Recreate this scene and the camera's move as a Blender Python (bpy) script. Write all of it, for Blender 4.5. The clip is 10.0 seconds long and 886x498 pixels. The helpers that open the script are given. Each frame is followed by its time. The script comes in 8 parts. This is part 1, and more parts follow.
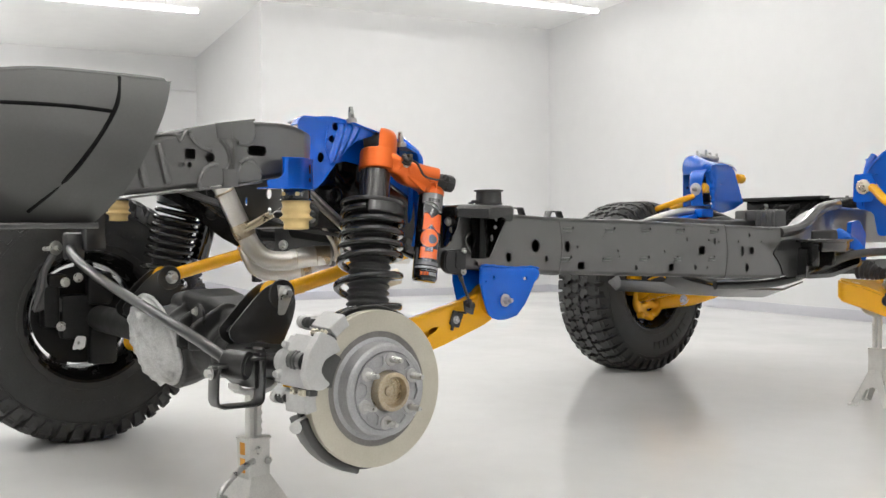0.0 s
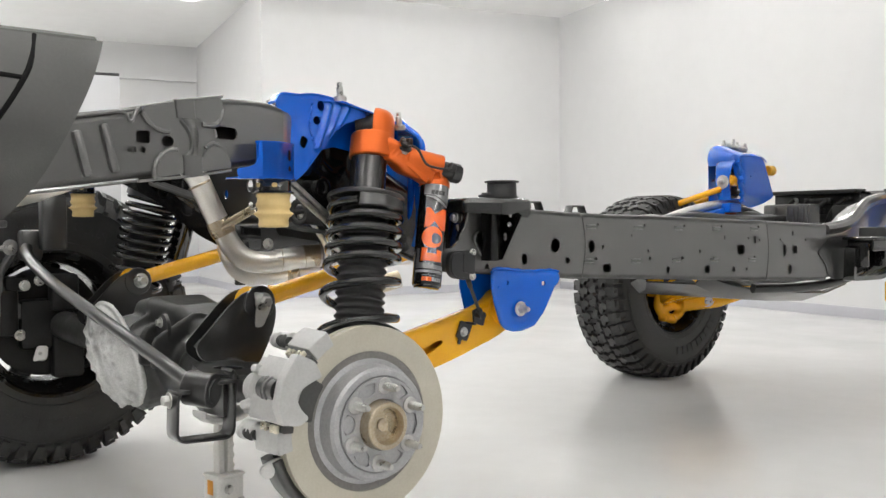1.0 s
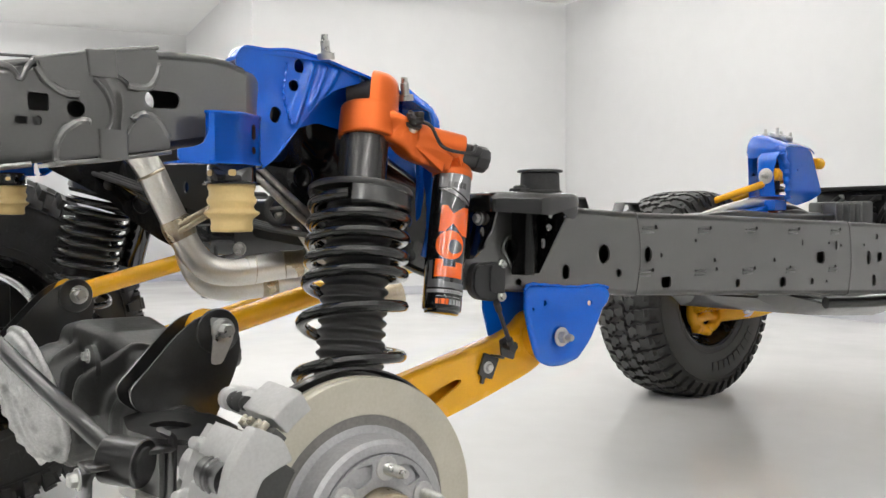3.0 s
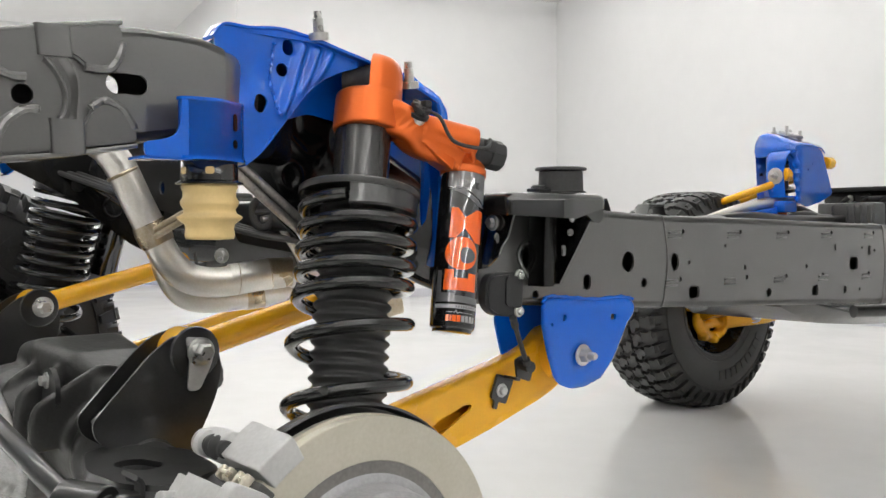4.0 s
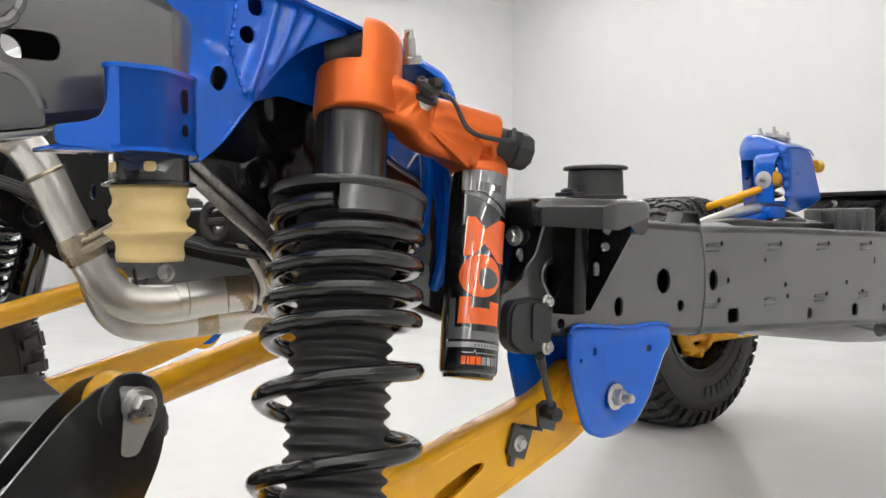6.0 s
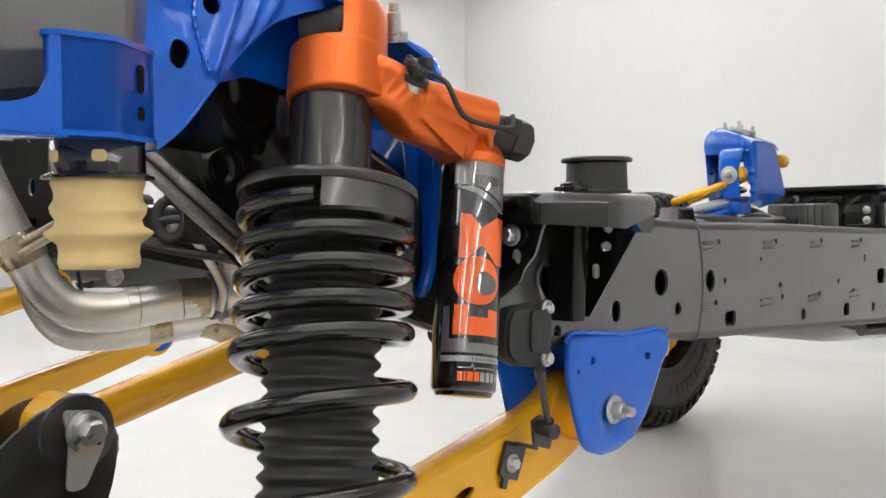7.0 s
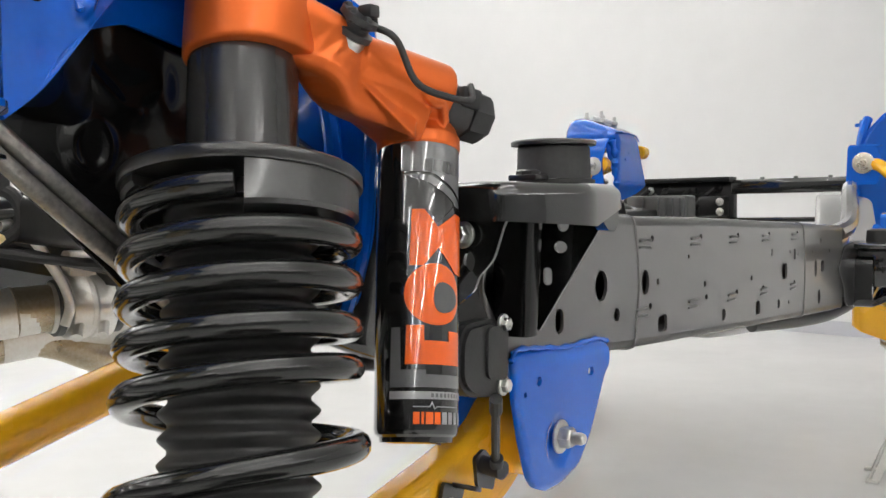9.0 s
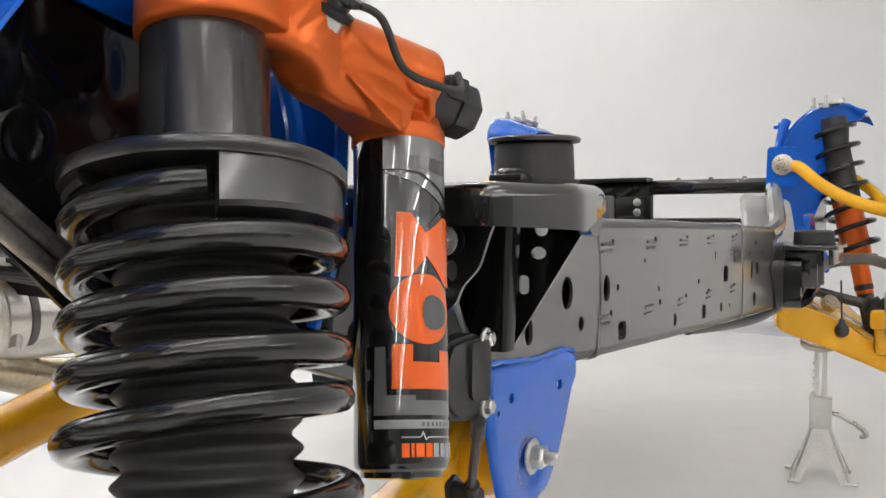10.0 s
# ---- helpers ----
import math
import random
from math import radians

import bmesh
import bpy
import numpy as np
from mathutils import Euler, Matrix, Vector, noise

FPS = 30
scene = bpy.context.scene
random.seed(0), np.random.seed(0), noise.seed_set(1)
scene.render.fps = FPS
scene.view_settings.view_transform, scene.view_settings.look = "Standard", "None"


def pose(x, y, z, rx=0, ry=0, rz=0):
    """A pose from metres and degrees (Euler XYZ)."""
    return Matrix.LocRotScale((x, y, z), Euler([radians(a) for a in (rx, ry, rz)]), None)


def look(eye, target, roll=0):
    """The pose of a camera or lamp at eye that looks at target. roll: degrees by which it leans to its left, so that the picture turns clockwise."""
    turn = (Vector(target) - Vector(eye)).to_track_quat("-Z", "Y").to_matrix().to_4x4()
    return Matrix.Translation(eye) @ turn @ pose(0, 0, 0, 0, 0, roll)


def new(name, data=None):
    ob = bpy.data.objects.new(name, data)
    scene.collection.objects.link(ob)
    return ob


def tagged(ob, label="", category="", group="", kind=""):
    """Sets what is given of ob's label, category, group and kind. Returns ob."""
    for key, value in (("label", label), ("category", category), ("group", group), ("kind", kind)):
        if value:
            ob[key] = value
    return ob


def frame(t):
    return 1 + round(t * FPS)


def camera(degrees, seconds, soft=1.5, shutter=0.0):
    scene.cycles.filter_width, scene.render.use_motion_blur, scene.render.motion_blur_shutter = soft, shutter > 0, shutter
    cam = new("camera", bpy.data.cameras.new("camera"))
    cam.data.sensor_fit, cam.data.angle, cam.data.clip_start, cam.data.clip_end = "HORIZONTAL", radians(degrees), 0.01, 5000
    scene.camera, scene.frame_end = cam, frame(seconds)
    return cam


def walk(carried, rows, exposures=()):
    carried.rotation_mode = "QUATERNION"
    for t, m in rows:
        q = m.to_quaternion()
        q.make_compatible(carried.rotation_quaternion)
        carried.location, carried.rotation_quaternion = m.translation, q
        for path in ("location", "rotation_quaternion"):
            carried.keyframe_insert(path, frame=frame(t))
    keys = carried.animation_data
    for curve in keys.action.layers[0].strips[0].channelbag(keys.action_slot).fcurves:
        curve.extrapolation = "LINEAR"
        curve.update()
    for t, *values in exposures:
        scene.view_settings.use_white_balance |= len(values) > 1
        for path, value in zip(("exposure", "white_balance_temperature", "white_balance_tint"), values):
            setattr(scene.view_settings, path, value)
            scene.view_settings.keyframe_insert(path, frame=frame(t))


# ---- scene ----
cam = camera(49.2, 10.0)
PATH = [
    (0, (2.698, -1.211, 0.745), (1.144, 0.047, 0.716), -0.3),
    (0.5, (2.549, -1.078, 0.749), (0.987, 0.169, 0.715), -0.4),
    (1, (2.402, -0.967, 0.754), (0.839, 0.28, 0.714), -0.3),
    (1.5, (2.274, -0.869, 0.76), (0.711, 0.378, 0.713), -0.3),
    (2, (2.15, -0.783, 0.764), (0.591, 0.469, 0.715), -0.2),
    (2.5, (2.038, -0.71, 0.767), (0.478, 0.541, 0.718), -0.1),
    (4, (1.754, -0.546, 0.776), (0.213, 0.728, 0.73), -0.2),
    (4.5, (1.669, -0.502, 0.779), (0.147, 0.794, 0.737), -0.3),
    (5, (1.595, -0.464, 0.78), (0.085, 0.847, 0.744), -0.4),
    (5.5, (1.525, -0.429, 0.784), (0.03, 0.9, 0.749), -0.3),
    (7, (1.336, -0.344, 0.791), (-0.06, 1.088, 0.746), -0.5),
    (7.5, (1.28, -0.318, 0.792), (-0.069, 1.157, 0.739), -0.5),
    (8, (1.224, -0.295, 0.795), (-0.065, 1.233, 0.733), -0.5),
    (8.5, (1.173, -0.272, 0.796), (-0.039, 1.317, 0.732), -0.6),
    (9, (1.118, -0.248, 0.798), (-0.01, 1.402, 0.731), -0.6),
    (9.5, (1.066, -0.227, 0.8), (0.021, 1.477, 0.733), -0.6),
    (10, (1.018, -0.207, 0.802), (0.06, 1.547, 0.732), -0.5),
]
walk(cam, [(t, look(eye, target, roll)) for t, eye, target, roll in PATH])

from mathutils import geometry

# ---- light and exposure ----
scene.view_settings.exposure = 0.0
world = bpy.data.worlds.new("world")
scene.world = world
world.use_nodes = True
world.node_tree.nodes["Background"].inputs[0].default_value = (0.9, 0.95, 1.0, 1)
world.node_tree.nodes["Background"].inputs[1].default_value = 0.05
LAMP_POWER = 25.0


# ---- materials ----
def mat(name, col, rough=0.5, metal=0.0, var=0.06, scale=30.0, bump=0.0, bscale=200.0, coat=0.0, rvar=0.08, spec=0.5, col2=None, fine=220.0, crough=0.06, cior=1.5):
    m = bpy.data.materials.new(name)
    m.use_nodes = True
    nt = m.node_tree
    b = nt.nodes["Principled BSDF"]
    tc = nt.nodes.new("ShaderNodeTexCoord")
    big = nt.nodes.new("ShaderNodeTexNoise")
    big.inputs["Scale"].default_value = scale
    big.inputs["Detail"].default_value = 5
    small = nt.nodes.new("ShaderNodeTexNoise")
    small.inputs["Scale"].default_value = fine
    small.inputs["Detail"].default_value = 3
    nt.links.new(tc.outputs["Object"], big.inputs["Vector"])
    nt.links.new(tc.outputs["Object"], small.inputs["Vector"])
    add = nt.nodes.new("ShaderNodeMath")
    add.operation = "ADD"
    nt.links.new(big.outputs["Fac"], add.inputs[0])
    nt.links.new(small.outputs["Fac"], add.inputs[1])
    half = nt.nodes.new("ShaderNodeMapRange")
    half.inputs["From Min"].default_value = 0.6
    half.inputs["From Max"].default_value = 1.4
    nt.links.new(add.outputs[0], half.inputs["Value"])
    mix = nt.nodes.new("ShaderNodeMix")
    mix.data_type = "RGBA"
    c2 = col2 or tuple(min(1, c * (1 + 2 * var)) for c in col)
    c1 = col if col2 else tuple(c * (1 - 2 * var) for c in col)
    mix.inputs["A"].default_value = (*c1, 1)
    mix.inputs["B"].default_value = (*c2, 1)
    nt.links.new(half.outputs["Result"], mix.inputs["Factor"])
    nt.links.new(mix.outputs["Result"], b.inputs["Base Color"])
    rr = nt.nodes.new("ShaderNodeMapRange")
    rr.inputs["From Min"].default_value = 0.3
    rr.inputs["From Max"].default_value = 0.7
    rr.inputs["To Min"].default_value = max(0.02, rough - rvar)
    rr.inputs["To Max"].default_value = min(1, rough + rvar)
    nt.links.new(big.outputs["Fac"], rr.inputs["Value"])
    nt.links.new(rr.outputs["Result"], b.inputs["Roughness"])
    b.inputs["Metallic"].default_value = metal
    b.inputs["Specular IOR Level"].default_value = spec
    b.inputs["Coat Weight"].default_value = coat
    b.inputs["Coat Roughness"].default_value = crough
    b.inputs["Coat IOR"].default_value = cior
    if bump:
        bn = nt.nodes.new("ShaderNodeTexNoise")
        bn.inputs["Scale"].default_value = bscale
        bn.inputs["Detail"].default_value = 2
        nt.links.new(tc.outputs["Object"], bn.inputs["Vector"])
        bp = nt.nodes.new("ShaderNodeBump")
        bp.inputs["Strength"].default_value = bump
        bp.inputs["Distance"].default_value = 0.002
        nt.links.new(bn.outputs["Fac"], bp.inputs["Height"])
        nt.links.new(bp.outputs["Normal"], b.inputs["Normal"])
    return m


M_WALL = mat("wall_paint", (0.735, 0.735, 0.738), 0.7, var=0.01, scale=0.8, bump=0.05, bscale=60, fine=6)
M_WALLDIM = mat("darkened_unseen_wall", (0.30, 0.30, 0.305), 0.7, var=0.02, scale=0.8, fine=6)
M_CEIL = mat("ceiling_paint", (0.92, 0.92, 0.915), 0.8, var=0.012, scale=0.6, fine=5)
M_FLOOR = mat("epoxy_floor", (0.80, 0.80, 0.79), 0.19, var=0.015, scale=0.9, rvar=0.04, bump=0.03, bscale=3.0, fine=8, spec=0.36)
M_BASE = mat("baseboard_grey", (0.52, 0.52, 0.56), 0.5, var=0.03, scale=4)
M_WHITE = mat("white_panel", (0.46, 0.465, 0.48), 0.4, var=0.01, scale=2)
M_LAMPBODY = mat("lamp_housing", (0.75, 0.75, 0.75), 0.4, var=0.02)
M_GREY = mat("frame_grey", (0.065, 0.063, 0.061), 0.28, var=0.04, scale=9, rvar=0.0, spec=0.8, coat=1.0, crough=0.10, cior=1.8, bump=0.0, bscale=350)
M_BLACK = mat("black_ecoat", (0.008, 0.008, 0.008), 0.20, var=0.15, scale=25, rvar=0.02, spec=0.4, coat=1.0, crough=0.03, cior=1.7, bump=0.03, bscale=60)
M_BLACKM = mat("black_satin", (0.018, 0.018, 0.018), 0.32, var=0.15, scale=25, rvar=0.03, spec=0.5, coat=0.7, crough=0.10, cior=1.6, bump=0.05, bscale=200)
M_AXLE = mat("axle_black", (0.032, 0.032, 0.031), 0.36, var=0.15, scale=20, spec=0.7, bump=0.25, bscale=120)
M_SPRING = mat("spring_black", (0.012, 0.012, 0.012), 0.24, var=0.2, scale=14, rvar=0.04, spec=0.15, coat=1.0, crough=0.10, cior=1.48, bump=0.10, bscale=45)
M_BOOT = mat("rubber_boot", (0.032, 0.032, 0.032), 0.45, var=0.12, scale=20, spec=0.5)
M_RUBBER = mat("rubber", (0.035, 0.035, 0.035), 0.6, var=0.15, scale=40, bump=0.1, bscale=200)
M_TYRE = mat("tyre_rubber", (0.034, 0.034, 0.033), 0.5, var=0.18, scale=14, bump=0.2, bscale=180)
M_RIM = mat("rim_black", (0.015, 0.015, 0.015), 0.25, var=0.1, scale=20)
M_BLUE = mat("blue_paint", (0.0005, 0.112, 0.60), 0.25, var=0.03, scale=8, rvar=0.02, spec=0.1, coat=1.0, crough=0.012, cior=1.5, bump=0.02, bscale=30)
M_YELLOW = mat("yellow_paint", (0.93, 0.465, 0.014), 0.26, var=0.02, scale=14, rvar=0.02, spec=0.3, coat=0.6, crough=0.03, bump=0.03, bscale=80)
M_ORANGE = mat("orange_anodised", (0.69, 0.132, 0.020), 0.33, metal=0.48, var=0.015, scale=8, rvar=0.015, spec=0.3, coat=0.12)
M_ORANGED = mat("orange_print", (0.86, 0.120, 0.003), 0.35, var=0.02, scale=20, coat=1.0, spec=0.2, crough=0.008, cior=1.75, rvar=0.02, bump=0.02, bscale=140)
M_GREYPRINT = mat("grey_print", (0.12, 0.12, 0.125), 0.3, var=0.05, scale=20, coat=1.0, crough=0.008, cior=1.75, rvar=0.02, bump=0.02, bscale=140)
M_LIGHTPRINT = mat("light_print", (0.30, 0.30, 0.31), 0.3, var=0.04, scale=20, coat=1.0, crough=0.008, cior=1.75)
M_FAINT = mat("dark_grey_print", (0.055, 0.055, 0.056), 0.3, var=0.05, scale=20, coat=1.0, crough=0.008, cior=1.75, bump=0.02, bscale=140)
M_CAN = mat("anodised_black", (0.008, 0.008, 0.008), 0.12, metal=0.0, var=0.1, scale=20, rvar=0.01, spec=0.5, coat=0.8, crough=0.008, cior=1.75, bump=0.02, bscale=140)
M_TUBE = mat("brushed_black_tube", (0.060, 0.059, 0.059), 0.20, metal=0.6, var=0.03, scale=12, rvar=0.015, coat=0.25)
M_PLASTIC = mat("black_plastic", (0.024, 0.024, 0.025), 0.45, var=0.1, scale=30, bump=0.06, bscale=250)
M_CREAM = mat("cream_polyurethane", (0.76, 0.56, 0.25), 0.5, var=0.03, scale=12, bump=0.04, bscale=120)
M_STEEL = mat("zinc_bolt", (0.55, 0.55, 0.53), 0.32, metal=0.9, var=0.08, scale=60)
M_ALU = mat("cast_aluminium", (0.50, 0.50, 0.49), 0.45, metal=0.55, var=0.06, scale=40, bump=0.15, bscale=260)
M_CALIPER = mat("painted_caliper_grey", (0.50, 0.50, 0.495), 0.36, metal=0.25, var=0.05, scale=40, rvar=0.04, bump=0.06, bscale=260)
M_COVER = mat("raw_aluminium_cover", (0.60, 0.60, 0.595), 0.34, metal=0.55, var=0.12, scale=30, rvar=0.06, bump=0.15, bscale=90)
M_HAT = mat("disc_hat_grey", (0.40, 0.40, 0.41), 0.42, metal=0.4, var=0.08, scale=30, rvar=0.03, bump=0.05, bscale=200)
M_INNERBAND = mat("inner_band_iron", (0.22, 0.21, 0.20), 0.5, metal=0.4, var=0.1, scale=40)
M_CASTGREY = mat("dull_cast_grey", (0.13, 0.13, 0.13), 0.45, metal=0.3, var=0.1, scale=30, bump=0.1, bscale=150)
M_SHEET = mat("black_embossed", (0.005, 0.005, 0.005), 0.22, var=0.1, scale=25, rvar=0.02, spec=0.25, coat=0.25, crough=0.03, bump=0.03, bscale=60)
M_WORN = mat("worn_dark_steel", (0.46, 0.44, 0.41), 0.38, metal=0.8, var=0.2, scale=50, rvar=0.03, bump=0.08, bscale=90)
M_EXH = mat("stainless_pipe", (0.80, 0.785, 0.755), 0.36, metal=0.88, scale=9, col2=(0.68, 0.64, 0.575), rvar=0.05, bump=0.08, bscale=40)
M_HEAT = mat("heat_tinted_steel", (0.40, 0.31, 0.19), 0.30, metal=0.85, col2=(0.56, 0.50, 0.40), scale=16)
M_JACK = mat("jack_stand_grey", (0.72, 0.71, 0.68), 0.42, metal=0.0, var=0.06, scale=20)
M_LABEL = mat("orange_sticker", (0.80, 0.36, 0.05), 0.5, var=0.05, scale=30)
M_GOLD = mat("zinc_yellow_clip", (0.68, 0.63, 0.52), 0.3, metal=0.8, var=0.08, scale=50)
M_PAD = mat("pad_backing", (0.07, 0.07, 0.068), 0.5, var=0.1)
M_BUMPER = mat("bumper_textured_plastic", (0.052, 0.052, 0.050), 0.42, var=0.05, scale=10, spec=0.6, bump=0.12, bscale=420)
M_HUB = mat("hub_black", (0.010, 0.010, 0.010), 0.42, var=0.2, scale=30, spec=0.35, bump=0.15, bscale=120)
M_SEAM = mat("seam_black", (0.006, 0.006, 0.006), 0.7, var=0.1, spec=0.1)


def disc_material():
    m = mat("swept_disc_iron", (0.51, 0.48, 0.395), 0.34, metal=0.6, var=0.05, scale=25, col2=(0.59, 0.56, 0.48))
    nt = m.node_tree
    b = nt.nodes["Principled BSDF"]
    tc = nt.nodes.new("ShaderNodeTexCoord")
    gap = nt.nodes.new("ShaderNodeVectorMath")
    gap.operation = "MULTIPLY"
    gap.inputs[1].default_value = (0, 1, 1)
    ln = nt.nodes.new("ShaderNodeVectorMath")
    ln.operation = "LENGTH"
    nt.links.new(tc.outputs["Object"], gap.inputs[0])
    nt.links.new(gap.outputs["Vector"], ln.inputs[0])
    ring = nt.nodes.new("ShaderNodeTexNoise")
    ring.noise_dimensions = "1D"
    ring.inputs["Scale"].default_value = 260
    ring.inputs["Detail"].default_value = 4
    nt.links.new(ln.outputs["Value"], ring.inputs["W"])
    rg = nt.nodes.new("ShaderNodeMapRange")
    rg.inputs["To Min"].default_value = 0.24
    rg.inputs["To Max"].default_value = 0.46
    nt.links.new(ring.outputs["Fac"], rg.inputs["Value"])
    nt.links.new(rg.outputs["Result"], b.inputs["Roughness"])
    return m


M_DISC = disc_material()
M_LIGHT = bpy.data.materials.new("lamp_diffuser")
M_LIGHT.use_nodes = True
_b = M_LIGHT.node_tree.nodes["Principled BSDF"]
_b.inputs["Emission Color"].default_value = (1.0, 0.985, 0.955, 1)
_b.inputs["Emission Strength"].default_value = LAMP_POWER


# ---- mesh tools ----
V = Vector


def unit(v):
    return Vector(v).normalized()


def side_axes(n):
    n = unit(n)
    a = n.cross(V((0, 0, 1)))
    if a.length < 1e-3:
        a = V((0, 1, 0))
    a.normalize()
    return a, n.cross(a).normalized()


def merge(bm, tmp):
    me = bpy.data.meshes.new("tmp")
    tmp.to_mesh(me)
    tmp.free()
    bm.from_mesh(me)
    bpy.data.meshes.remove(me)
    return bm


def box(bm, c, size, bev=0.003, rot=None, seg=2):
    t = bmesh.new()
    bmesh.ops.create_cube(t, size=1)
    bmesh.ops.scale(t, vec=size, verts=t.verts)
    if bev:
        bmesh.ops.bevel(t, geom=list(t.edges), offset=bev, segments=seg, profile=0.5, affect="EDGES")
    m = Matrix.Translation(c) @ (rot.to_4x4() if rot else Matrix())
    bmesh.ops.transform(t, matrix=m, verts=t.verts)
    return merge(bm, t)


def ringed(bm, rings, closed=False, caps=True):
    rows = [[bm.verts.new(p) for p in r] for r in rings]
    n = len(rows[0])
    pairs = list(zip(rows, rows[1:])) + ([(rows[-1], rows[0])] if closed else [])
    for a, b in pairs:
        for i in range(n):
            bm.faces.new((a[i], a[(i + 1) % n], b[(i + 1) % n], b[i]))
    if caps and not closed:
        bm.faces.new(rows[0][::-1])
        bm.faces.new(rows[-1])
    return bm


def lathe(bm, profile, p0, axis, segs=32, caps=True):
    """profile: (distance along axis, radius)."""
    t = bmesh.new()
    p0, n = V(p0), unit(axis)
    a, b = side_axes(n)
    rings = []
    for s, r in profile:
        r = max(r, 1e-4)
        rings.append([p0 + n * s + (a * math.cos(k * 2 * math.pi / segs) + b * math.sin(k * 2 * math.pi / segs)) * r for k in range(segs)])
    ringed(t, rings, caps=caps)
    bmesh.ops.recalc_face_normals(t, faces=t.faces)
    return merge(bm, t)


def curve(pts, n=6, closed=False):
    pts = [V(p) for p in pts]
    out = []
    m = len(pts)
    for i in range(m if closed else m - 1):
        if closed:
            p = [pts[(i + k - 1) % m] for k in range(4)]
        else:
            p = [pts[max(i - 1, 0)], pts[i], pts[i + 1], pts[min(i + 2, m - 1)]]
        for k in range(n):
            u = k / n
            out.append(0.5 * (2 * p[1] + (p[2] - p[0]) * u + (2 * p[0] - 5 * p[1] + 4 * p[2] - p[3]) * u * u + (3 * p[1] - p[0] - 3 * p[2] + p[3]) * u ** 3))
    if not closed:
        out.append(pts[-1])
    return out


def tube(bm, pts, r, segs=12, closed=False, caps=True):
    """A round bar along pts; r a number or one per point."""
    t = bmesh.new()
    pts = [V(p) for p in pts]
    rs = r if isinstance(r, (list, tuple)) else [r] * len(pts)
    rings = []
    up = None
    for i, p in enumerate(pts):
        if closed:
            d = pts[(i + 1) % len(pts)] - pts[i - 1]
        else:
            d = pts[min(i + 1, len(pts) - 1)] - pts[max(i - 1, 0)]
        d.normalize()
        if up is None:
            up = side_axes(d)[0]
        up = (up - d * up.dot(d)).normalized()
        w = d.cross(up)
        rings.append([p + (up * math.cos(k * 2 * math.pi / segs) + w * math.sin(k * 2 * math.pi / segs)) * rs[i] for k in range(segs)])
    ringed(t, rings, closed, caps)
    bmesh.ops.recalc_face_normals(t, faces=t.faces)
    return merge(bm, t)


def sweep(bm, section, frames, closed_section=True, caps=True):
    """section: (a, b) pairs; frames: (origin, u, v, scale a, scale b)."""
    t = bmesh.new()
    rings = []
    for o, u, v, sa, sb in frames:
        rings.append([V(o) + V(u) * a * sa + V(v) * b * sb for a, b in section])
    if closed_section:
        ringed(t, rings, caps=caps)
    else:
        rows = [[t.verts.new(p) for p in r] for r in rings]
        for a, b in zip(rows, rows[1:]):
            for i in range(len(a) - 1):
                t.faces.new((a[i], a[i + 1], b[i + 1], b[i]))
    bmesh.ops.recalc_face_normals(t, faces=t.faces)
    return merge(bm, t)


def rrect(w, h, r, n=3):
    pts = []
    for cx, cy, a0 in ((w / 2 - r, h / 2 - r, 0), (-w / 2 + r, h / 2 - r, 90), (-w / 2 + r, -h / 2 + r, 180), (w / 2 - r, -h / 2 + r, 270)):
        for k in range(n + 1):
            a = radians(a0 + 90 * k / n)
            pts.append((cx + r * math.cos(a), cy + r * math.sin(a)))
    return pts


def disc_pts(cx, cy, r, n=14, ry=None):
    return [(cx + r * math.cos(2 * math.pi * k / n), cy + (ry or r) * math.sin(2 * math.pi * k / n)) for k in range(n)]


def at(pts, cx, cy, ang=0.0):
    c, s = math.cos(radians(ang)), math.sin(radians(ang))
    return [(cx + a * c - b * s, cy + a * s + b * c) for a, b in pts]


def rounded(poly, r, n=4):
    """Rounds the corners of a polygon."""
    out = []
    m = len(poly)
    for i in range(m):
        p, a, b = V((*poly[i], 0)), V((*poly[i - 1], 0)), V((*poly[(i + 1) % m], 0))
        da, db = (a - p), (b - p)
        k = min(r, da.length * 0.45, db.length * 0.45)
        s, e = p + da.normalized() * k, p + db.normalized() * k
        for j in range(n + 1):
            u = j / n
            q = s * (1 - u) ** 2 + p * 2 * u * (1 - u) + e * u * u
            out.append((q.x, q.y))
    return out


def flat(outline, holes=()):
    t = bmesh.new()
    edges = []
    for loop in (outline, *holes):
        vs = [t.verts.new((a, b, 0)) for a, b in loop]
        edges += [t.edges.new((vs[i], vs[(i + 1) % len(vs)])) for i in range(len(vs))]
    bmesh.ops.triangle_fill(t, use_beauty=True, use_dissolve=False, edges=edges)
    return t


def inside(p, loop):
    hit_ = False
    for i in range(len(loop)):
        (x0, y0), (x1, y1) = loop[i - 1], loop[i]
        if (y0 > p[1]) != (y1 > p[1]) and p[0] < x0 + (p[1] - y0) / (y1 - y0) * (x1 - x0):
            hit_ = not hit_
    return hit_


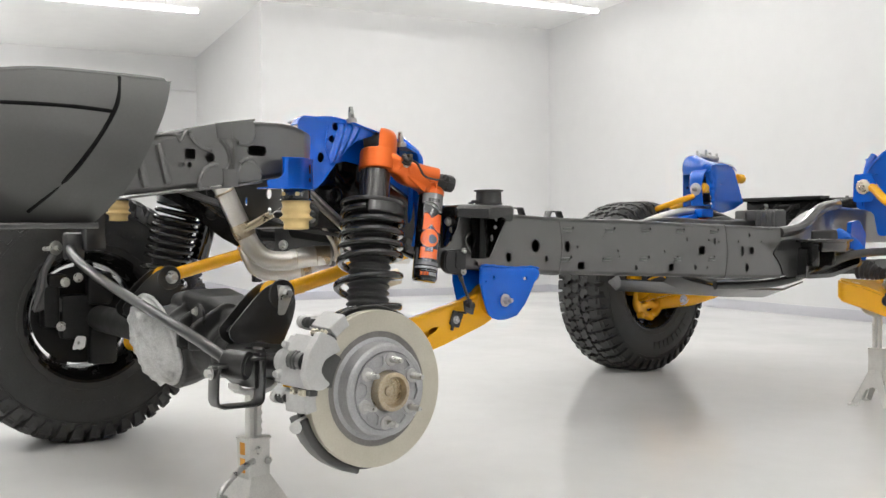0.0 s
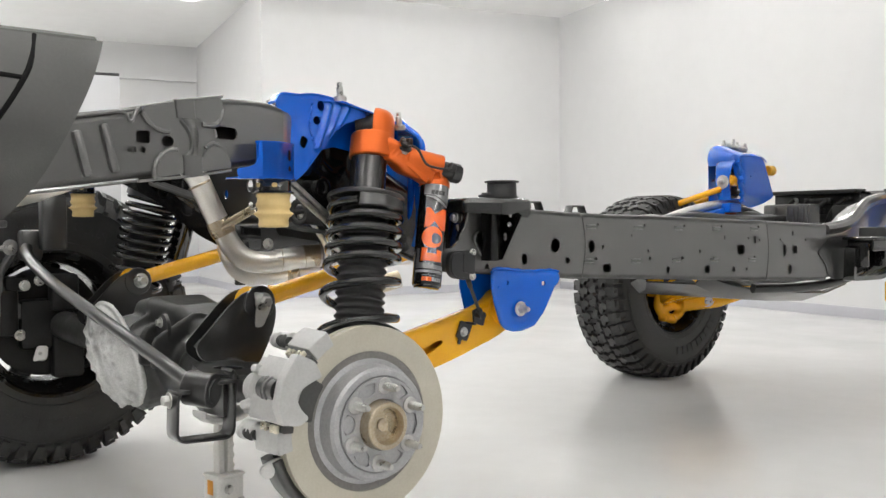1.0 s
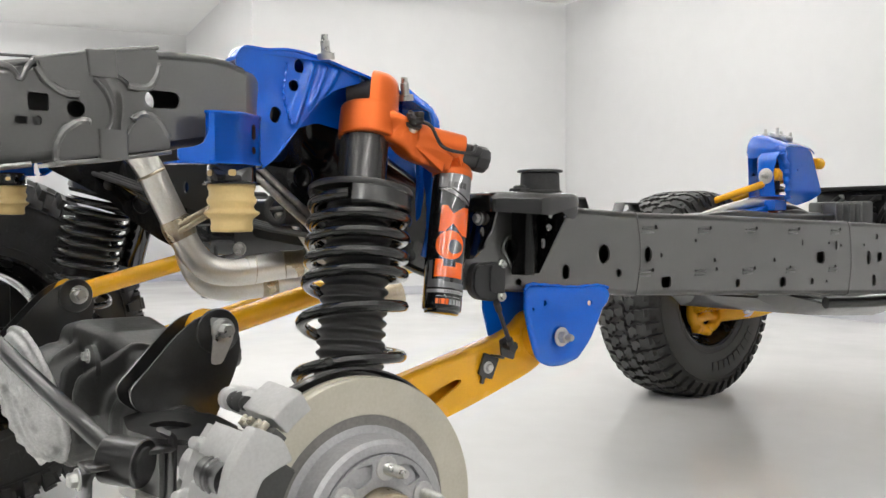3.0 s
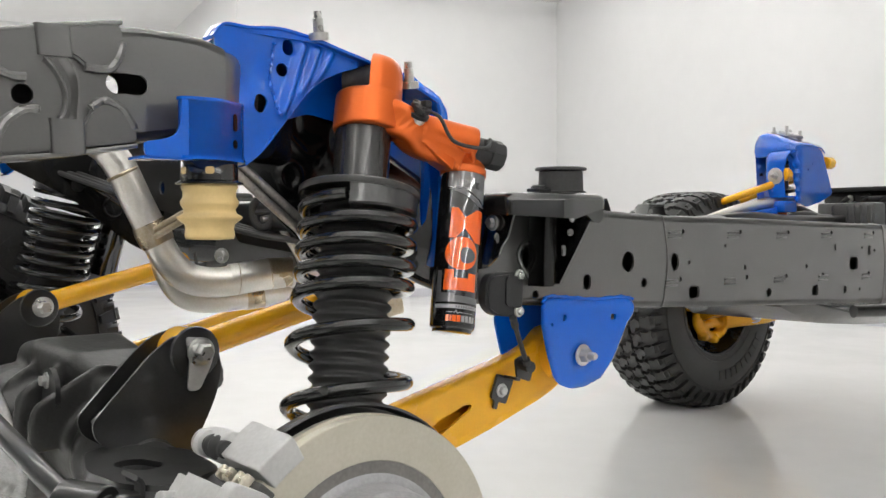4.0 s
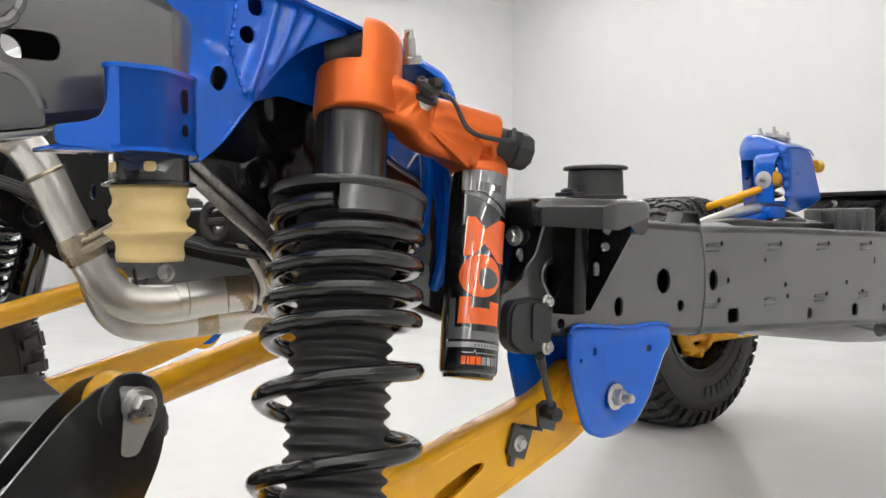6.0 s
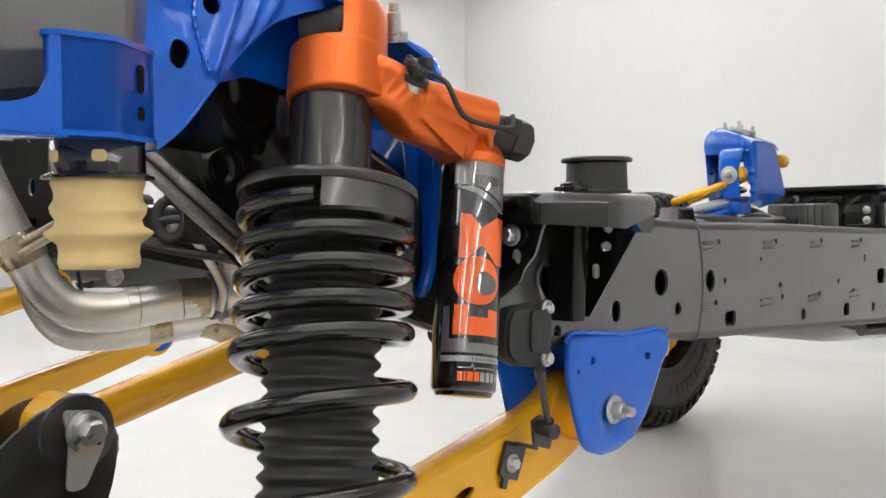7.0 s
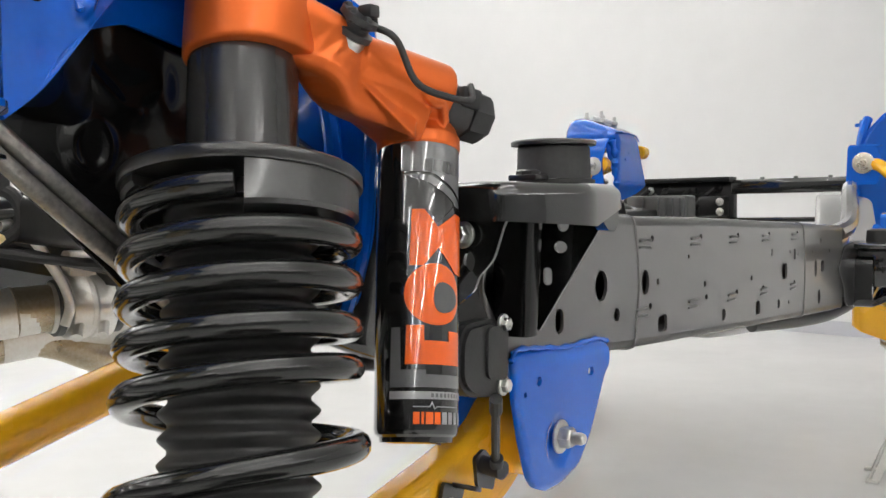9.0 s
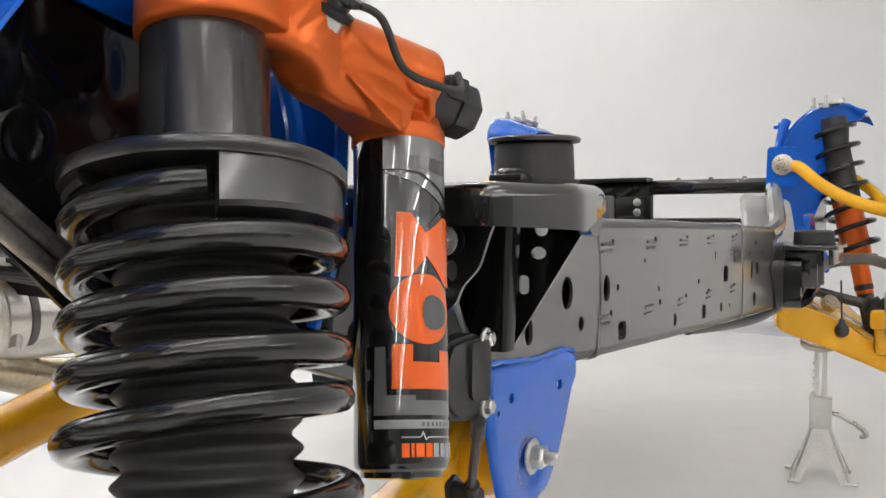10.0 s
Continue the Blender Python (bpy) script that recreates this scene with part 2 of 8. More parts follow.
def mesh_fill(outline, holes, step=0.0042):
    """Fills an outline with an even mesh that can be bent."""
    pts, edges = [], []
    for loop in (outline, *holes):
        dense = []
        for i, p in enumerate(loop):
            q = loop[(i + 1) % len(loop)]
            ln = math.dist(p, q)
            if ln < 1e-5:
                continue
            m = max(1, int(ln / step))
            dense += [(p[0] + (q[0] - p[0]) * k / m, p[1] + (q[1] - p[1]) * k / m) for k in range(m)]
        base = len(pts)
        pts += dense
        edges += [(base + i, base + (i + 1) % len(dense)) for i in range(len(dense))]
    rim = list(pts)
    a0, a1 = min(p[0] for p in rim), max(p[0] for p in rim)
    c0, c1 = min(p[1] for p in rim), max(p[1] for p in rim)
    for i in range(1, int((a1 - a0) / step)):
        for j in range(1, int((c1 - c0) / step)):
            p = (a0 + i * step + (j % 2) * step / 2, c0 + j * step)
            if min(math.dist(p, q) for q in rim) > step * 0.6:
                pts.append(p)
    out = geometry.delaunay_2d_cdt([Vector(p) for p in pts], edges, [], 1, 1e-6)
    t = bmesh.new()
    vs = [t.verts.new((p.x, p.y, 0)) for p in out[0]]
    for f in out[2]:
        c = sum((out[0][i] for i in f), Vector((0, 0))) / 3
        if inside(c, outline) and not any(inside(c, h) for h in holes):
            t.faces.new([vs[i] for i in f])
    bmesh.ops.delete(t, geom=[v for v in t.verts if not v.link_faces], context="VERTS")
    return t


def cast(ob, voxel=0.0018, turns=4):
    """Melts the overlapping bodies of a casting into one skin."""
    md = ob.modifiers.new("skin", "REMESH")
    md.mode, md.voxel_size, md.use_smooth_shade = "VOXEL", voxel, True
    sm = ob.modifiers.new("soft", "SMOOTH")
    sm.iterations, sm.factor = turns, 0.5
    return ob


def plate(bm, outline, holes, o, u, v, thick, bend=None, step=0.0042):
    """A sheet with real holes: outline and holes in (a, b), at o + a*u + b*v, thick along u x v. bend(a, b) moves it off its plane."""
    t = mesh_fill(outline, holes, step) if bend else flat(outline, holes)
    ext = bmesh.ops.extrude_face_region(t, geom=list(t.faces))
    bmesh.ops.translate(t, vec=(0, 0, thick), verts=[e for e in ext["geom"] if isinstance(e, bmesh.types.BMVert)])
    bmesh.ops.recalc_face_normals(t, faces=t.faces)
    u, v = unit(u), unit(v)
    n = u.cross(v)
    for w in t.verts:
        d = bend(w.co.x, w.co.y) if bend else 0.0
        w.co = V(o) + u * w.co.x + v * w.co.y + n * (w.co.z + d)
    return merge(bm, t)


def bolt(bm, p, axis, r=0.009, h=0.008, washer=1.45, shank=0.0):
    n = unit(axis)
    if washer:
        lathe(bm, [(0, r * washer), (0.002, r * washer), (0.0025, r * washer * 0.95)], p, n, 20)
    lathe(bm, [(0.002, r), (0.002 + h * 0.8, r), (0.002 + h, r * 0.82)], p, n, 6)
    if shank:
        lathe(bm, [(0.0, r * 0.55), (h + shank * 0.8, r * 0.55), (h + shank, r * 0.42)], p, n, 14)
    return bm


origin = {}


def finish(name, bm, material, angle=35):
    me = bpy.data.meshes.new(name)
    bm.to_mesh(me)
    bm.free()
    me.materials.append(material)
    me.shade_smooth()
    me.set_sharp_from_angle(angle=radians(angle))
    return me


def thing(name, label, category, base, group="", kind=""):
    ob = new(name)
    ob.empty_display_size = 0.05
    ob.location = base
    origin[ob] = V(base)
    return tagged(ob, label, category, group, kind)


def part(name, bm, material, parent, label="", angle=35):
    o = origin[parent]
    bmesh.ops.translate(bm, vec=-o, verts=bm.verts)
    ob = new(name, finish(name, bm, material, angle))
    ob.parent = parent
    origin[ob] = o
    return tagged(ob, label)


def solo(name, bm, material, label, category, base=(0, 0, 0), group="", kind="", angle=35):
    bmesh.ops.translate(bm, vec=-V(base), verts=bm.verts)
    ob = new(name, finish(name, bm, material, angle))
    ob.location = base
    origin[ob] = V(base)
    return tagged(ob, label, category, group, kind)


def B():
    return bmesh.new()


X, Y, Z = V((1, 0, 0)), V((0, 1, 0)), V((0, 0, 1))

# ---- room ----
CORNER = V((-6.26, 7.84, 0))
ALONG = V((-0.24, -0.971, 0)).normalized()
INTO = V((0.971, -0.24, 0)).normalized()
HIGH = 3.42


def room(s, d, z=0.0):
    """A place in the room: s along the side wall from the far corner, d away from that wall."""
    return CORNER + ALONG * s + INTO * d + Z * z


def wall(name, s0, d0, s1, d1, thick, label, z0=0.0, z1=HIGH, paint=None):
    bm = B()
    a, b = room(s0, d0), room(s1, d1)
    u = (b - a).normalized()
    n = V((-u.y, u.x, 0)) * thick
    bot = [a + Z * z0, b + Z * z0, b + n + Z * z0, a + n + Z * z0]
    ringed(bm, [[p for p in bot], [p + Z * (z1 - z0) for p in bot]])
    bmesh.ops.recalc_face_normals(bm, faces=bm.faces)
    return solo(name, bm, paint or M_WALL, label, "wall", room((s0 + s1) / 2, (d0 + d1) / 2), kind="structure")


def slab(name, z0, z1, material, label, category):
    bm = B()
    c = [room(-0.3, 17.5), room(14.3, 17.5), room(14.3, -4.3), room(-0.3, -4.3)]
    ringed(bm, [[p + Z * z0 for p in c], [p + Z * z1 for p in c]])
    bmesh.ops.recalc_face_normals(bm, faces=bm.faces)
    return solo(name, bm, material, label, category, kind="structure")


slab("floor", -0.2, 0.0, M_FLOOR, "glossy pale grey epoxy workshop floor", "floor")
slab("ceiling", HIGH, HIGH + 0.2, M_CEIL, "plain white painted flat ceiling", "ceiling")
wall("wall_north", -0.002, -0.3, -0.002, 17.5, 0.25, "plain white painted wall with grey baseboard")
wall("wall_west", 0.0, 0.0, 3.815, 0.0, -0.25, "plain white painted wall beside a recess")
wall("wall_west_return", 3.81, -0.25, 3.81, -3.8, -0.25, "white painted return wall of the recess")
wall("wall_west_recess", 3.5, -3.8, 14.0, -3.8, -0.25, "white painted back wall of the recess")
# two unseen walls, set darker so that the vehicle's gloss reflects less light
wall("wall_south", 14.0, -4.0, 14.0, 17.5, -0.25, "unseen wall, darkened to dim the reflections in the paintwork", paint=M_WALLDIM)
wall("wall_east", 14.0, 17.2, 0.0, 17.2, -0.25, "unseen wall, darkened to dim the reflections in the paintwork", paint=M_WALLDIM)


def baseboard(s0, d0, s1, d1, ns, nd):
    bm = B()
    a, b = room(s0, d0), room(s1, d1)
    n = (ALONG * ns + INTO * nd) * 0.012
    bot = [a, b, b + n, a + n]
    top = [a, b, b + n * 0.6, a + n * 0.6]
    ringed(bm, [bot, [p + Z * 0.085 for p in bot], [p + Z * 0.092 for p in top]])
    bmesh.ops.recalc_face_normals(bm, faces=bm.faces)
    solo("baseboard", bm, M_BASE, "low pale grey baseboard along the wall", "baseboard", a, kind="structure")


baseboard(0.0, 0.0, 0.0, 17.2, 1, 0)
baseboard(0.012, 0.0, 3.81, 0.0, 0, 1)
baseboard(3.81, 0.0, 3.81, -3.8, 1, 0)
baseboard(3.83, -3.8, 14.0, -3.8, 0, 1)

# soffit trim and the white partition in the recess
bm = B()
a, b = room(3.84, -3.79), room(9.0, -3.79)
ringed(bm, [[a, b, b + INTO * 0.10, a + INTO * 0.10], [p + Z * 0.07 for p in (a, b, b + INTO * 0.10, a + INTO * 0.10)]])
bmesh.ops.translate(bm, vec=(0, 0, 2.90), verts=bm.verts)
bmesh.ops.recalc_face_normals(bm, faces=bm.faces)
solo("trim", bm, M_WALL, "white horizontal ledge on the recess wall", "trim", kind="structure")

screen = thing("partition_screen", "white freestanding partition screen with a dark top edge", "partition", (-6.8, 2.42, 0))
pa, pb = V((-6.8, 2.42, 0)), V((-6.8, 2.42, 0)) + ALONG * 1.6
bm = B()
n = INTO * -0.06
ringed(bm, [[pa, pb, pb + n, pa + n], [p + Z * 2.24 for p in (pa, pb, pb + n, pa + n)]])
bmesh.ops.recalc_face_normals(bm, faces=bm.faces)
part("panel", bm, M_WHITE, screen)
bm = B()
tube(bm, [pa + n * 0.5 + Z * 2.255, pb + n * 0.5 + Z * 2.255], 0.018, 8)
part("top_rail", bm, M_PLASTIC, screen, "dark top rail")


def ceiling_lamp(s0, s1, d):
    a, b = room(s0, d, 3.25), room(s1, d, 3.25)
    lamp = thing("ceiling_lamp", "long white linear lamp hung under the ceiling, lit", "ceiling lamp", (a + b) / 2, "linear ceiling lamps")
    u = (b - a).normalized()
    w = Z.cross(u)
    sec = rrect(0.030, 0.035, 0.006, 2)
    bm = B()
    sweep(bm, sec, [(a + Z * 0.0265, w, Z, 1, 1), (b + Z * 0.0265, w, Z, 1, 1)])
    part("housing", bm, M_LAMPBODY, lamp)
    bm = B()
    sweep(bm, rrect(0.060, 0.028, 0.010, 3), [(a + u * 0.01 - Z * 0.006, w, Z, 1, 1), (b - u * 0.01 - Z * 0.006, w, Z, 1, 1)])
    part("diffuser", bm, M_LIGHT, lamp)
    for k in (0.12, 0.88):
        bm = B()
        p = a.lerp(b, k)
        tube(bm, [p + Z * 0.040, p + Z * 0.17], 0.003, 6)
        part("hanger", bm, M_STEEL, lamp)


for row in range(9):
    for s0 in (0.42, 4.5, 8.6):
        d = (1.73 if s0 < 4 else -0.07) + 1.8 * row
        if s0 > 4 or d < 6 or d > 13:
            ceiling_lamp(s0, s0 + (3.0 if d < 13 else 3.9), d)
# added lamps, out of view, that only brighten the recess
for s0 in (6.7, 10.4):
    ceiling_lamp(s0, s0 + 3.0, -1.87)
    ceiling_lamp(s0, s0 + 3.0, -2.90)

# ---- chassis frame ----
def near_line(a, b, pts):
    """Distance from (a, b) to a chain of points."""
    best = 9.0
    for (x0, y0), (x1, y1) in zip(pts, pts[1:]):
        dx, dy = x1 - x0, y1 - y0
        k = max(0.0, min(1.0, ((a - x0) * dx + (b - y0) * dy) / (dx * dx + dy * dy)))
        best = min(best, math.hypot(a - x0 - k * dx, b - y0 - k * dy))
    return best


def fold(a, b, pts, width, height):
    return height * math.exp(-(near_line(a, b, pts) / width) ** 2)


chassis = thing("chassis_frame", "bare grey ladder frame of an off-road truck with blue brackets", "vehicle frame", (0, 1.6, 0.7))


def zline(pts, y):
    for (y0, z0), (y1, z1) in zip(pts, pts[1:]):
        if y <= y1:
            return z0 + (z1 - z0) * (y - y0) / (y1 - y0)
    return pts[-1][1]


REAR_TOP = [(-0.66, 0.915), (-0.35, 0.970), (-0.20, 1.000), (-0.08, 1.022), (0.0, 1.022), (0.045, 1.008)]
REAR_BOT = [(-0.66, 0.800), (-0.35, 0.842), (-0.20, 0.864), (-0.08, 0.879), (0.0, 0.893), (0.045, 0.905)]
MID_TOP = [(0.44, 0.808), (0.74, 0.807), (0.92, 0.797), (1.25, 0.792), (1.76, 0.779), (2.16, 0.768)]
MID_BOT = [(0.44, 0.655), (0.62, 0.642), (0.92, 0.622), (1.25, 0.607), (1.76, 0.585), (2.16, 0.570)]


def holed_rail(name, x, ys, top, bot, holes, material, side=1, depth=0.085, r=0.013, bend=None, inner_holes=()):
    """A box rail: an outer web with holes, and top, inner web and bottom with rounded corners."""
    bm = B()
    yy = np.linspace(ys[0], ys[1], 25)
    out = [(y, zline(top, y) - r) for y in yy] + [(y, zline(bot, y) + r) for y in yy[::-1]]
    dx = bend or (lambda y: 0.0)
    plate(bm, out, holes, (x - 0.004 * side, 0, 0), Y, Z, 0.004 * side)
    t = bmesh.new()
    rows = []
    for y in yy:
        zt, zb = zline(top, y), zline(bot, y)
        xo, xi = x + dx(y), x + dx(y) - depth * side
        sec = []
        for k in range(5):
            a = radians(90 * k / 4)
            sec.append((xo - side * r + side * r * math.cos(a), zt - r + r * math.sin(a)))
        for k in range(5):
            a = radians(90 + 90 * k / 4)
            sec.append((xi + side * r + side * r * math.cos(a), zt - r + r * math.sin(a)))
        for k in range(5):
            a = radians(180 + 90 * k / 4)
            sec.append((xi + side * r + side * r * math.cos(a), zb + r + r * math.sin(a)))
        for k in range(5):
            a = radians(270 + 90 * k / 4)
            sec.append((xo - side * r + side * r * math.cos(a), zb + r + r * math.sin(a)))
        rows.append([t.verts.new((p, y, q)) for p, q in sec])
    for a, b in zip(rows, rows[1:]):
        for i in range(len(a) - 1):
            if i != 9 or not inner_holes:
                t.faces.new((a[i], a[i + 1], b[i + 1], b[i]))
    bmesh.ops.solidify(t, geom=list(t.faces), thickness=0.003)
    merge(bm, t)
    if inner_holes:
        plate(bm, out, inner_holes, (x - depth * side, 0, 0), Y, Z, 0.003 * side)
    return part(name, bm, material, chassis, angle=30)


def slot(y, z, ln, h=0.005):
    return at(rrect(ln, h, h * 0.48, 3), y, z)


rear_holes = [at(rrect(0.027, 0.024, 0.004), -0.262, 0.934), disc_pts(-0.213, 0.928, 0.0125, 18, 0.0115),
              at(rrect(0.016, 0.010, 0.002), -0.284, 0.9085), disc_pts(-0.2635, 0.909, 0.0065, 14),
              at(rrect(0.052, 0.025, 0.012, 5), -0.091, 0.950)]
holed_rail("rear_rail", 0.605, (-0.66, 0.04), REAR_TOP, REAR_BOT, rear_holes, M_GREY, inner_holes=[at(rrect(0.046, 0.034, 0.016, 5), -0.094, 0.956)])

mid_holes = [at(rrect(0.050, 0.026, 0.0125, 5), 0.585, 0.719, -55), disc_pts(0.838, 0.711, 0.0175, 18, 0.019),
             disc_pts(0.976, 0.707, 0.013, 16, 0.017), at(rrect(0.034, 0.024, 0.007), 1.037, 0.646),
             at(rrect(0.028, 0.024, 0.007), 1.487, 0.630), disc_pts(1.30, 0.634, 0.010, 12), disc_pts(1.62, 0.626, 0.009, 12),
             at(rrect(0.040, 0.030, 0.009), 1.66, 0.686), disc_pts(1.905, 0.680, 0.011, 14, 0.019), at(rrect(0.030, 0.026, 0.009), 1.965, 0.681),
             disc_pts(1.935, 0.617, 0.012, 14, 0.016), disc_pts(1.02, 0.705, 0.005, 8), disc_pts(1.21, 0.690, 0.005, 8), disc_pts(1.45, 0.685, 0.005, 8),
             disc_pts(1.14, 0.735, 0.0035, 8), disc_pts(1.95, 0.737, 0.007, 10), disc_pts(1.88, 0.715, 0.004, 8), disc_pts(2.03, 0.713, 0.004, 8),
             at(rrect(0.020, 0.028, 0.009, 4), 0.727, 0.678), disc_pts(0.883, 0.671, 0.009, 12), disc_pts(0.60, 0.662, 0.008, 10),
             at(rrect(0.014, 0.022, 0.003), 1.735, 0.716), disc_pts(1.70, 0.722, 0.0035, 8), disc_pts(1.76, 0.715, 0.004, 8),
             disc_pts(1.69, 0.624, 0.004, 8), at(rrect(0.005, 0.014, 0.002), 1.575, 0.725)]
mid_holes += [slot(y + 0.012, 0.765 - 0.010 * (y - 1), 0.011, 0.0085) for y in (0.988, 1.181, 1.362, 1.545, 1.742)]
mid_holes += [slot(y + 0.012, 0.673 - 0.018 * (y - 1), 0.011, 0.0085) for y in (0.98, 1.205, 1.355, 1.508, 1.72)]
holed_rail("middle_rail", 0.610, (0.46, 2.16), MID_TOP, MID_BOT, mid_holes, M_GREY)

# pressed lips beside the slots and sleeve seams round the rail
for y in (0.988, 1.181, 1.362, 1.545, 1.742):
    for z, yo in ((0.764 - 0.010 * (y - 1), 0.0), (0.672 - 0.018 * (y - 1), -0.01)):
        bm = B()
        box(bm, (0.6105, y + yo - 0.014, z - 0.001), (0.0060, 0.038, 0.0045), 0.0020)
        box(bm, (0.6100, y + yo - 0.014, z - 0.0100), (0.0050, 0.040, 0.0035), 0.0015)
        # lighter grey than the rail: the glossy paint's highlight put into the colour
        part("slot_lip", bm, M_CASTGREY, chassis, "pressed lip of the slot, lighter grey for its highlight")


def sleeve_seam(y, x=0.610, w=0.012):
    bm = B()
    zt, zb = zline(MID_TOP, y), zline(MID_BOT, y)
    pts = [(x - 0.085, y, zt), (x - 0.012, y, zt), (x, y, zt - 0.012)]
    pts += [(x, y + 0.012 * math.sin(math.pi * k / 8), zt - 0.012 + (zb - zt + 0.024) * k / 8) for k in range(1, 8)]
    pts += [(x, y, zb + 0.012), (x - 0.012, y, zb), (x - 0.085, y, zb)]
    tube(bm, curve(pts, 3), 0.0020, 8)
    part("weld_seam", bm, M_GREY, chassis)


sleeve_seam(0.940)
sleeve_seam(1.80)

# rear reinforcement patches with weld beads on the kicked-up rail
UP_PATCH = [(-0.267, 0.990), (-0.264, 0.980), (-0.252, 0.963), (-0.232, 0.949), (-0.210, 0.947), (-0.192, 0.966), (-0.186, 0.976), (-0.156, 0.976), (-0.143, 0.965), (-0.116, 0.965), (-0.103, 0.980), (-0.098, 1.000), (-0.100, 1.020), (-0.177, 1.007)]
LOW_PATCH = [(-0.241, 0.856), (-0.241, 0.874), (-0.232, 0.895), (-0.212, 0.910), (-0.195, 0.911), (-0.178, 0.894), (-0.146, 0.898), (-0.137, 0.917), (-0.121, 0.927), (-0.099, 0.919), (-0.083, 0.894), (-0.081, 0.880), (-0.166, 0.868)]
bm = B()
plate(bm, rounded(UP_PATCH, 0.009), [], (0.605, 0, 0), Y, Z, 0.0075)
bmesh.ops.bevel(bm, geom=[e for e in bm.edges if e.calc_face_angle(0) > 1.2], offset=0.003, segments=2, affect="EDGES")
sweep(bm, rrect(0.080, 0.006, 0.002, 2), [(V((0.570, y, z)), X, Z, 1, 1) for y, z in ((-0.268, 0.990), (-0.177, 1.010), (-0.098, 1.023))])
part("upper_patch", bm, M_GREY, chassis)
bm = B()
plate(bm, rounded(LOW_PATCH, 0.009), [], (0.605, 0, 0), Y, Z, 0.0075)
bmesh.ops.bevel(bm, geom=[e for e in bm.edges if e.calc_face_angle(0) > 1.2], offset=0.003, segments=2, affect="EDGES")
sweep(bm, rrect(0.080, 0.006, 0.002, 2), [(V((0.570, y, z)), X, Z, 1, 1) for y, z in ((-0.242, 0.853), (-0.166, 0.862), (-0.080, 0.876))])
part("lower_patch", bm, M_GREY, chassis)
for pts in (LOW_PATCH[0:5], LOW_PATCH[7:11], UP_PATCH[1:5], UP_PATCH[8:12]):
    bm = B()
    line = curve([(0.6085, y, z) for y, z in pts], 8)
    tube(bm, line, [0.0046 + 0.0016 * random.random() for _ in line], 8)
    part("weld_bead", bm, M_GREY, chassis)
for top_, dz_ in ((REAR_TOP, 0.0015), (REAR_BOT, -0.0015)):
    bm = B()
    tube(bm, curve([(0.597, y, zline(top_, y) + dz_) for y in np.linspace(-0.62, -0.27, 5)], 4), 0.0045, 8)
    part("folded_edge", bm, M_GREY, chassis)
# strap between the patches: pressed bands on the patches, a creased curved strip between them
for pts in ([(-0.181, 1.009), (-0.180, 0.992), (-0.178, 0.973)], [(-0.166, 0.902), (-0.165, 0.884), (-0.164, 0.862)]):
    bm = B()
    sweep(bm, rrect(0.040, 0.013, 0.0035, 3), [(V((0.6095, y, z)), Y, X, 1, 1) for y, z in pts])
    part("strap_band", bm, M_GREY, chassis)
left_edge = curve([(0.608, -0.191, 0.972), (0.608, -0.176, 0.955), (0.608, -0.167, 0.934), (0.608, -0.168, 0.912), (0.608, -0.178, 0.897)], 6)
right_edge = curve([(0.608, -0.163, 0.976), (0.608, -0.152, 0.957), (0.608, -0.150, 0.935), (0.608, -0.152, 0.910), (0.608, -0.150, 0.899)], 6)
bm = B()
rows = []
for p, q in zip(left_edge, right_edge):
    rows.append([bm.verts.new((0.605 + h, p.y + (q.y - p.y) * k, p.z + (q.z - p.z) * k)) for k, h in ((-0.12, 0.0), (0.0, 0.0065), (0.10, 0.0070), (0.22, 0.0030), (0.50, 0.0015), (0.66, 0.0030), (0.84, 0.0085), (0.98, 0.0080), (1.12, 0.0))])
for a, b in zip(rows, rows[1:]):
    for k in range(8):
        bm.faces.new((a[k], a[k + 1], b[k + 1], b[k]))
bmesh.ops.recalc_face_normals(bm, faces=bm.faces)
bmesh.ops.solidify(bm, geom=list(bm.faces), thickness=0.002)
part("creased_strip", bm, M_GREY, chassis)
for y, z0, z1 in ((-0.328, 0.862, 0.955), (-0.378, 0.852, 0.940)):
    bm = B()
    box(bm, (0.607, y, (z0 + z1) / 2), (0.022, 0.017, z1 - z0), 0.006, Euler((radians(14), 0, 0)).to_matrix())
    part("rib", bm, M_GREY, chassis)
bm = B()
tube(bm, curve([(0.601, -0.62, 0.924), (0.601, -0.35, 0.973), (0.602, -0.30, 0.978), (0.606, -0.285, 0.962), (0.603, -0.27, 0.985), (0.601, -0.235, 0.996)], 6), 0.004, 8)
part("top_seam", bm, M_GREY, chassis)


def swept_rail(name, pts, w, h, material, n=5):
    line = curve(pts, n)
    frames = []
    for i, p in enumerate(line):
        d = (line[min(i + 1, len(line) - 1)] - line[max(i - 1, 0)]).normalized()
        u = d.cross(Z).normalized()
        frames.append((p, u, u.cross(d), 1, 1))
    bm = B()
    sweep(bm, rrect(w, h, 0.014, 4), frames)
    return part(name, bm, material, chassis)


# the rail behind the shock absorber, black, dropping from the kick-up to the middle rail
swept_rail("bent_rail", [(0.563, 0.02, 0.955), (0.548, 0.045, 0.955), (0.490, 0.085, 0.950)], 0.083, 0.105, M_GREY)
swept_rail("drop_rail", [(0.50, 0.13, 0.948), (0.440, 0.22, 0.925), (0.440, 0.31, 0.865), (0.49, 0.41, 0.785), (0.545, 0.49, 0.735), (0.566, 0.58, 0.722)], 0.085, 0.15, M_BLACK)
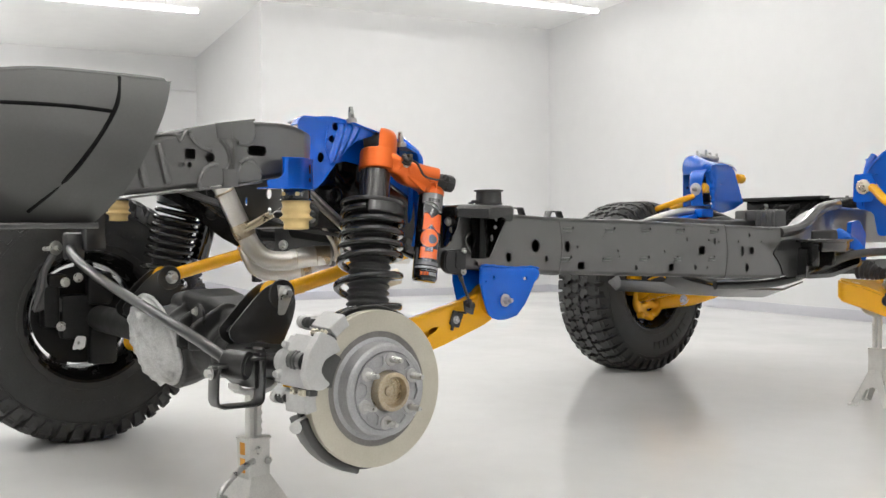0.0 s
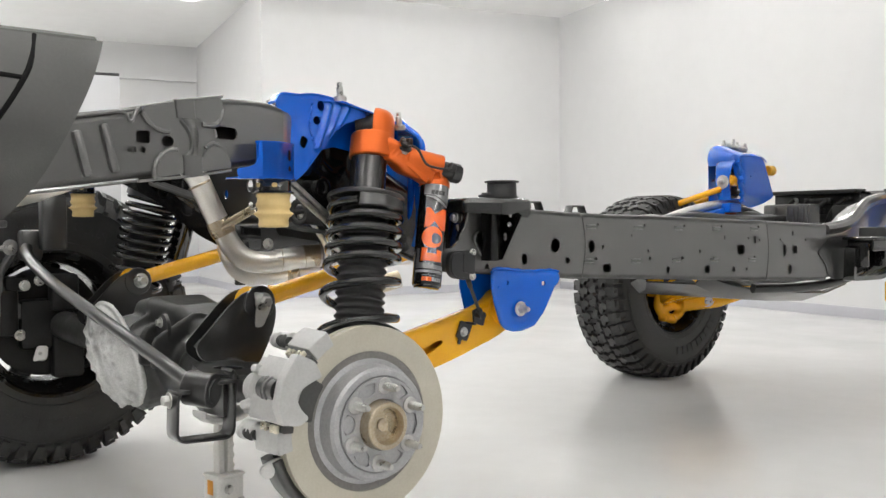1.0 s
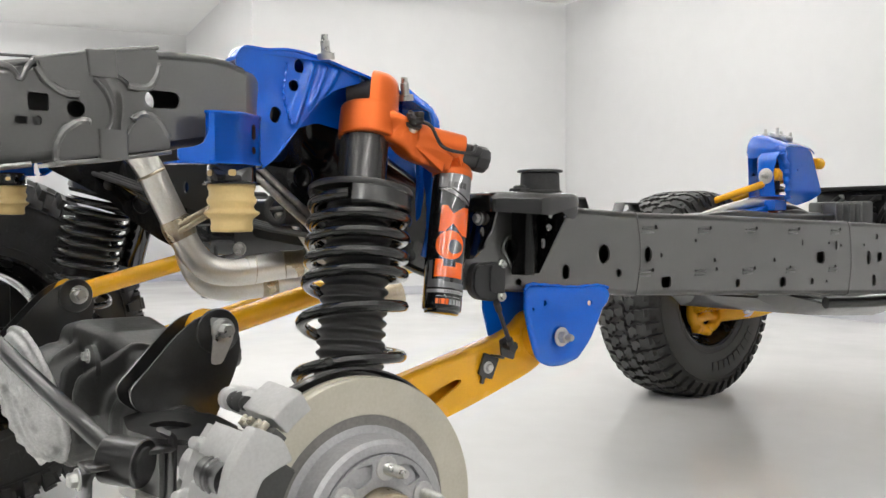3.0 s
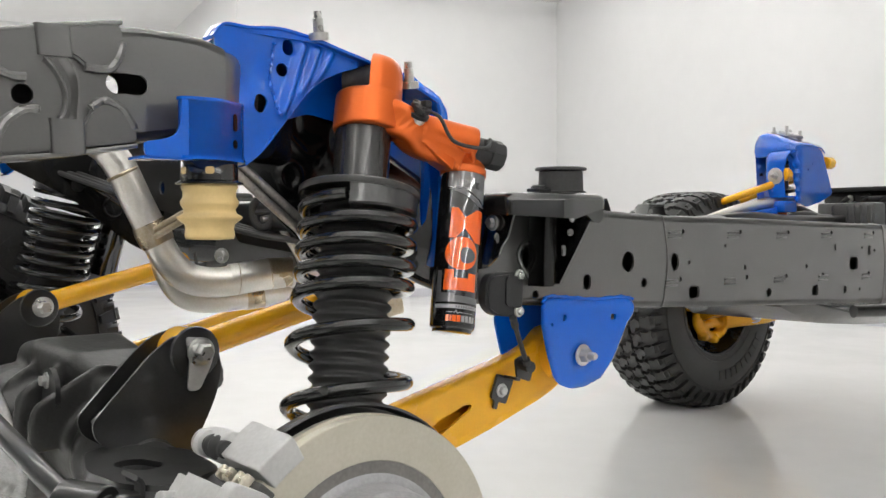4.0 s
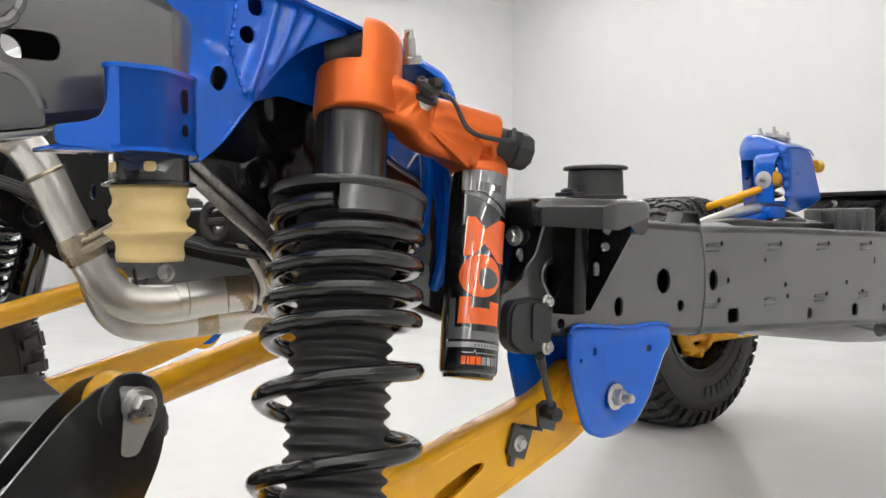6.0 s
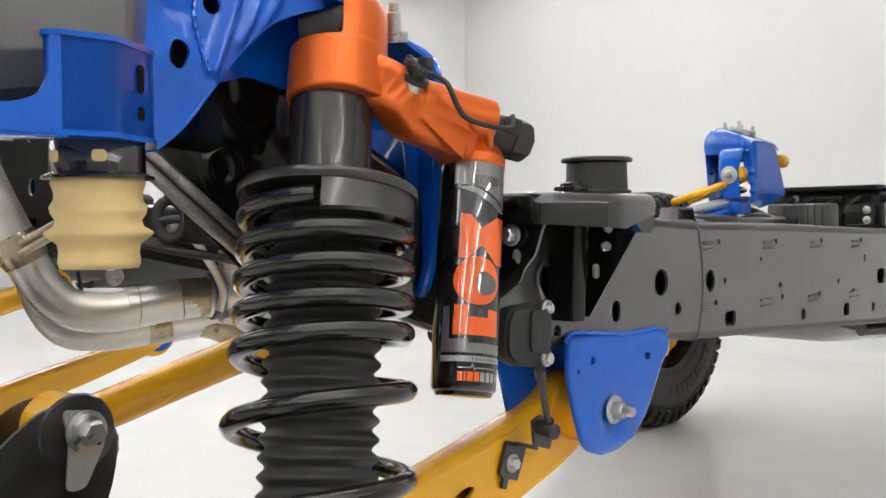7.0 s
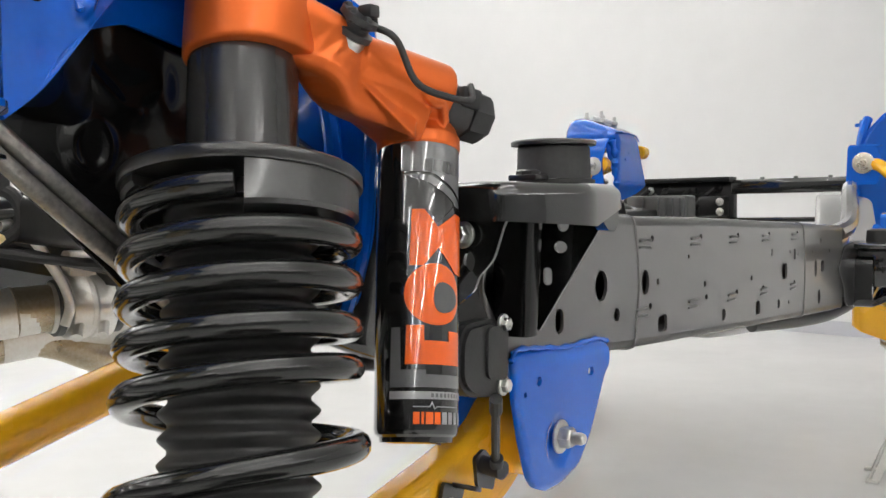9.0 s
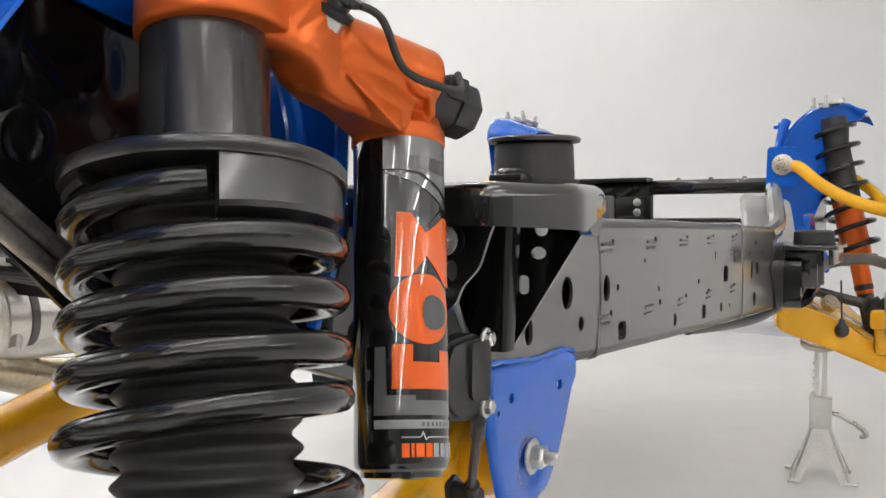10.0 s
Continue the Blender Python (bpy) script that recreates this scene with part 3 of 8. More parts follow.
# embossed black sheet behind the shock absorber
def emboss(a, b):
    w = fold(a, b, [(0.196 + 0.017 * math.cos(k), 0.852 + 0.019 * math.sin(k)) for k in np.linspace(0, 6.3, 13)], 0.0045, 0.005)
    w += fold(a, b, [(0.200, 0.905), (0.222, 0.884), (0.236, 0.880)], 0.008, 0.005)
    w += fold(a, b, [(0.205, 0.935), (0.208, 0.915), (0.228, 0.900), (0.245, 0.905)], 0.010, -0.005)
    w += 0.007 * math.exp(-((a - 0.255) / 0.018) ** 2 - ((b - 0.90) / 0.022) ** 2)
    w += 0.007 * math.exp(-((a - 0.225) / 0.030) ** 2 - ((b - 0.955) / 0.025) ** 2)
    w += 0.003 * noise.noise(V((a * 22, b * 22, 1.0)))
    return 0.7 * w


bm = B()
plate(bm, rounded([(0.060, 0.885), (0.100, 0.855), (0.200, 0.768), (0.265, 0.705), (0.345, 0.720), (0.345, 0.92), (0.300, 0.955), (0.270, 0.980), (0.200, 0.990), (0.120, 0.960)], 0.012), [], (0.497, 0, 0), Y, Z, 0.004, bend=emboss)
part("embossed_sheet", bm, M_SHEET, chassis, "glossy black embossed sheet", angle=70)
# far rail
far = lambda pts, dz=0.036: [(-p[0], p[1], p[2] + dz) for p in pts]
swept_rail("far_rear_rail", far([(0.566, -0.66, 0.857), (0.566, -0.35, 0.906), (0.566, -0.08, 0.950), (0.56, 0.04, 0.957), (0.515, 0.15, 0.952)]), 0.085, 0.135, M_GREY)
swept_rail("far_drop_rail", far([(0.515, 0.13, 0.952), (0.478, 0.22, 0.925), (0.472, 0.31, 0.865), (0.50, 0.41, 0.785), (0.545, 0.49, 0.735), (0.566, 0.58, 0.722)]), 0.085, 0.15, M_BLACK)
swept_rail("far_middle_rail", far([(0.566, 0.56, 0.725), (0.566, 0.9, 0.712), (0.566, 1.6, 0.684), (0.566, 2.16, 0.669)]), 0.085, 0.175, M_BLACKM)

bm = B()
plate(bm, rounded([(0.04, 0.93), (0.06, 0.905), (0.159, 0.858), (0.20, 0.835), (0.267, 0.780), (0.325, 0.738), (0.40, 0.70), (0.42, 0.80), (0.36, 0.88), (0.30, 0.96), (0.10, 0.97)], 0.015), [disc_pts(0.205, 0.872, 0.016, 16)], (-0.436, 0, 0), Y, Z, 0.004)
part("far_sheet", bm, M_SHEET, chassis, "black pressed sheet with a round hole")
bm = B()
tube(bm, [V((-0.430, 0.283 + 0.022 * math.cos(a), 0.824 + 0.022 * math.sin(a))) for a in np.linspace(0, 2 * math.pi, 22)[:-1]], 0.003, 8, closed=True)
part("boss", bm, M_SHEET, chassis)

# front rails, rising over the front axle
for sx, dz, nm, mt in ((1, -0.015, "front_rail", M_GREY), (-1, -0.045, "far_front_rail", M_BLACKM)):
    swept_rail(nm, [(sx * 0.566, 2.14, 0.670 + dz), (sx * 0.55, 2.32, 0.690 + dz), (sx * 0.50, 2.55, 0.765 + dz), (sx * 0.45, 2.80, 0.800 + dz), (sx * 0.44, 3.10, 0.790 + dz), (sx * 0.45, 3.55, 0.790 + dz), (sx * 0.46, 3.98, 0.80 + dz)], 0.085, 0.15, mt)
    if sx < 0:
        continue
    bm = B()
    tube(bm, curve([(sx * 0.59, 2.18, 0.762 + dz), (sx * 0.585, 2.35, 0.785 + dz), (sx * 0.545, 2.55, 0.858 + dz), (sx * 0.50, 2.78, 0.885 + dz)], 6), [0.022] * 19, 10)
    part("rail_edge", bm, M_GREY, chassis)

# cross members
def cross_member(pts, w, h, material=M_BLACKM):
    line = curve(pts, 4)
    bm = B()
    sweep(bm, rrect(w, h, 0.012, 3), [(p, Y, Z, 1, 1) for p in line])
    part("cross_member", bm, material, chassis)


cross_member([(-0.55, 0.02, 0.985), (0.0, 0.02, 0.96), (0.53, 0.02, 0.955)], 0.10, 0.07)
cross_member([(-0.48, 0.46, 0.80), (0.0, 0.50, 0.80), (0.48, 0.46, 0.77)], 0.12, 0.06)
cross_member([(-0.55, -0.58, 0.90), (0.55, -0.58, 0.86)], 0.10, 0.09)
cross_member([(-0.53, 1.55, 0.68), (-0.3, 1.55, 0.645), (0.3, 1.55, 0.635), (0.53, 1.55, 0.65)], 0.16, 0.04)
cross_member([(-0.53, 2.45, 0.66), (0.0, 2.45, 0.58), (0.53, 2.45, 0.62)], 0.12, 0.06)
cross_member([(-0.44, 3.3, 0.62), (0.0, 3.3, 0.58), (0.44, 3.3, 0.585)], 0.14, 0.07)

# gusset plate with holes between the rear cross member and the far rail
bm = B()
plate(bm, rounded([(-0.50, 0.93), (-0.40, 0.99), (0.05, 0.94), (0.12, 0.86), (-0.10, 0.80), (-0.36, 0.83)], 0.03), [disc_pts(-0.33, 0.90, 0.02, 14), disc_pts(-0.20, 0.86, 0.014, 12), disc_pts(-0.05, 0.88, 0.018, 12)], (0, 0.30, 0), X, Z, -0.004)
part("gusset_plate", bm, M_BLACKM, chassis)
bm = B()
plate(bm, rounded([(-0.46, 0.84), (-0.10, 0.84), (0.16, 0.80), (0.16, 0.70), (-0.10, 0.715), (-0.40, 0.74)], 0.02), [disc_pts(-0.05, 0.76, 0.008, 10), disc_pts(0.05, 0.75, 0.008, 10), disc_pts(-0.22, 0.79, 0.012, 12)], (0, 0.58, 0), X, Z, -0.004)
part("rear_plate", bm, M_BLACKM, chassis)

# ---- blue shock tower ----
def blue_tower(sx, dz, parent):
    def m(p):
        return V((p[0] * sx, p[1], p[2] + dz))
    prof = [(0.028, 1.024), (0.048, 1.044), (0.090, 1.046), (0.140, 1.050), (0.205, 1.040), (0.262, 1.024), (0.268, 1.012), (0.240, 1.002), (0.206, 0.986), (0.172, 0.956), (0.140, 0.918), (0.110, 0.882), (0.082, 0.860), (0.074, 0.898), (0.062, 0.950), (0.040, 0.995)]
    holes = [at(rrect(0.018, 0.022, 0.008, 4), 0.150, 1.026), disc_pts(0.140, 0.994, 0.0095, 14), at(rrect(0.020, 0.026, 0.009, 4), 0.105, 0.945, -25)]
    def press(a, b):
        w = 0.022 * math.exp(-((a - 0.005) / 0.045) ** 2)
        w -= 0.026 * max(0.0, (a - 0.150) / 0.10) ** 1.5 * max(0.0, min(1.0, (1.0 - b) / 0.06))
        # pressed flutes that fan out towards the eye
        w += fold(a, b, [(0.170, 1.028), (0.154, 0.975), (0.138, 0.935)], 0.0068, 0.011)
        w += fold(a, b, [(0.196, 1.026), (0.180, 0.985), (0.168, 0.965)], 0.0058, 0.008)
        w += fold(a, b, [(0.219, 1.024), (0.204, 0.998), (0.196, 0.986)], 0.0056, 0.0065)
        # round pocket beside the weld
        w -= 0.007 * math.exp(-((a - 0.092) / 0.017) ** 2 - ((b - 0.985) / 0.022) ** 2)
        w += 0.006 * math.exp(-((a - 0.088) / 0.015) ** 2 - ((b - 0.940) / 0.018) ** 2)
        w -= 0.006 * math.exp(-((a - 0.120) / 0.014) ** 2 - ((b - 0.905) / 0.018) ** 2)
        return w
    bm = B()
    plate(bm, rounded(prof, 0.010, 3), holes, m((0.572, 0, 0)), Y, Z, 0.004, bend=lambda a, b: sx * press(a, b), step=0.0030)
    part("rear_wall", bm, M_BLUE, parent, angle=80)
    # welded seam down the wall
    bm = B()
    line = curve([m((0.5765 + press(a, b), a, b)) for a, b in ((0.128, 1.030), (0.124, 1.005), (0.121, 0.980), (0.127, 0.955), (0.134, 0.930))], 8)
    tube(bm, line, [0.0024 + 0.0012 * math.sin(i * 2.1) for i in range(len(line))], 8)
    part("weld_bead", bm, M_BLUE, parent)
    bm = B()
    line = curve([m((0.5765 + press(a, b), a, b)) for a, b in ((0.028, 1.000), (0.046, 0.985), (0.054, 0.965), (0.050, 0.945), (0.062, 0.925))], 8)
    tube(bm, line, [0.003 + 0.0015 * math.sin(i * 1.7) for i in range(len(line))], 8)
    part("weld_bead", bm, M_BLUE, parent)
    lips = B()
    top = prof[0:6]
    line = curve([m((0.572 + press(*e), *e)) for e in top], 6)
    sweep(lips, rrect(0.034, 0.005, 0.002, 2), [(p - X * sx * 0.010, X * sx, Z, 1, 1) for p in line])
    low = prof[5:13]
    line = curve([m((0.572 + press(*e), *e)) for e in low], 6)
    sweep(lips, rrect(0.050, 0.004, 0.0015, 2), [(p - X * sx * 0.021, X * sx, V((0, 0.7, -0.7)), 1, 1) for p in line])
    part("flange", lips, M_BLUE, parent)
    # roof over the shock's eye, front wall
    bm = B()
    roof = [m((0.575, 0.05, 1.043)), m((0.585, 0.20, 1.040)), m((0.590, 0.262, 1.024)), m((0.585, 0.33, 1.008)), m((0.602, 0.398, 0.970)), m((0.50, 0.44, 0.992)), m((0.42, 0.44, 0.992)), m((0.42, 0.10, 1.050))]
    ringed(bm, [roof, [p - Z * 0.004 for p in roof]])
    bmesh.ops.recalc_face_normals(bm, faces=bm.faces)
    part("roof", bm, M_BLUE, parent)
    # inner wall behind the eye
    bm = B()
    plate(bm, rounded([(0.15, 1.035), (0.40, 1.0), (0.41, 0.90), (0.30, 0.93), (0.22, 0.945), (0.14, 0.92)], 0.01), [], m((0.512, 0, 0)), Y, Z, -0.004 * sx)
    part("inner_wall", bm, M_BLUE, parent)
    bm = B()
    plate(bm, rounded([(0.43, 1.02), (0.50, 1.02), (0.545, 0.992), (0.585, 0.962), (0.590, 0.90), (0.580, 0.78), (0.560, 0.715), (0.50, 0.70), (0.44, 0.78)], 0.014), [disc_pts(0.545, 0.80, 0.010, 12)], m((0, 0.425, 0)), X * sx, Z, -0.005)
    part("front_wall", bm, M_BLUE, parent)
    bm = B()
    pts = [m((0.50, 0.413, 1.024)), m((0.545, 0.410, 0.997)), m((0.588, 0.412, 0.966)), m((0.594, 0.412, 0.90)), m((0.584, 0.412, 0.78)), m((0.563, 0.412, 0.715))]
    tube(bm, curve(pts, 5), 0.006, 8)
    tube(bm, curve([m((0.525, 0.418, 0.94)), m((0.545, 0.417, 0.86)), m((0.535, 0.417, 0.76))], 5), 0.008, 8)
    part("front_lip", bm, M_BLUE, parent)
    for p in ((0.585, 0.195, 1.040), (0.590, 0.352, 0.985)):
        bm = B()
        lathe(bm, [(0, 0.014), (0.010, 0.014), (0.011, 0.0075), (0.030, 0.0075), (0.031, 0.006), (0.040, 0.0055)], m(p), V((0.10 * sx, -0.15, 1)), 14)
        lathe(bm, [(0.001, 0.012), (0.011, 0.012)], m(p), V((0.10 * sx, -0.15, 1)), 6)
        part("stud", bm, M_STEEL, parent, "bare steel stud with nut")


blue_tower(1, 0.0, chassis)
blue_tower(-1, 0.036, chassis)


def bump_bracket(sx, dz):
    def m(p):
        return V((p[0] * sx, p[1] + 0.006, p[2] + dz - 0.003))
    out = rounded([(0.585, 0.020), (0.646, -0.053), (0.660, -0.048), (0.664, -0.006), (0.652, 0.012), (0.630, 0.044), (0.600, 0.062), (0.575, 0.066)], 0.011, 5)
    t = B()
    # side wall as a thin shell
    rings = [[m((x, y, 0.866)) for x, y in out], [m((x, y, 0.936)) for x, y in out]]
    ringed(t, rings, caps=False)
    bmesh.ops.solidify(t, geom=list(t.faces), thickness=0.003)
    part("bump_bracket_wall", t, M_BLUE, chassis, angle=60)
    for z, g in ((0.933, 1.04), (0.862, 1.06)):
        bm = B()
        c = V((0.60, 0.02, 0))
        big = [((x - c.x) * g + c.x, (y - c.y) * g + c.y) for x, y in out]
        plate(bm, big, [], m((0, 0, z)), X * sx, Y, 0.004 * sx)
        part("bump_bracket_flange", bm, M_BLUE, chassis)
    bm = B()
    plate(bm, rounded([(-0.098, 0.864), (-0.100, 0.880), (-0.075, 0.884), (-0.060, 0.890), (-0.053, 0.905), (-0.052, 0.934), (-0.044, 0.936), (-0.044, 0.862)], 0.006), [], m((0.6565, 0, 0)), Y, Z, 0.004 * sx)
    box(bm, m((0.632, -0.068, 0.8625)), (0.050, 0.062, 0.004), 0.0015)
    part("bump_bracket_foot", bm, M_BLUE, chassis)
    # flush black plates paint the shade inside two slots; the wall isn't cut
    for z, h in ((0.911, 0.022), (0.884, 0.011)):
        bm = B()
        n = V((0.815 * sx, 0.58, 0)).normalized()
        t2 = V((-n.y, n.x, 0))
        plate(bm, rrect(0.010, h, 0.0045, 4), [], m((0.6425, 0.0262, z)) + n * 0.0006, t2, Z, 0.0008)
        part("bracket_slot", bm, M_SEAM, chassis, "black plate in place of a shaded slotted hole")


bump_bracket(1, 0.0)
bump_bracket(-1, 0.036)



def link_bracket(sx, dz):
    def m(p):
        return V((p[0] * sx, p[1], p[2] + dz))
    out = rounded([(0.610, 0.642), (0.626, 0.657), (0.680, 0.653), (0.745, 0.646), (0.815, 0.647), (0.846, 0.642), (0.856, 0.626), (0.845, 0.613), (0.828, 0.605), (0.814, 0.581), (0.788, 0.540), (0.755, 0.508), (0.710, 0.497), (0.677, 0.497), (0.652, 0.506), (0.638, 0.520), (0.622, 0.562), (0.608, 0.612)], 0.008, 3)
    holes = [disc_pts(0.657, 0.621, 0.0055, 10), at(rrect(0.014, 0.010, 0.004), 0.783, 0.615), disc_pts(0.627, 0.611, 0.003, 8)]
    rim = out + out[:1]

    def press(a, b):
        w = -0.011 * max(0.0, (b - 0.628) / 0.03) ** 2 - 0.010 * max(0.0, (a - 0.828) / 0.028) ** 2
        w -= 0.0035 * math.exp(-(near_line(a, b, rim) / 0.004) ** 2)
        r = math.hypot(a - 0.702, b - 0.548)
        return w - 0.0045 / (1 + math.exp((r - 0.026) / 0.0022))
    if sx < 0:
        out = rounded([(0.695, 0.640), (0.868, 0.642), (0.868, 0.620), (0.790, 0.550), (0.755, 0.515), (0.712, 0.520)], 0.018, 4)
        holes = []
    bm = B()
    plate(bm, out, holes, m((0.617, 0, 0)), Y, Z, 0.005 * sx, bend=(lambda a, b: press(a, b)) if sx > 0 else None)
    part("link_bracket_outer", bm, M_BLUE, chassis, angle=70)
    bm = B()
    edge = [(0.612, 0.646), (0.627, 0.657), (0.680, 0.653), (0.745, 0.647), (0.815, 0.648), (0.846, 0.642)] if sx > 0 else [(0.70, 0.642), (0.80, 0.645), (0.866, 0.643)]
    line = curve([m((0.613, y, z + 0.001)) for y, z in edge], 6)
    tube(bm, line, [0.0030 + 0.0009 * math.sin(i * 1.9) for i in range(len(line))], 8)
    part("bracket_lip", bm, M_BLUE, chassis)
    bm = B()
    plate(bm, [(y - 0.035, z) for y, z in out], [], m((0.535, 0, 0)), Y, Z, 0.005 * sx)
    part("link_bracket_inner", bm, M_BLUE, chassis)
    bm = B()
    bolt(bm, m((0.624, 0.700, 0.554)), X * sx, 0.0125, 0.014, 1.5, 0.016)
    part("bracket_bolt", bm, M_STEEL, chassis, "zinc-plated bolt and nut")


link_bracket(1, 0.0)
link_bracket(-1, 0.015)


# ---- black body mount perch on the rail ----
def mount_perch(sx, y0, z0, dz, k=1.0):
    """Perch with a stamped hood, box legs and holed gusset; the y extent is 0.26 * k."""
    def m(p):
        return V((p[0] * sx, y0 + p[1] * k, z0 + p[2] + dz))
    bm = B()
    hood = rounded([(0.46, 0.0), (0.46, 0.218), (0.66, 0.222), (0.725, 0.202), (0.738, 0.10), (0.704, 0.010)], 0.016, 5)
    t = B()
    rings = [[m((x, y, -0.034 - 0.022 * (1 - abs(y - 0.12) / 0.12) * 0.3 + 0.012 * (y > 0.17))) for x, y in hood]]
    for q in range(6):
        c = radians(18 * q)
        k_ = 1 - 0.013 * (1 - math.cos(c)) / 0.13
        rings.append([m((0.6 + (x - 0.6) * k_, 0.11 + (y - 0.11) * k_, -0.013 + 0.013 * math.sin(c))) for x, y in hood])
    ringed(t, rings, caps=False)
    t.faces.new([t.verts[len(hood) * 6 + i] for i in range(len(hood))] if not t.verts.ensure_lookup_table() else [])
    bmesh.ops.recalc_face_normals(t, faces=t.faces)
    merge(bm, t)
    part("perch_hood", bm, M_BLACK, chassis, angle=50)
    bm = B()
    plate(bm, rounded([(0.120, -0.020), (0.196, -0.016), (0.200, -0.036), (0.190, -0.047), (0.174, -0.045), (0.160, -0.034), (0.120, -0.034)], 0.005, 3), [], m((0.708, 0, 0)), Y, Z, 0.012 * sx)
    part("perch_lug", bm, M_BLACK, chassis)
    # rear cheek towards the shock absorber
    bm = B()
    plate(bm, rounded([(0.60, -0.02), (0.700, -0.02), (0.690, -0.040), (0.680, -0.068), (0.664, -0.084), (0.660, -0.096), (0.630, -0.118), (0.60, -0.120)], 0.006), [disc_pts(0.652, -0.046, 0.010, 12), disc_pts(0.655, -0.070, 0.006, 12, 0.009)], m((0, 0.025, 0)), X * sx, Z, -0.004)
    part("perch_cheek", bm, M_BLACK, chassis)
    # box leg and holed front gusset
    bm = B()
    sweep(bm, rrect(0.046, 0.028, 0.006, 3), [(m((0.636, 0.145, -0.030)), X * sx, Y, 1, 1), (m((0.630, 0.147, -0.150)), X * sx, Y, 0.9, 0.9)])
    part("perch_leg", bm, M_SHEET, chassis)
    bm = B()
    plate(bm, [(0.612, -0.150), (0.640, -0.148), (0.722, -0.022), (0.612, -0.018)], [disc_pts(0.668, -0.040, 0.0065, 10), disc_pts(0.665, -0.062, 0.0075, 10, 0.006), at(rrect(0.010, 0.018, 0.0045), 0.650, -0.092)], m((0, 0.180, 0)), X * sx, Z, -0.004)
    part("perch_gusset", bm, M_BLACK, chassis)
    bm = B()
    bolt(bm, m((0.652, 0.020, -0.046)), -Y, 0.0085, 0.008)
    part("perch_bolt", bm, M_STEEL, chassis, "zinc-plated bolt")


mount_perch(1, 0.445, 0.828, 0.0)
mount_perch(-1, 0.445, 0.828, 0.036)


def body_mount(x, y, z):
    base = thing("body_mount", "round black rubber body mount with a steel washer on its perch", "body mount", (x, y, z), "body mounts")
    bm = B()
    lathe(bm, [(0, 0.040), (0.003, 0.040), (0.004, 0.036), (0.020, 0.0355), (0.034, 0.0350), (0.036, 0.033), (0.037, 0.020)], (x, y, z), Z, 40)
    part("rubber", bm, M_RUBBER, base)
    bm = B()
    lathe(bm, [(0.036, 0.018), (0.0365, 0.041), (0.0395, 0.0415), (0.041, 0.040), (0.041, 0.012), (0.039, 0.010)], (x, y, z), Z, 40)
    part("washer", bm, M_BLACKM, base)
    bm = B()
    box(bm, (x - 0.0, y - 0.050, z + 0.004), (0.030, 0.026, 0.006), 0.002)
    lathe(bm, [(0.0, 0.012), (0.010, 0.012), (0.012, 0.009)], (x, y - 0.050, z), Z, 8)
    part("locating_tab", bm, M_BLACKM, base)


body_mount(0.675, 0.592, 0.829)
body_mount(-0.675, 0.592, 0.865)

# front body mount bracket at the end of the middle rail
bm = B()
box(bm, (0.665, 2.36, 0.715), (0.15, 0.20, 0.012), 0.004)
box(bm, (0.640, 2.30, 0.665), (0.10, 0.010, 0.10), 0.003)
box(bm, (0.640, 2.42, 0.665), (0.10, 0.010, 0.10), 0.003)
box(bm, (0.725, 2.36, 0.695), (0.012, 0.20, 0.045), 0.004)
part("front_perch", bm, M_BLACK, chassis)
bm = B()
lathe(bm, [(0, 0.05), (0.03, 0.048), (0.034, 0.04)], (0.672, 2.37, 0.722), Z, 28)
solo("body_mount", bm, M_RUBBER, "round black rubber body mount on the front bracket", "body mount", (0.672, 2.37, 0.722), "body mounts")
bm = B()
sweep(bm, rrect(0.03, 0.05, 0.012, 3), [(V(p), V((0.5, 0.85, 0)).normalized(), Z, 1, 1) for p in ((0.60, 2.62, 0.74), (0.64, 2.66, 0.70), (0.66, 2.70, 0.655))])
box(bm, (0.62, 2.64, 0.70), (0.05, 0.02, 0.06), 0.006)
part("blue_stop_bracket", bm, M_BLUE, chassis)

# small loops and clips on top of the rails
def rail_loop(x, y, z):
    bm = B()
    w, hh = 0.050, 0.020
    pts = [(x, y - w * 0.6, z), (x, y - w * 0.42, z + hh), (x, y + w * 0.42, z + hh), (x, y + w * 0.6, z)]
    sweep(bm, rrect(0.030, 0.004, 0.001, 1), [(V(p), X, V((0, 0, 1)) if 0 < i < 3 else V((0, -1 if i == 0 else 1, 1)).normalized(), 1, 1) for i, p in enumerate(pts)])
    part("rail_loop", bm, M_BLACKM, chassis)


rail_loop(0.560, 0.80, 0.805)
rail_loop(0.560, 0.965, 0.796)


# ---- rear shock absorbers ----
def coil(bm, foot, axis, z_at, radius_at, turns, wire, a0, n=36, segs=12):
    """A wound spring: height and radius as functions of the turn number."""
    foot, axis = V(foot), unit(axis)
    a, b = side_axes(axis)
    # a fixed start direction
    e1 = (X - axis * X.dot(axis)).normalized()
    e2 = axis.cross(e1)
    pts = []
    total = int(turns * n)
    for k in range(total + 1):
        u = k / n
        ang = radians(a0) - 2 * math.pi * u
        pts.append(foot + axis * z_at(u) + (e1 * math.cos(ang) + e2 * math.sin(ang)) * radius_at(u))
    rs = [wire] * len(pts)
    rs[0] = wire * 0.9
    return tube(bm, pts, rs, segs)


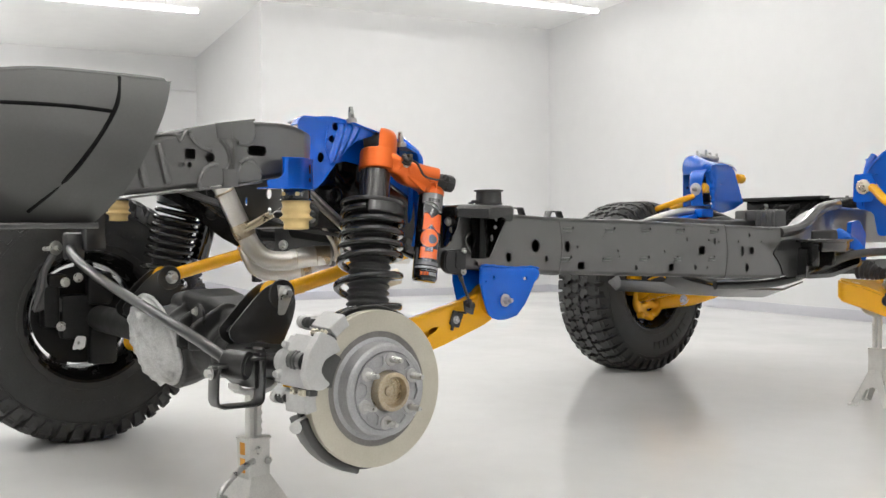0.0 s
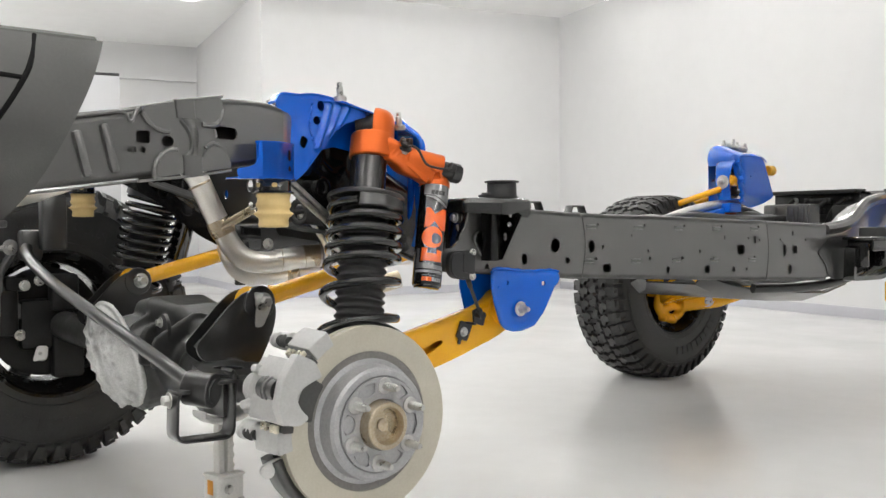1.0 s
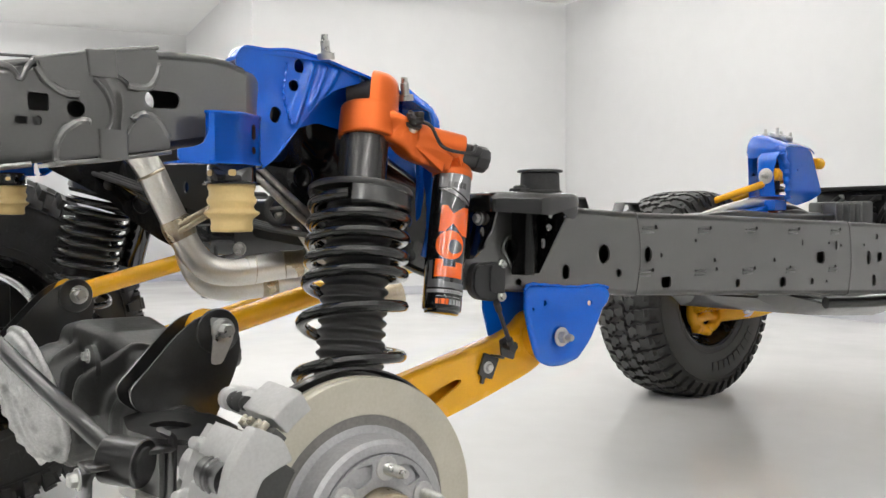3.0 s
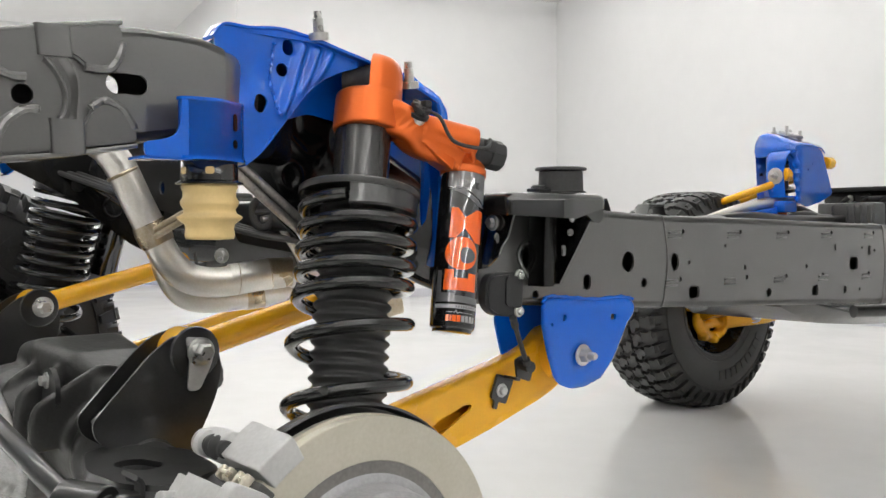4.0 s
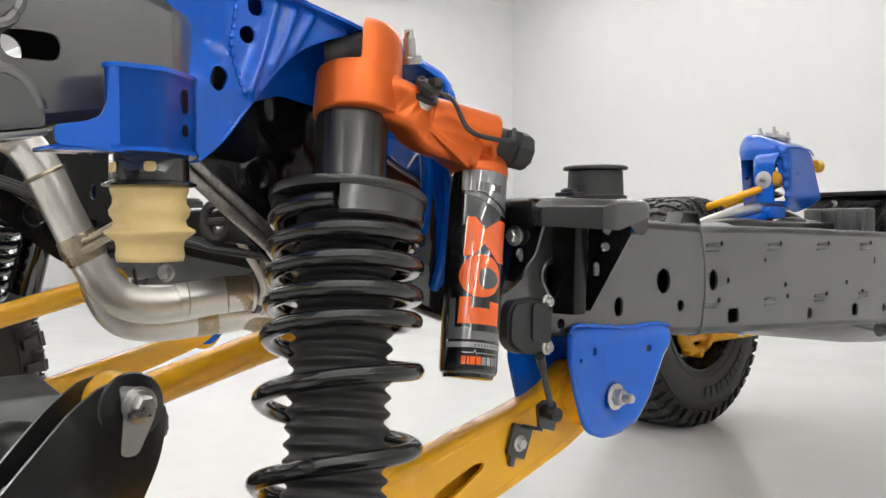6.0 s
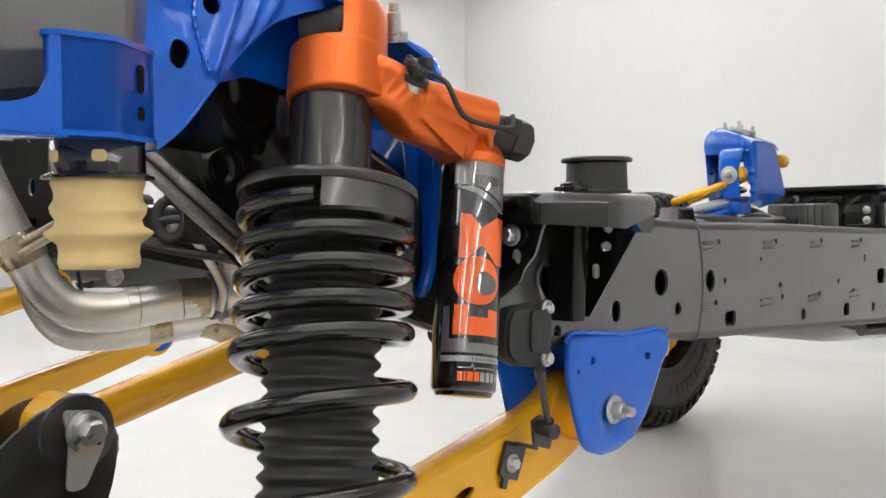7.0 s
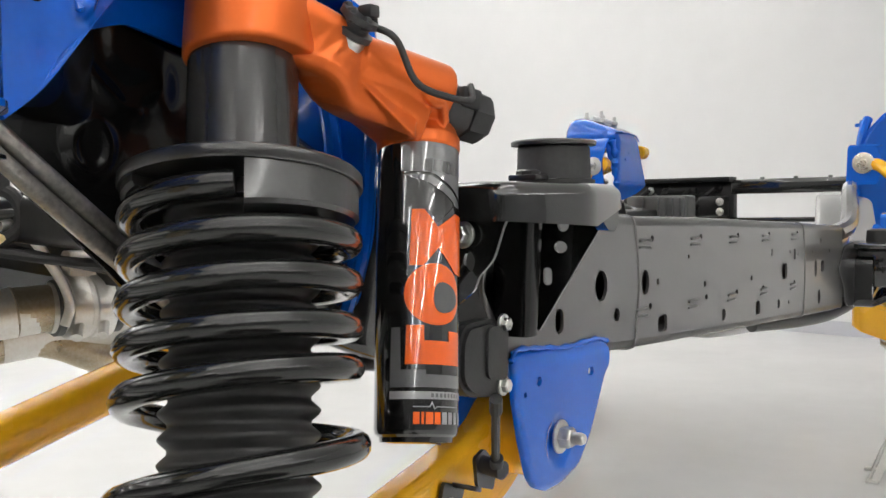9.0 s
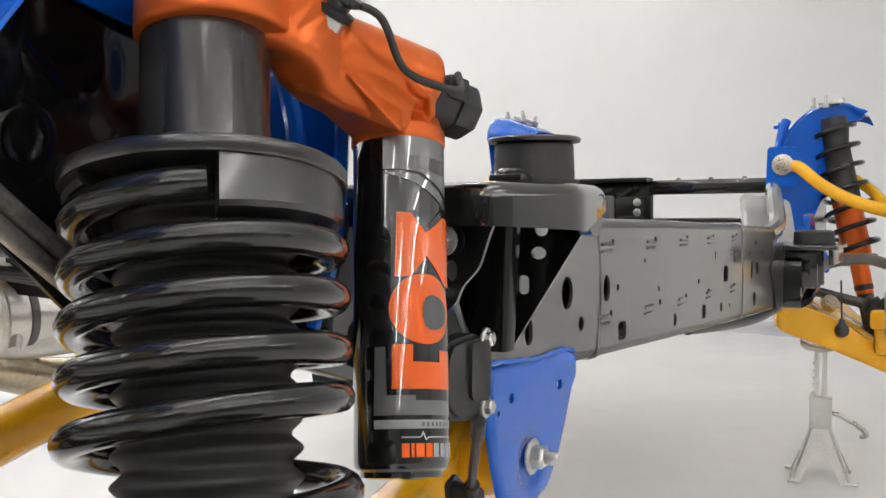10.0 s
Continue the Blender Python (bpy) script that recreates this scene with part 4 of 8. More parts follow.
def wrap(poly, foot, axis, radius, a_mid, step=0.004):
    """Lays a flat shape (a round the can, b along it) on a cylinder; a_mid: degrees in plan of a = 0."""
    t = flat(poly)
    lo, hi = min(p[0] for p in poly), max(p[0] for p in poly)
    c = lo + step
    while c < hi:
        bmesh.ops.bisect_plane(t, geom=list(t.verts) + list(t.edges) + list(t.faces), plane_co=(c, 0, 0), plane_no=(1, 0, 0))
        c += step
    foot, axis = V(foot), unit(axis)
    e1 = (X - axis * X.dot(axis)).normalized()
    e2 = axis.cross(e1)
    for v in t.verts:
        ang = radians(a_mid) + v.co.x / radius
        v.co = foot + axis * v.co.y + (e1 * math.cos(ang) + e2 * math.sin(ang)) * radius
    bmesh.ops.recalc_face_normals(t, faces=t.faces)
    # face outwards
    t.faces.ensure_lookup_table()
    f = t.faces[0]
    mid = f.calc_center_median() - foot
    if f.normal.dot(mid - axis * mid.dot(axis)) < 0:
        bmesh.ops.reverse_faces(t, faces=t.faces)
    return t


def rear_coilover():
    sh = thing("rear_coilover", "long-travel rear coilover shock, black spring, orange cap and remote reservoir", "shock absorber", (0.590, 0.245, 0.42), "coilover shocks")
    ax = unit(V((-0.17, 0.20, 1.0)))
    foot = V((0.600, 0.252, 0.8225)) - V((-0.17, 0.20, 1.0)) * 0.4225
    up = lambda z: (z - 0.40) / ax.z
    P = lambda z: foot + ax * up(z)
    # body tube
    bm = B()
    lathe(bm, [(0, 0.0408), (up(0.93) - up(0.80), 0.0408)], P(0.80), ax, 40)
    part("body_tube", bm, M_TUBE, sh, "brushed black steel body tube")
    # orange cap: a barrel, stepped half away above for the eye
    bm = B()
    step = up(0.968) - up(0.914)
    C0 = P(0.914) + V((0.005, 0.003, 0))
    lathe(bm, [(0, 0.0485), (0.002, 0.0505), (0.020, 0.0502), (step - 0.004, 0.0490), (step, 0.0465)], C0, ax, 64)
    rt = V((0.69, 0.72, 0)).normalized()
    fw = V((-0.72, 0.69, 0)).normalized()
    chord, tall = 0.006, 0.066
    rings = []
    for k in range(19):
        h = -0.01 + (tall + 0.01) * (1 - (1 - k / 18) ** 2.0)
        f = max(0.004, 1 - (max(0.0, h) / tall) ** 4.5) ** 0.5
        c = C0 + ax * (step + h)
        ring = []
        lim = math.acos(chord / 0.0488)
        for q in np.linspace(-lim, lim, 17):
            a, b_ = 0.0488 * math.cos(q), 0.0488 * math.sin(q)
            ring.append(c + rt * (chord + (a - chord) * f) + fw * (b_ * (0.35 + 0.65 * f)))
        rings.append(ring)
    t = B()
    ringed(t, rings)
    bmesh.ops.recalc_face_normals(t, faces=t.faces)
    merge(bm, t)
    cast(part("cap", bm, M_ORANGE, sh, "orange anodised cap", angle=60), 0.0014, 8)
    eye = C0 + ax * (step + 0.025) + rt * chord
    # the eye's black bush and pin towards the tower
    bm = B()
    lathe(bm, [(-0.004, 0.022), (0.002, 0.0245), (0.012, 0.0240), (0.016, 0.0215), (0.030, 0.020), (0.046, 0.0175)], eye, -rt, 36)
    part("bush", bm, M_RUBBER, sh, "black rubber bush")
    # reservoir
    ct, cb = V((0.642, 0.413, 0.853)), V((0.671, 0.365, 0.624))
    ca = (cb - ct).normalized()
    ln = (cb - ct).length
    R = 0.0335
    bm = B()
    lathe(bm, [(-0.004, R * 0.97), (0.0, R), (ln - 0.006, R), (ln - 0.002, R * 0.97), (ln, R * 0.9)], ct, ca, 48)
    can = part("reservoir", bm, M_CAN, sh, "black anodised reservoir can with orange and grey print")
    bm = B()
    lathe(bm, [(ln - 0.001, R * 0.88), (ln + 0.004, R * 0.86), (ln + 0.005, R * 0.7)], ct, ca, 40)
    part("end_ring", bm, M_CAN, can)
    # orange bridge from cap to reservoir head, one casting
    bm = B()
    pts = [C0 + ax * 0.036 + rt * 0.012, C0 + ax * 0.016 + rt * 0.050 - fw * 0.002, V((0.626, 0.340, 0.905)), V((0.640, 0.372, 0.892)), V((0.648, 0.398, 0.880))]
    line = curve(pts, 6)
    secs = []
    for i, p in enumerate(line):
        k = i / (len(line) - 1)
        d = (line[min(i + 1, len(line) - 1)] - line[max(i - 1, 0)]).normalized()
        u = d.cross(Z).normalized()
        secs.append((p, u, u.cross(d), 1.0, 1.0 - 0.12 * k))
    sweep(bm, rrect(0.046, 0.054, 0.012, 4), secs)
    # barrel that holds the valve
    lathe(bm, [(0, 0.019), (0.006, 0.0245), (0.086, 0.0262), (0.090, 0.0255)], V((0.628, 0.338, 0.920)), V((0.036, 0.090, -0.024)), 40)
    # collar on the can and the wedge that drops to it
    lathe(bm, [(-0.034, 0.020), (-0.028, 0.028), (-0.011, 0.0335), (-0.010, 0.0350), (0.001, 0.0350), (0.003, 0.0335)], ct, ca, 48)
    low = ct + ca * -0.004
    wedge = [V((0.650, 0.330, 0.900)), V((0.600, 0.345, 0.890)), V((0.618, 0.392, low.z)), V((0.674, 0.366, low.z + 0.002)), V((0.652, 0.400, 0.905)), V((0.610, 0.395, 0.905))]
    t = B()
    vs = [t.verts.new(p) for p in wedge]
    bmesh.ops.convex_hull(t, input=vs)
    bmesh.ops.recalc_face_normals(t, faces=t.faces)
    merge(bm, t)
    tube(bm, curve([(0.668, 0.380, 0.902), (0.675, 0.388, 0.889), (0.676, 0.399, 0.888), (0.672, 0.409, 0.874)], 6), 0.0042, 8)
    # boss of the sensor port
    pn = unit(V((0.60, 0.05, 0.75)))
    port = V((0.642, 0.326, 0.938))
    lathe(bm, [(-0.022, 0.021), (-0.006, 0.0195), (-0.004, 0.0185)], port - pn * 0.008, pn, 28)
    cast(part("bridge", bm, M_ORANGE, sh, "orange cast bridge", angle=60), 0.0013, 5)
    # sensor port and grommet
    bm = B()
    lathe(bm, [(-0.018, 0.0145), (-0.001, 0.0145), (0.0, 0.013)], port, pn, 28)
    part("port", bm, M_STEEL, sh, "bare aluminium port")
    bm = B()
    lathe(bm, [(-0.001, 0.012), (0.000, 0.0165), (0.005, 0.0170), (0.006, 0.0115), (0.011, 0.0115), (0.012, 0.0160), (0.017, 0.0155), (0.018, 0.008)], port, pn, 20)
    con = part("connector", bm, M_PLASTIC, sh)
    a, b_ = side_axes(pn)
    for k in range(5):
        bm = B()
        q = port + pn * 0.0145 + (a * math.cos(k * 1.26) + b_ * math.sin(k * 1.26)) * 0.0115
        box(bm, q, (0.007, 0.007, 0.011), 0.002)
        part("lug", bm, M_PLASTIC, con)
    bm = B()
    box(bm, port + pn * 0.020 + V((0.002, 0.004, 0.0)), (0.013, 0.012, 0.010), 0.002)
    part("plug", bm, M_PLASTIC, con)
    # solenoid valve
    bm = B()
    s0, sd = V((0.653, 0.418, 0.892)), unit(V((0.030, 0.085, -0.018)))
    lathe(bm, [(-0.004, 0.0205), (0.030, 0.021), (0.031, 0.023), (0.048, 0.023), (0.053, 0.020), (0.054, 0.012)], s0, sd, 8)
    lathe(bm, [(-0.004, 0.0215), (0.028, 0.0218)], s0, sd, 28)
    box(bm, s0 + sd * 0.030 + V((0.014, -0.010, 0.010)), (0.016, 0.020, 0.018), 0.003, sd.to_track_quat("Y", "Z").to_matrix())
    part("solenoid", bm, M_PLASTIC, sh, "black plastic solenoid valve")
    bm = B()
    w0 = port + pn * 0.012 + V((0.006, 0.008, -0.004))
    tube(bm, curve([w0, w0 + V((0.016, 0.010, -0.010)), V((0.678, 0.362, 0.902)), V((0.690, 0.390, 0.892)), V((0.692, 0.418, 0.893)), s0 + sd * 0.030 + V((0.020, -0.014, 0.020))], 8), 0.0028, 10)
    part("wire", bm, M_RUBBER, sh, "black sleeved wire")
    # printed shapes on the can
    def prt(poly, material, name="print", lift=0.0006):
        t = wrap([(a, -b * ln) for a, b in poly], ct, -ca, R + lift, -22)
        part(name, t, material, can)
    wide = -0.0335
    prt([(wide, 0.008), (0.034, 0.008), (0.034, 0.20), (0.018, 0.17), (-0.006, 0.120), (wide, 0.112)], M_GREYPRINT, "grey_panel")
    prt([(wide, 0.122), (-0.008, 0.128), (0.016, 0.178), (0.034, 0.215), (0.034, 0.30), (0.014, 0.205), (-0.010, 0.155)], M_GREYPRINT, "grey_panel", 0.0005)
    prt([(wide - 0.007, 0.646), (0.034, 0.646), (0.034, 0.842), (wide - 0.008, 0.842)], M_GREYPRINT, "grey_panel", 0.0005)
    prt([(wide - 0.008, 0.855), (0.034, 0.855), (0.034, 0.880), (wide - 0.008, 0.880)], M_LIGHTPRINT, "light_band", 0.0006)
    # plain bars for small print
    for k in range(9):
        a = -0.008 + k * 0.0038
        prt([(a, 0.861), (a + 0.0022, 0.861), (a + 0.0022, 0.874), (a, 0.874)], M_GREYPRINT, "bar", 0.0010)
    for k in range(4):
        a = -0.0150 + k * 0.0085
        prt(rounded([(a, 0.072), (a + 0.0074, 0.068), (a + 0.0066, 0.116), (a - 0.001, 0.110)], 0.001), M_FAINT, "bar", 0.0010)
    # dark ground behind the emblem, cut into steps
    prt([(-0.0275, 0.238), (-0.012, 0.238), (-0.003, 0.290), (0.016, 0.220), (0.034, 0.220), (0.034, 0.80), (-0.012, 0.80), (-0.012, 0.785), (-0.032, 0.785), (-0.0335, 0.52), (-0.0285, 0.46)], M_CAN, "emblem_ground", 0.0008)
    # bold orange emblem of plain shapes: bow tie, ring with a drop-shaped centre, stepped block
    prt([(-0.0245, 0.248), (-0.0143, 0.248), (-0.0030, 0.306), (0.016, 0.248), (0.030, 0.248), (0.030, 0.458), (0.016, 0.458), (-0.0026, 0.378), (-0.0150, 0.441), (-0.0262, 0.441)], M_ORANGED, "emblem", 0.0013)
    prt([(-0.0040 + 0.0262 * math.cos(a), 0.535 + 0.104 * math.sin(a)) for a in np.linspace(0, 2 * math.pi, 37)[:-1]], M_ORANGED, "emblem", 0.0011)
    prt([(0.0020 + (0.0125 + 0.004 * math.cos(a)) * math.cos(a), 0.545 + 0.052 * math.sin(a)) for a in np.linspace(0, 2 * math.pi, 25)[:-1]], M_FAINT, "emblem_centre", 0.0016)
    prt([(-0.0280, 0.640), (-0.0140, 0.640), (-0.0140, 0.690), (0.0080, 0.690), (0.0080, 0.655), (0.0230, 0.655), (0.0230, 0.768), (-0.0289, 0.768)], M_ORANGED, "emblem", 0.0013)
    for k, (a, w_) in enumerate(((-0.0220, 0.0052), (-0.0155, 0.0022), (-0.0122, 0.0062), (-0.0050, 0.0054))):
        prt([(a, 0.921), (a + w_, 0.921), (a + w_, 0.960), (a, 0.960)], M_ORANGED, "bar", 0.0008)
    for k in range(4):
        a = 0.0014 + k * 0.0066
        prt([(a, 0.921), (a + 0.0054, 0.921), (a + 0.0054, 0.960), (a, 0.960)], M_LIGHTPRINT, "bar", 0.0008)
    prt([(-0.022, 0.902), (-0.009, 0.902), (-0.007, 0.885), (-0.0045, 0.908), (-0.003, 0.902), (0.022, 0.902), (0.022, 0.906), (-0.0025, 0.906), (-0.005, 0.914), (-0.007, 0.896), (-0.0085, 0.906), (-0.022, 0.906)], M_LIGHTPRINT, "bar", 0.0008)
    # top spring seat, notched for the spring's end
    bm = B()
    lathe(bm, [(0, 0.050), (0.0, 0.0865), (0.0015, 0.0875), (0.0085, 0.0875), (0.0100, 0.0862), (0.0102, 0.040)], P(0.8165), ax, 64)
    part("seat_ring", bm, M_BLACKM, sh, "machined black spring seat")
    bm = B()
    t = B()
    segs, rings = 56, []
    e1 = (X - ax * X.dot(ax)).normalized()
    e2 = ax.cross(e1)
    a_start, a_end = radians(-44), radians(-44 + 300)
    for k in range(segs + 1):
        ang = a_start + (a_end - a_start) * k / segs
        d = e1 * math.cos(ang) + e2 * math.sin(ang)
        c = P(0.8165)
        drop = 0.030 - 0.022 * (k / segs)
        rings.append([c + d * 0.058, c + d * 0.0842, c + d * 0.0842 - ax * (drop - 0.003), c + d * 0.0815 - ax * drop, c + d * 0.058 - ax * drop])
    ringed(t, rings)
    bmesh.ops.recalc_face_normals(t, faces=t.faces)
    merge(bm, t)
    part("seat_skirt", bm, M_BLACKM, sh)
    # dust boot: stacked folds
    bm = B()
    prof = []
    z = 0.44
    k = 0
    while z < 0.80:
        prof += [(up(z + dz) - up(0.44), r) for dz, r in ((0.0, 0.0488), (0.0016, 0.0490), (0.0056, 0.0538), (0.0074, 0.0553), (0.0092, 0.0553), (0.0110, 0.0538), (0.0150, 0.0490))]
        z += 0.0166
    lathe(bm, prof, P(0.44), ax, 48)
    part("dust_boot", bm, M_BOOT, sh, "pleated black rubber dust boot", angle=80)
    # spring: tight upper coils and open lower coils
    bm = B()
    knots = curve([(0.0, 0.802, 0), (0.97, 0.773, 0), (1.97, 0.744, 0), (2.97, 0.713, 0), (3.97, 0.684, 0), (4.97, 0.626, 0), (5.97, 0.545, 0), (6.9, 0.470, 0), (7.4, 0.466, 0)], 8)
    ku, kz = [p.x for p in knots], [p.y for p in knots]
    def zs(u):
        return up(float(np.interp(u, ku, kz)))
    def rd(u):
        return 0.0772 + 0.004 * min(1.0, max(0.0, (u - 4.0) / 0.9))
    line_turns = 7.15
    coil(bm, foot, ax, zs, rd, line_turns, 0.0098, -48)
    part("spring", bm, M_SPRING, sh, "glossy black progressive coil spring", angle=60)
    # bottom seat and lower eye
    bm = B()
    lathe(bm, [(0, 0.03), (0.0, 0.085), (0.008, 0.097), (0.016, 0.099), (0.018, 0.080), (0.020, 0.05)], P(0.452), ax, 48)
    lathe(bm, [(-0.10, 0.022), (0.0, 0.026)], P(0.452), ax, 24)
    part("lower_seat", bm, M_BLACKM, sh)
    bm = B()
    lathe(bm, [(-0.03, 0.030), (0.03, 0.030)], P(0.35), V((1, 0, 0)), 24)
    part("lower_eye", bm, M_BLACKM, sh)
    return sh


rear_coilover()


def far_coilover():
    """The far rear shock, seen past the axle; plain version with its own spring."""
    x, y = -0.655, 0.165
    LEAN = V((0.17, 0.20, 1))
    sh = thing("rear_coilover", "rear coilover shock with glossy black spring above the far wheel", "shock absorber", (x, y, 0.45), "coilover shocks")
    bm = B()
    lathe(bm, [(0, 0.050)] + [(0.02 * k + dz, r) for k in range(18) for dz, r in ((0.0, 0.046), (0.010, 0.053))], (x, y, 0.47), LEAN, 32)
    part("dust_boot", bm, M_BOOT, sh, angle=80)
    bm = B()
    coil(bm, (x, y, 0.47), LEAN, lambda u: 0.405 - (0.0275 * u if u < 8 else 0.22 + 0.070 * (u - 8)), lambda u: 0.076 + 0.006 * max(0.0, u - 8), 10.0, 0.0092, 20)
    part("spring", bm, M_SPRING, sh, "glossy black progressive coil spring", angle=60)
    bm = B()
    lathe(bm, [(0.40, 0.05), (0.40, 0.088), (0.435, 0.088), (0.437, 0.040), (0.53, 0.040)], (x, y, 0.47), LEAN, 40)
    part("seat_ring", bm, M_BLACKM, sh)
    bm = B()
    lathe(bm, [(-0.02, 0.03), (-0.02, 0.09), (0.0, 0.098), (0.004, 0.05)], (x, y, 0.47), LEAN, 40)
    part("lower_seat", bm, M_BLACKM, sh)
    bm = B()
    lathe(bm, [(0.53, 0.046), (0.60, 0.045), (0.625, 0.03)], (x, y, 0.45), LEAN, 32)
    part("cap", bm, M_ORANGE, sh, "orange anodised cap")
    bm = B()
    lathe(bm, [(0, 0.0335), (0.235, 0.0335)], (x + 0.01, y + 0.17, 0.66), LEAN, 32)
    part("reservoir", bm, M_CAN, sh)


far_coilover()


# ---- bump stops ----
def bump_stop(x, y, z):
    """z: the top of its black cup."""
    st = thing("bump_stop", "cream ribbed polyurethane bump stop in a black cup", "bump stop", (x, y, z - 0.11), "bump stops")
    bm = B()
    lathe(bm, [(0, 0.030), (0.001, 0.0335), (-0.003, 0.036), (-0.026, 0.0365), (-0.029, 0.043), (-0.031, 0.043), (-0.031, 0.030)], (x, y, z), Z, 36)
    part("cup", bm, M_BLACK, st, "glossy black steel cup")
    bm = B()
    prof = [(-0.030, 0.034), (-0.034, 0.036), (-0.041, 0.0335), (-0.047, 0.0335), (-0.053, 0.037), (-0.058, 0.036), (-0.063, 0.0325), (-0.068, 0.034), (-0.072, 0.041), (-0.074, 0.0415), (-0.077, 0.038), (-0.082, 0.0315), (-0.088, 0.0305), (-0.096, 0.0315), (-0.101, 0.0300), (-0.102, 0.010)]
    lathe(bm, prof, (x, y, z), Z, 44)
    part("cushion", bm, M_CREAM, st, "cream ribbed cushion", angle=75)
    for a in (-25, -85, -140):
        bm = B()
        d = V((math.cos(radians(a)), math.sin(radians(a)), 0))
        plate(bm, rrect(0.011, 0.009, 0.003), [], V((x, y, z - 0.0145)) + d * 0.0362, Z.cross(d), Z, 0.0012)
        part("cup_window", bm, M_CREAM, st, "square window showing the cream cushion")


bump_stop(0.608, 0.014, 0.862)
bump_stop(-0.600, 0.02, 0.900)

TILT = Matrix.Translation((0, 0.02, 0.445)) @ Matrix.Rotation(radians(16), 4, "X") @ Matrix.Translation((0, -0.02, -0.445))

# ---- rear axle ----
axle = thing("rear_axle", "black solid rear axle with a bare aluminium differential cover", "axle", (0.0, 0.02, 0.36))
AX = lambda x: V((x, 0.02, 0.43 - 0.028 * x))
bm = B()
tube(bm, [AX(-0.80), AX(-0.12)], 0.046, 28)
tube(bm, [AX(0.12), AX(0.84)], 0.046, 28)
lathe(bm, [(0, 0.046), (0.01, 0.060), (0.05, 0.062), (0.06, 0.046)], AX(0.20), X, 28)
lathe(bm, [(0, 0.050), (0.02, 0.052), (0.03, 0.046)], AX(0.30), X, 28)
part("axle_tube", bm, M_AXLE, axle)
# differential: housing bulging forward, flat rear face
bm = B()
rings = []
for s, r, ox in ((-0.115, 0.100, 0.0), (-0.105, 0.118, 0.0), (-0.06, 0.122, 0.0), (0.0, 0.112, 0.02), (0.07, 0.092, 0.03), (0.14, 0.066, 0.04), (0.22, 0.052, 0.04), (0.27, 0.050, 0.04)):
    c = V((0.02 + ox, 0.02 + s, 0.445))
    rings.append([c + V((math.cos(a) * r * 1.08, 0, math.sin(a) * r)) for a in np.linspace(0, 2 * math.pi, 29)[:-1]])
ringed(bm, rings)
bmesh.ops.recalc_face_normals(bm, faces=bm.faces)
bmesh.ops.transform(bm, matrix=TILT, verts=bm.verts)
for x0, x1 in ((-0.25, -0.06), (0.10, 0.25)):
    tube(bm, [AX(x0), AX(x1)], [0.055, 0.085] if x0 < 0 else [0.085, 0.055], 24)
tube(bm, [AX(0.04) + V((0, 0.03, 0.025)), AX(0.16) + V((0, 0.02, 0.015)), AX(0.28), AX(0.40)], [0.118, 0.104, 0.068, 0.050], 32)
# upper shoulder with ribs
sweep(bm, rrect(0.15, 0.05, 0.02, 4), [(V(p), Y, Z, a, b) for p, a, b in (((0.0, 0.03, 0.55), 1.1, 1.2), ((0.08, 0.03, 0.560), 1.1, 1.3), ((0.18, 0.04, 0.545), 0.9, 1.2), ((0.27, 0.06, 0.50), 0.7, 1.0))])
for x in (0.085, 0.150, 0.225):
    plate(bm, rounded([(-0.105, 0.430), (-0.100, 0.525 - 0.15 * (x - 0.085)), (0.010, 0.592 - 0.2 * (x - 0.085)), (0.060, 0.575 - 0.2 * (x - 0.085)), (0.050, 0.450)], 0.02, 3), [], (x, 0, 0), Y, Z, 0.011)
lathe(bm, [(-0.012, 0.058), (-0.010, 0.074), (0.010, 0.074), (0.014, 0.060)], AX(0.275), AX(0.4) - AX(0.2), 36)
cast(part("housing", bm, M_AXLE, axle, angle=60), 0.0045, 3)
bm = B()
outline = [(0.02 + 1.02 * 0.130 * math.cos(a) * (1 + 0.03 * math.cos(2 * a)), 0.455 + 0.140 * math.sin(a)) for a in np.linspace(0, 2 * math.pi, 33)[:-1]]
plate(bm, outline, [], (0, -0.102, 0), X, Z, 0.012)
rings = []
for s, k in ((0.0, 0.94), (0.012, 0.92), (0.030, 0.80), (0.042, 0.60), (0.047, 0.30), (0.048, 0.02)):
    rings.append([V((0.02 + (x - 0.02) * k, -0.112 - s, 0.445 + (z - 0.445) * k)) for x, z in outline])
ringed(bm, rings)
for dx, rr in ((-0.082, 0.007), (-0.052, 0.010), (-0.014, 0.007), (0.012, 0.011), (0.050, 0.008), (0.078, 0.009)):
    hgt = 0.118 * math.sqrt(max(0.1, 1 - (dx / 0.128) ** 2))
    rib_ = [V((0.02 + dx + 0.006 * math.sin(9 * q + dx * 40), -0.113 - 0.048 * max(0.0, 1 - (dx / 0.128) ** 2 - (q * hgt / 0.135) ** 2) ** 0.6, 0.448 + q * hgt)) for q in np.linspace(-1, 1, 15)]
    tube(bm, rib_, [1.5 * rr * (0.75 + 0.25 * math.sin(3.0 * i_ + dx * 70)) for i_ in range(15)], 8)
for a in np.linspace(0, 2 * math.pi, 13)[:-1]:
    lathe(bm, [(0, 0.011), (0.010, 0.010)], (0.02 + 0.122 * math.cos(a), -0.105, 0.445 + 0.122 * math.sin(a)), -Y, 10)
bmesh.ops.recalc_face_normals(bm, faces=bm.faces)
for v in bm.verts:
    v.co += v.normal * 0.003 * noise.noise(v.co * 26)
bmesh.ops.transform(bm, matrix=TILT, verts=bm.verts)
bmesh.ops.translate(bm, vec=(0, 0.006, 0.030), verts=bm.verts)
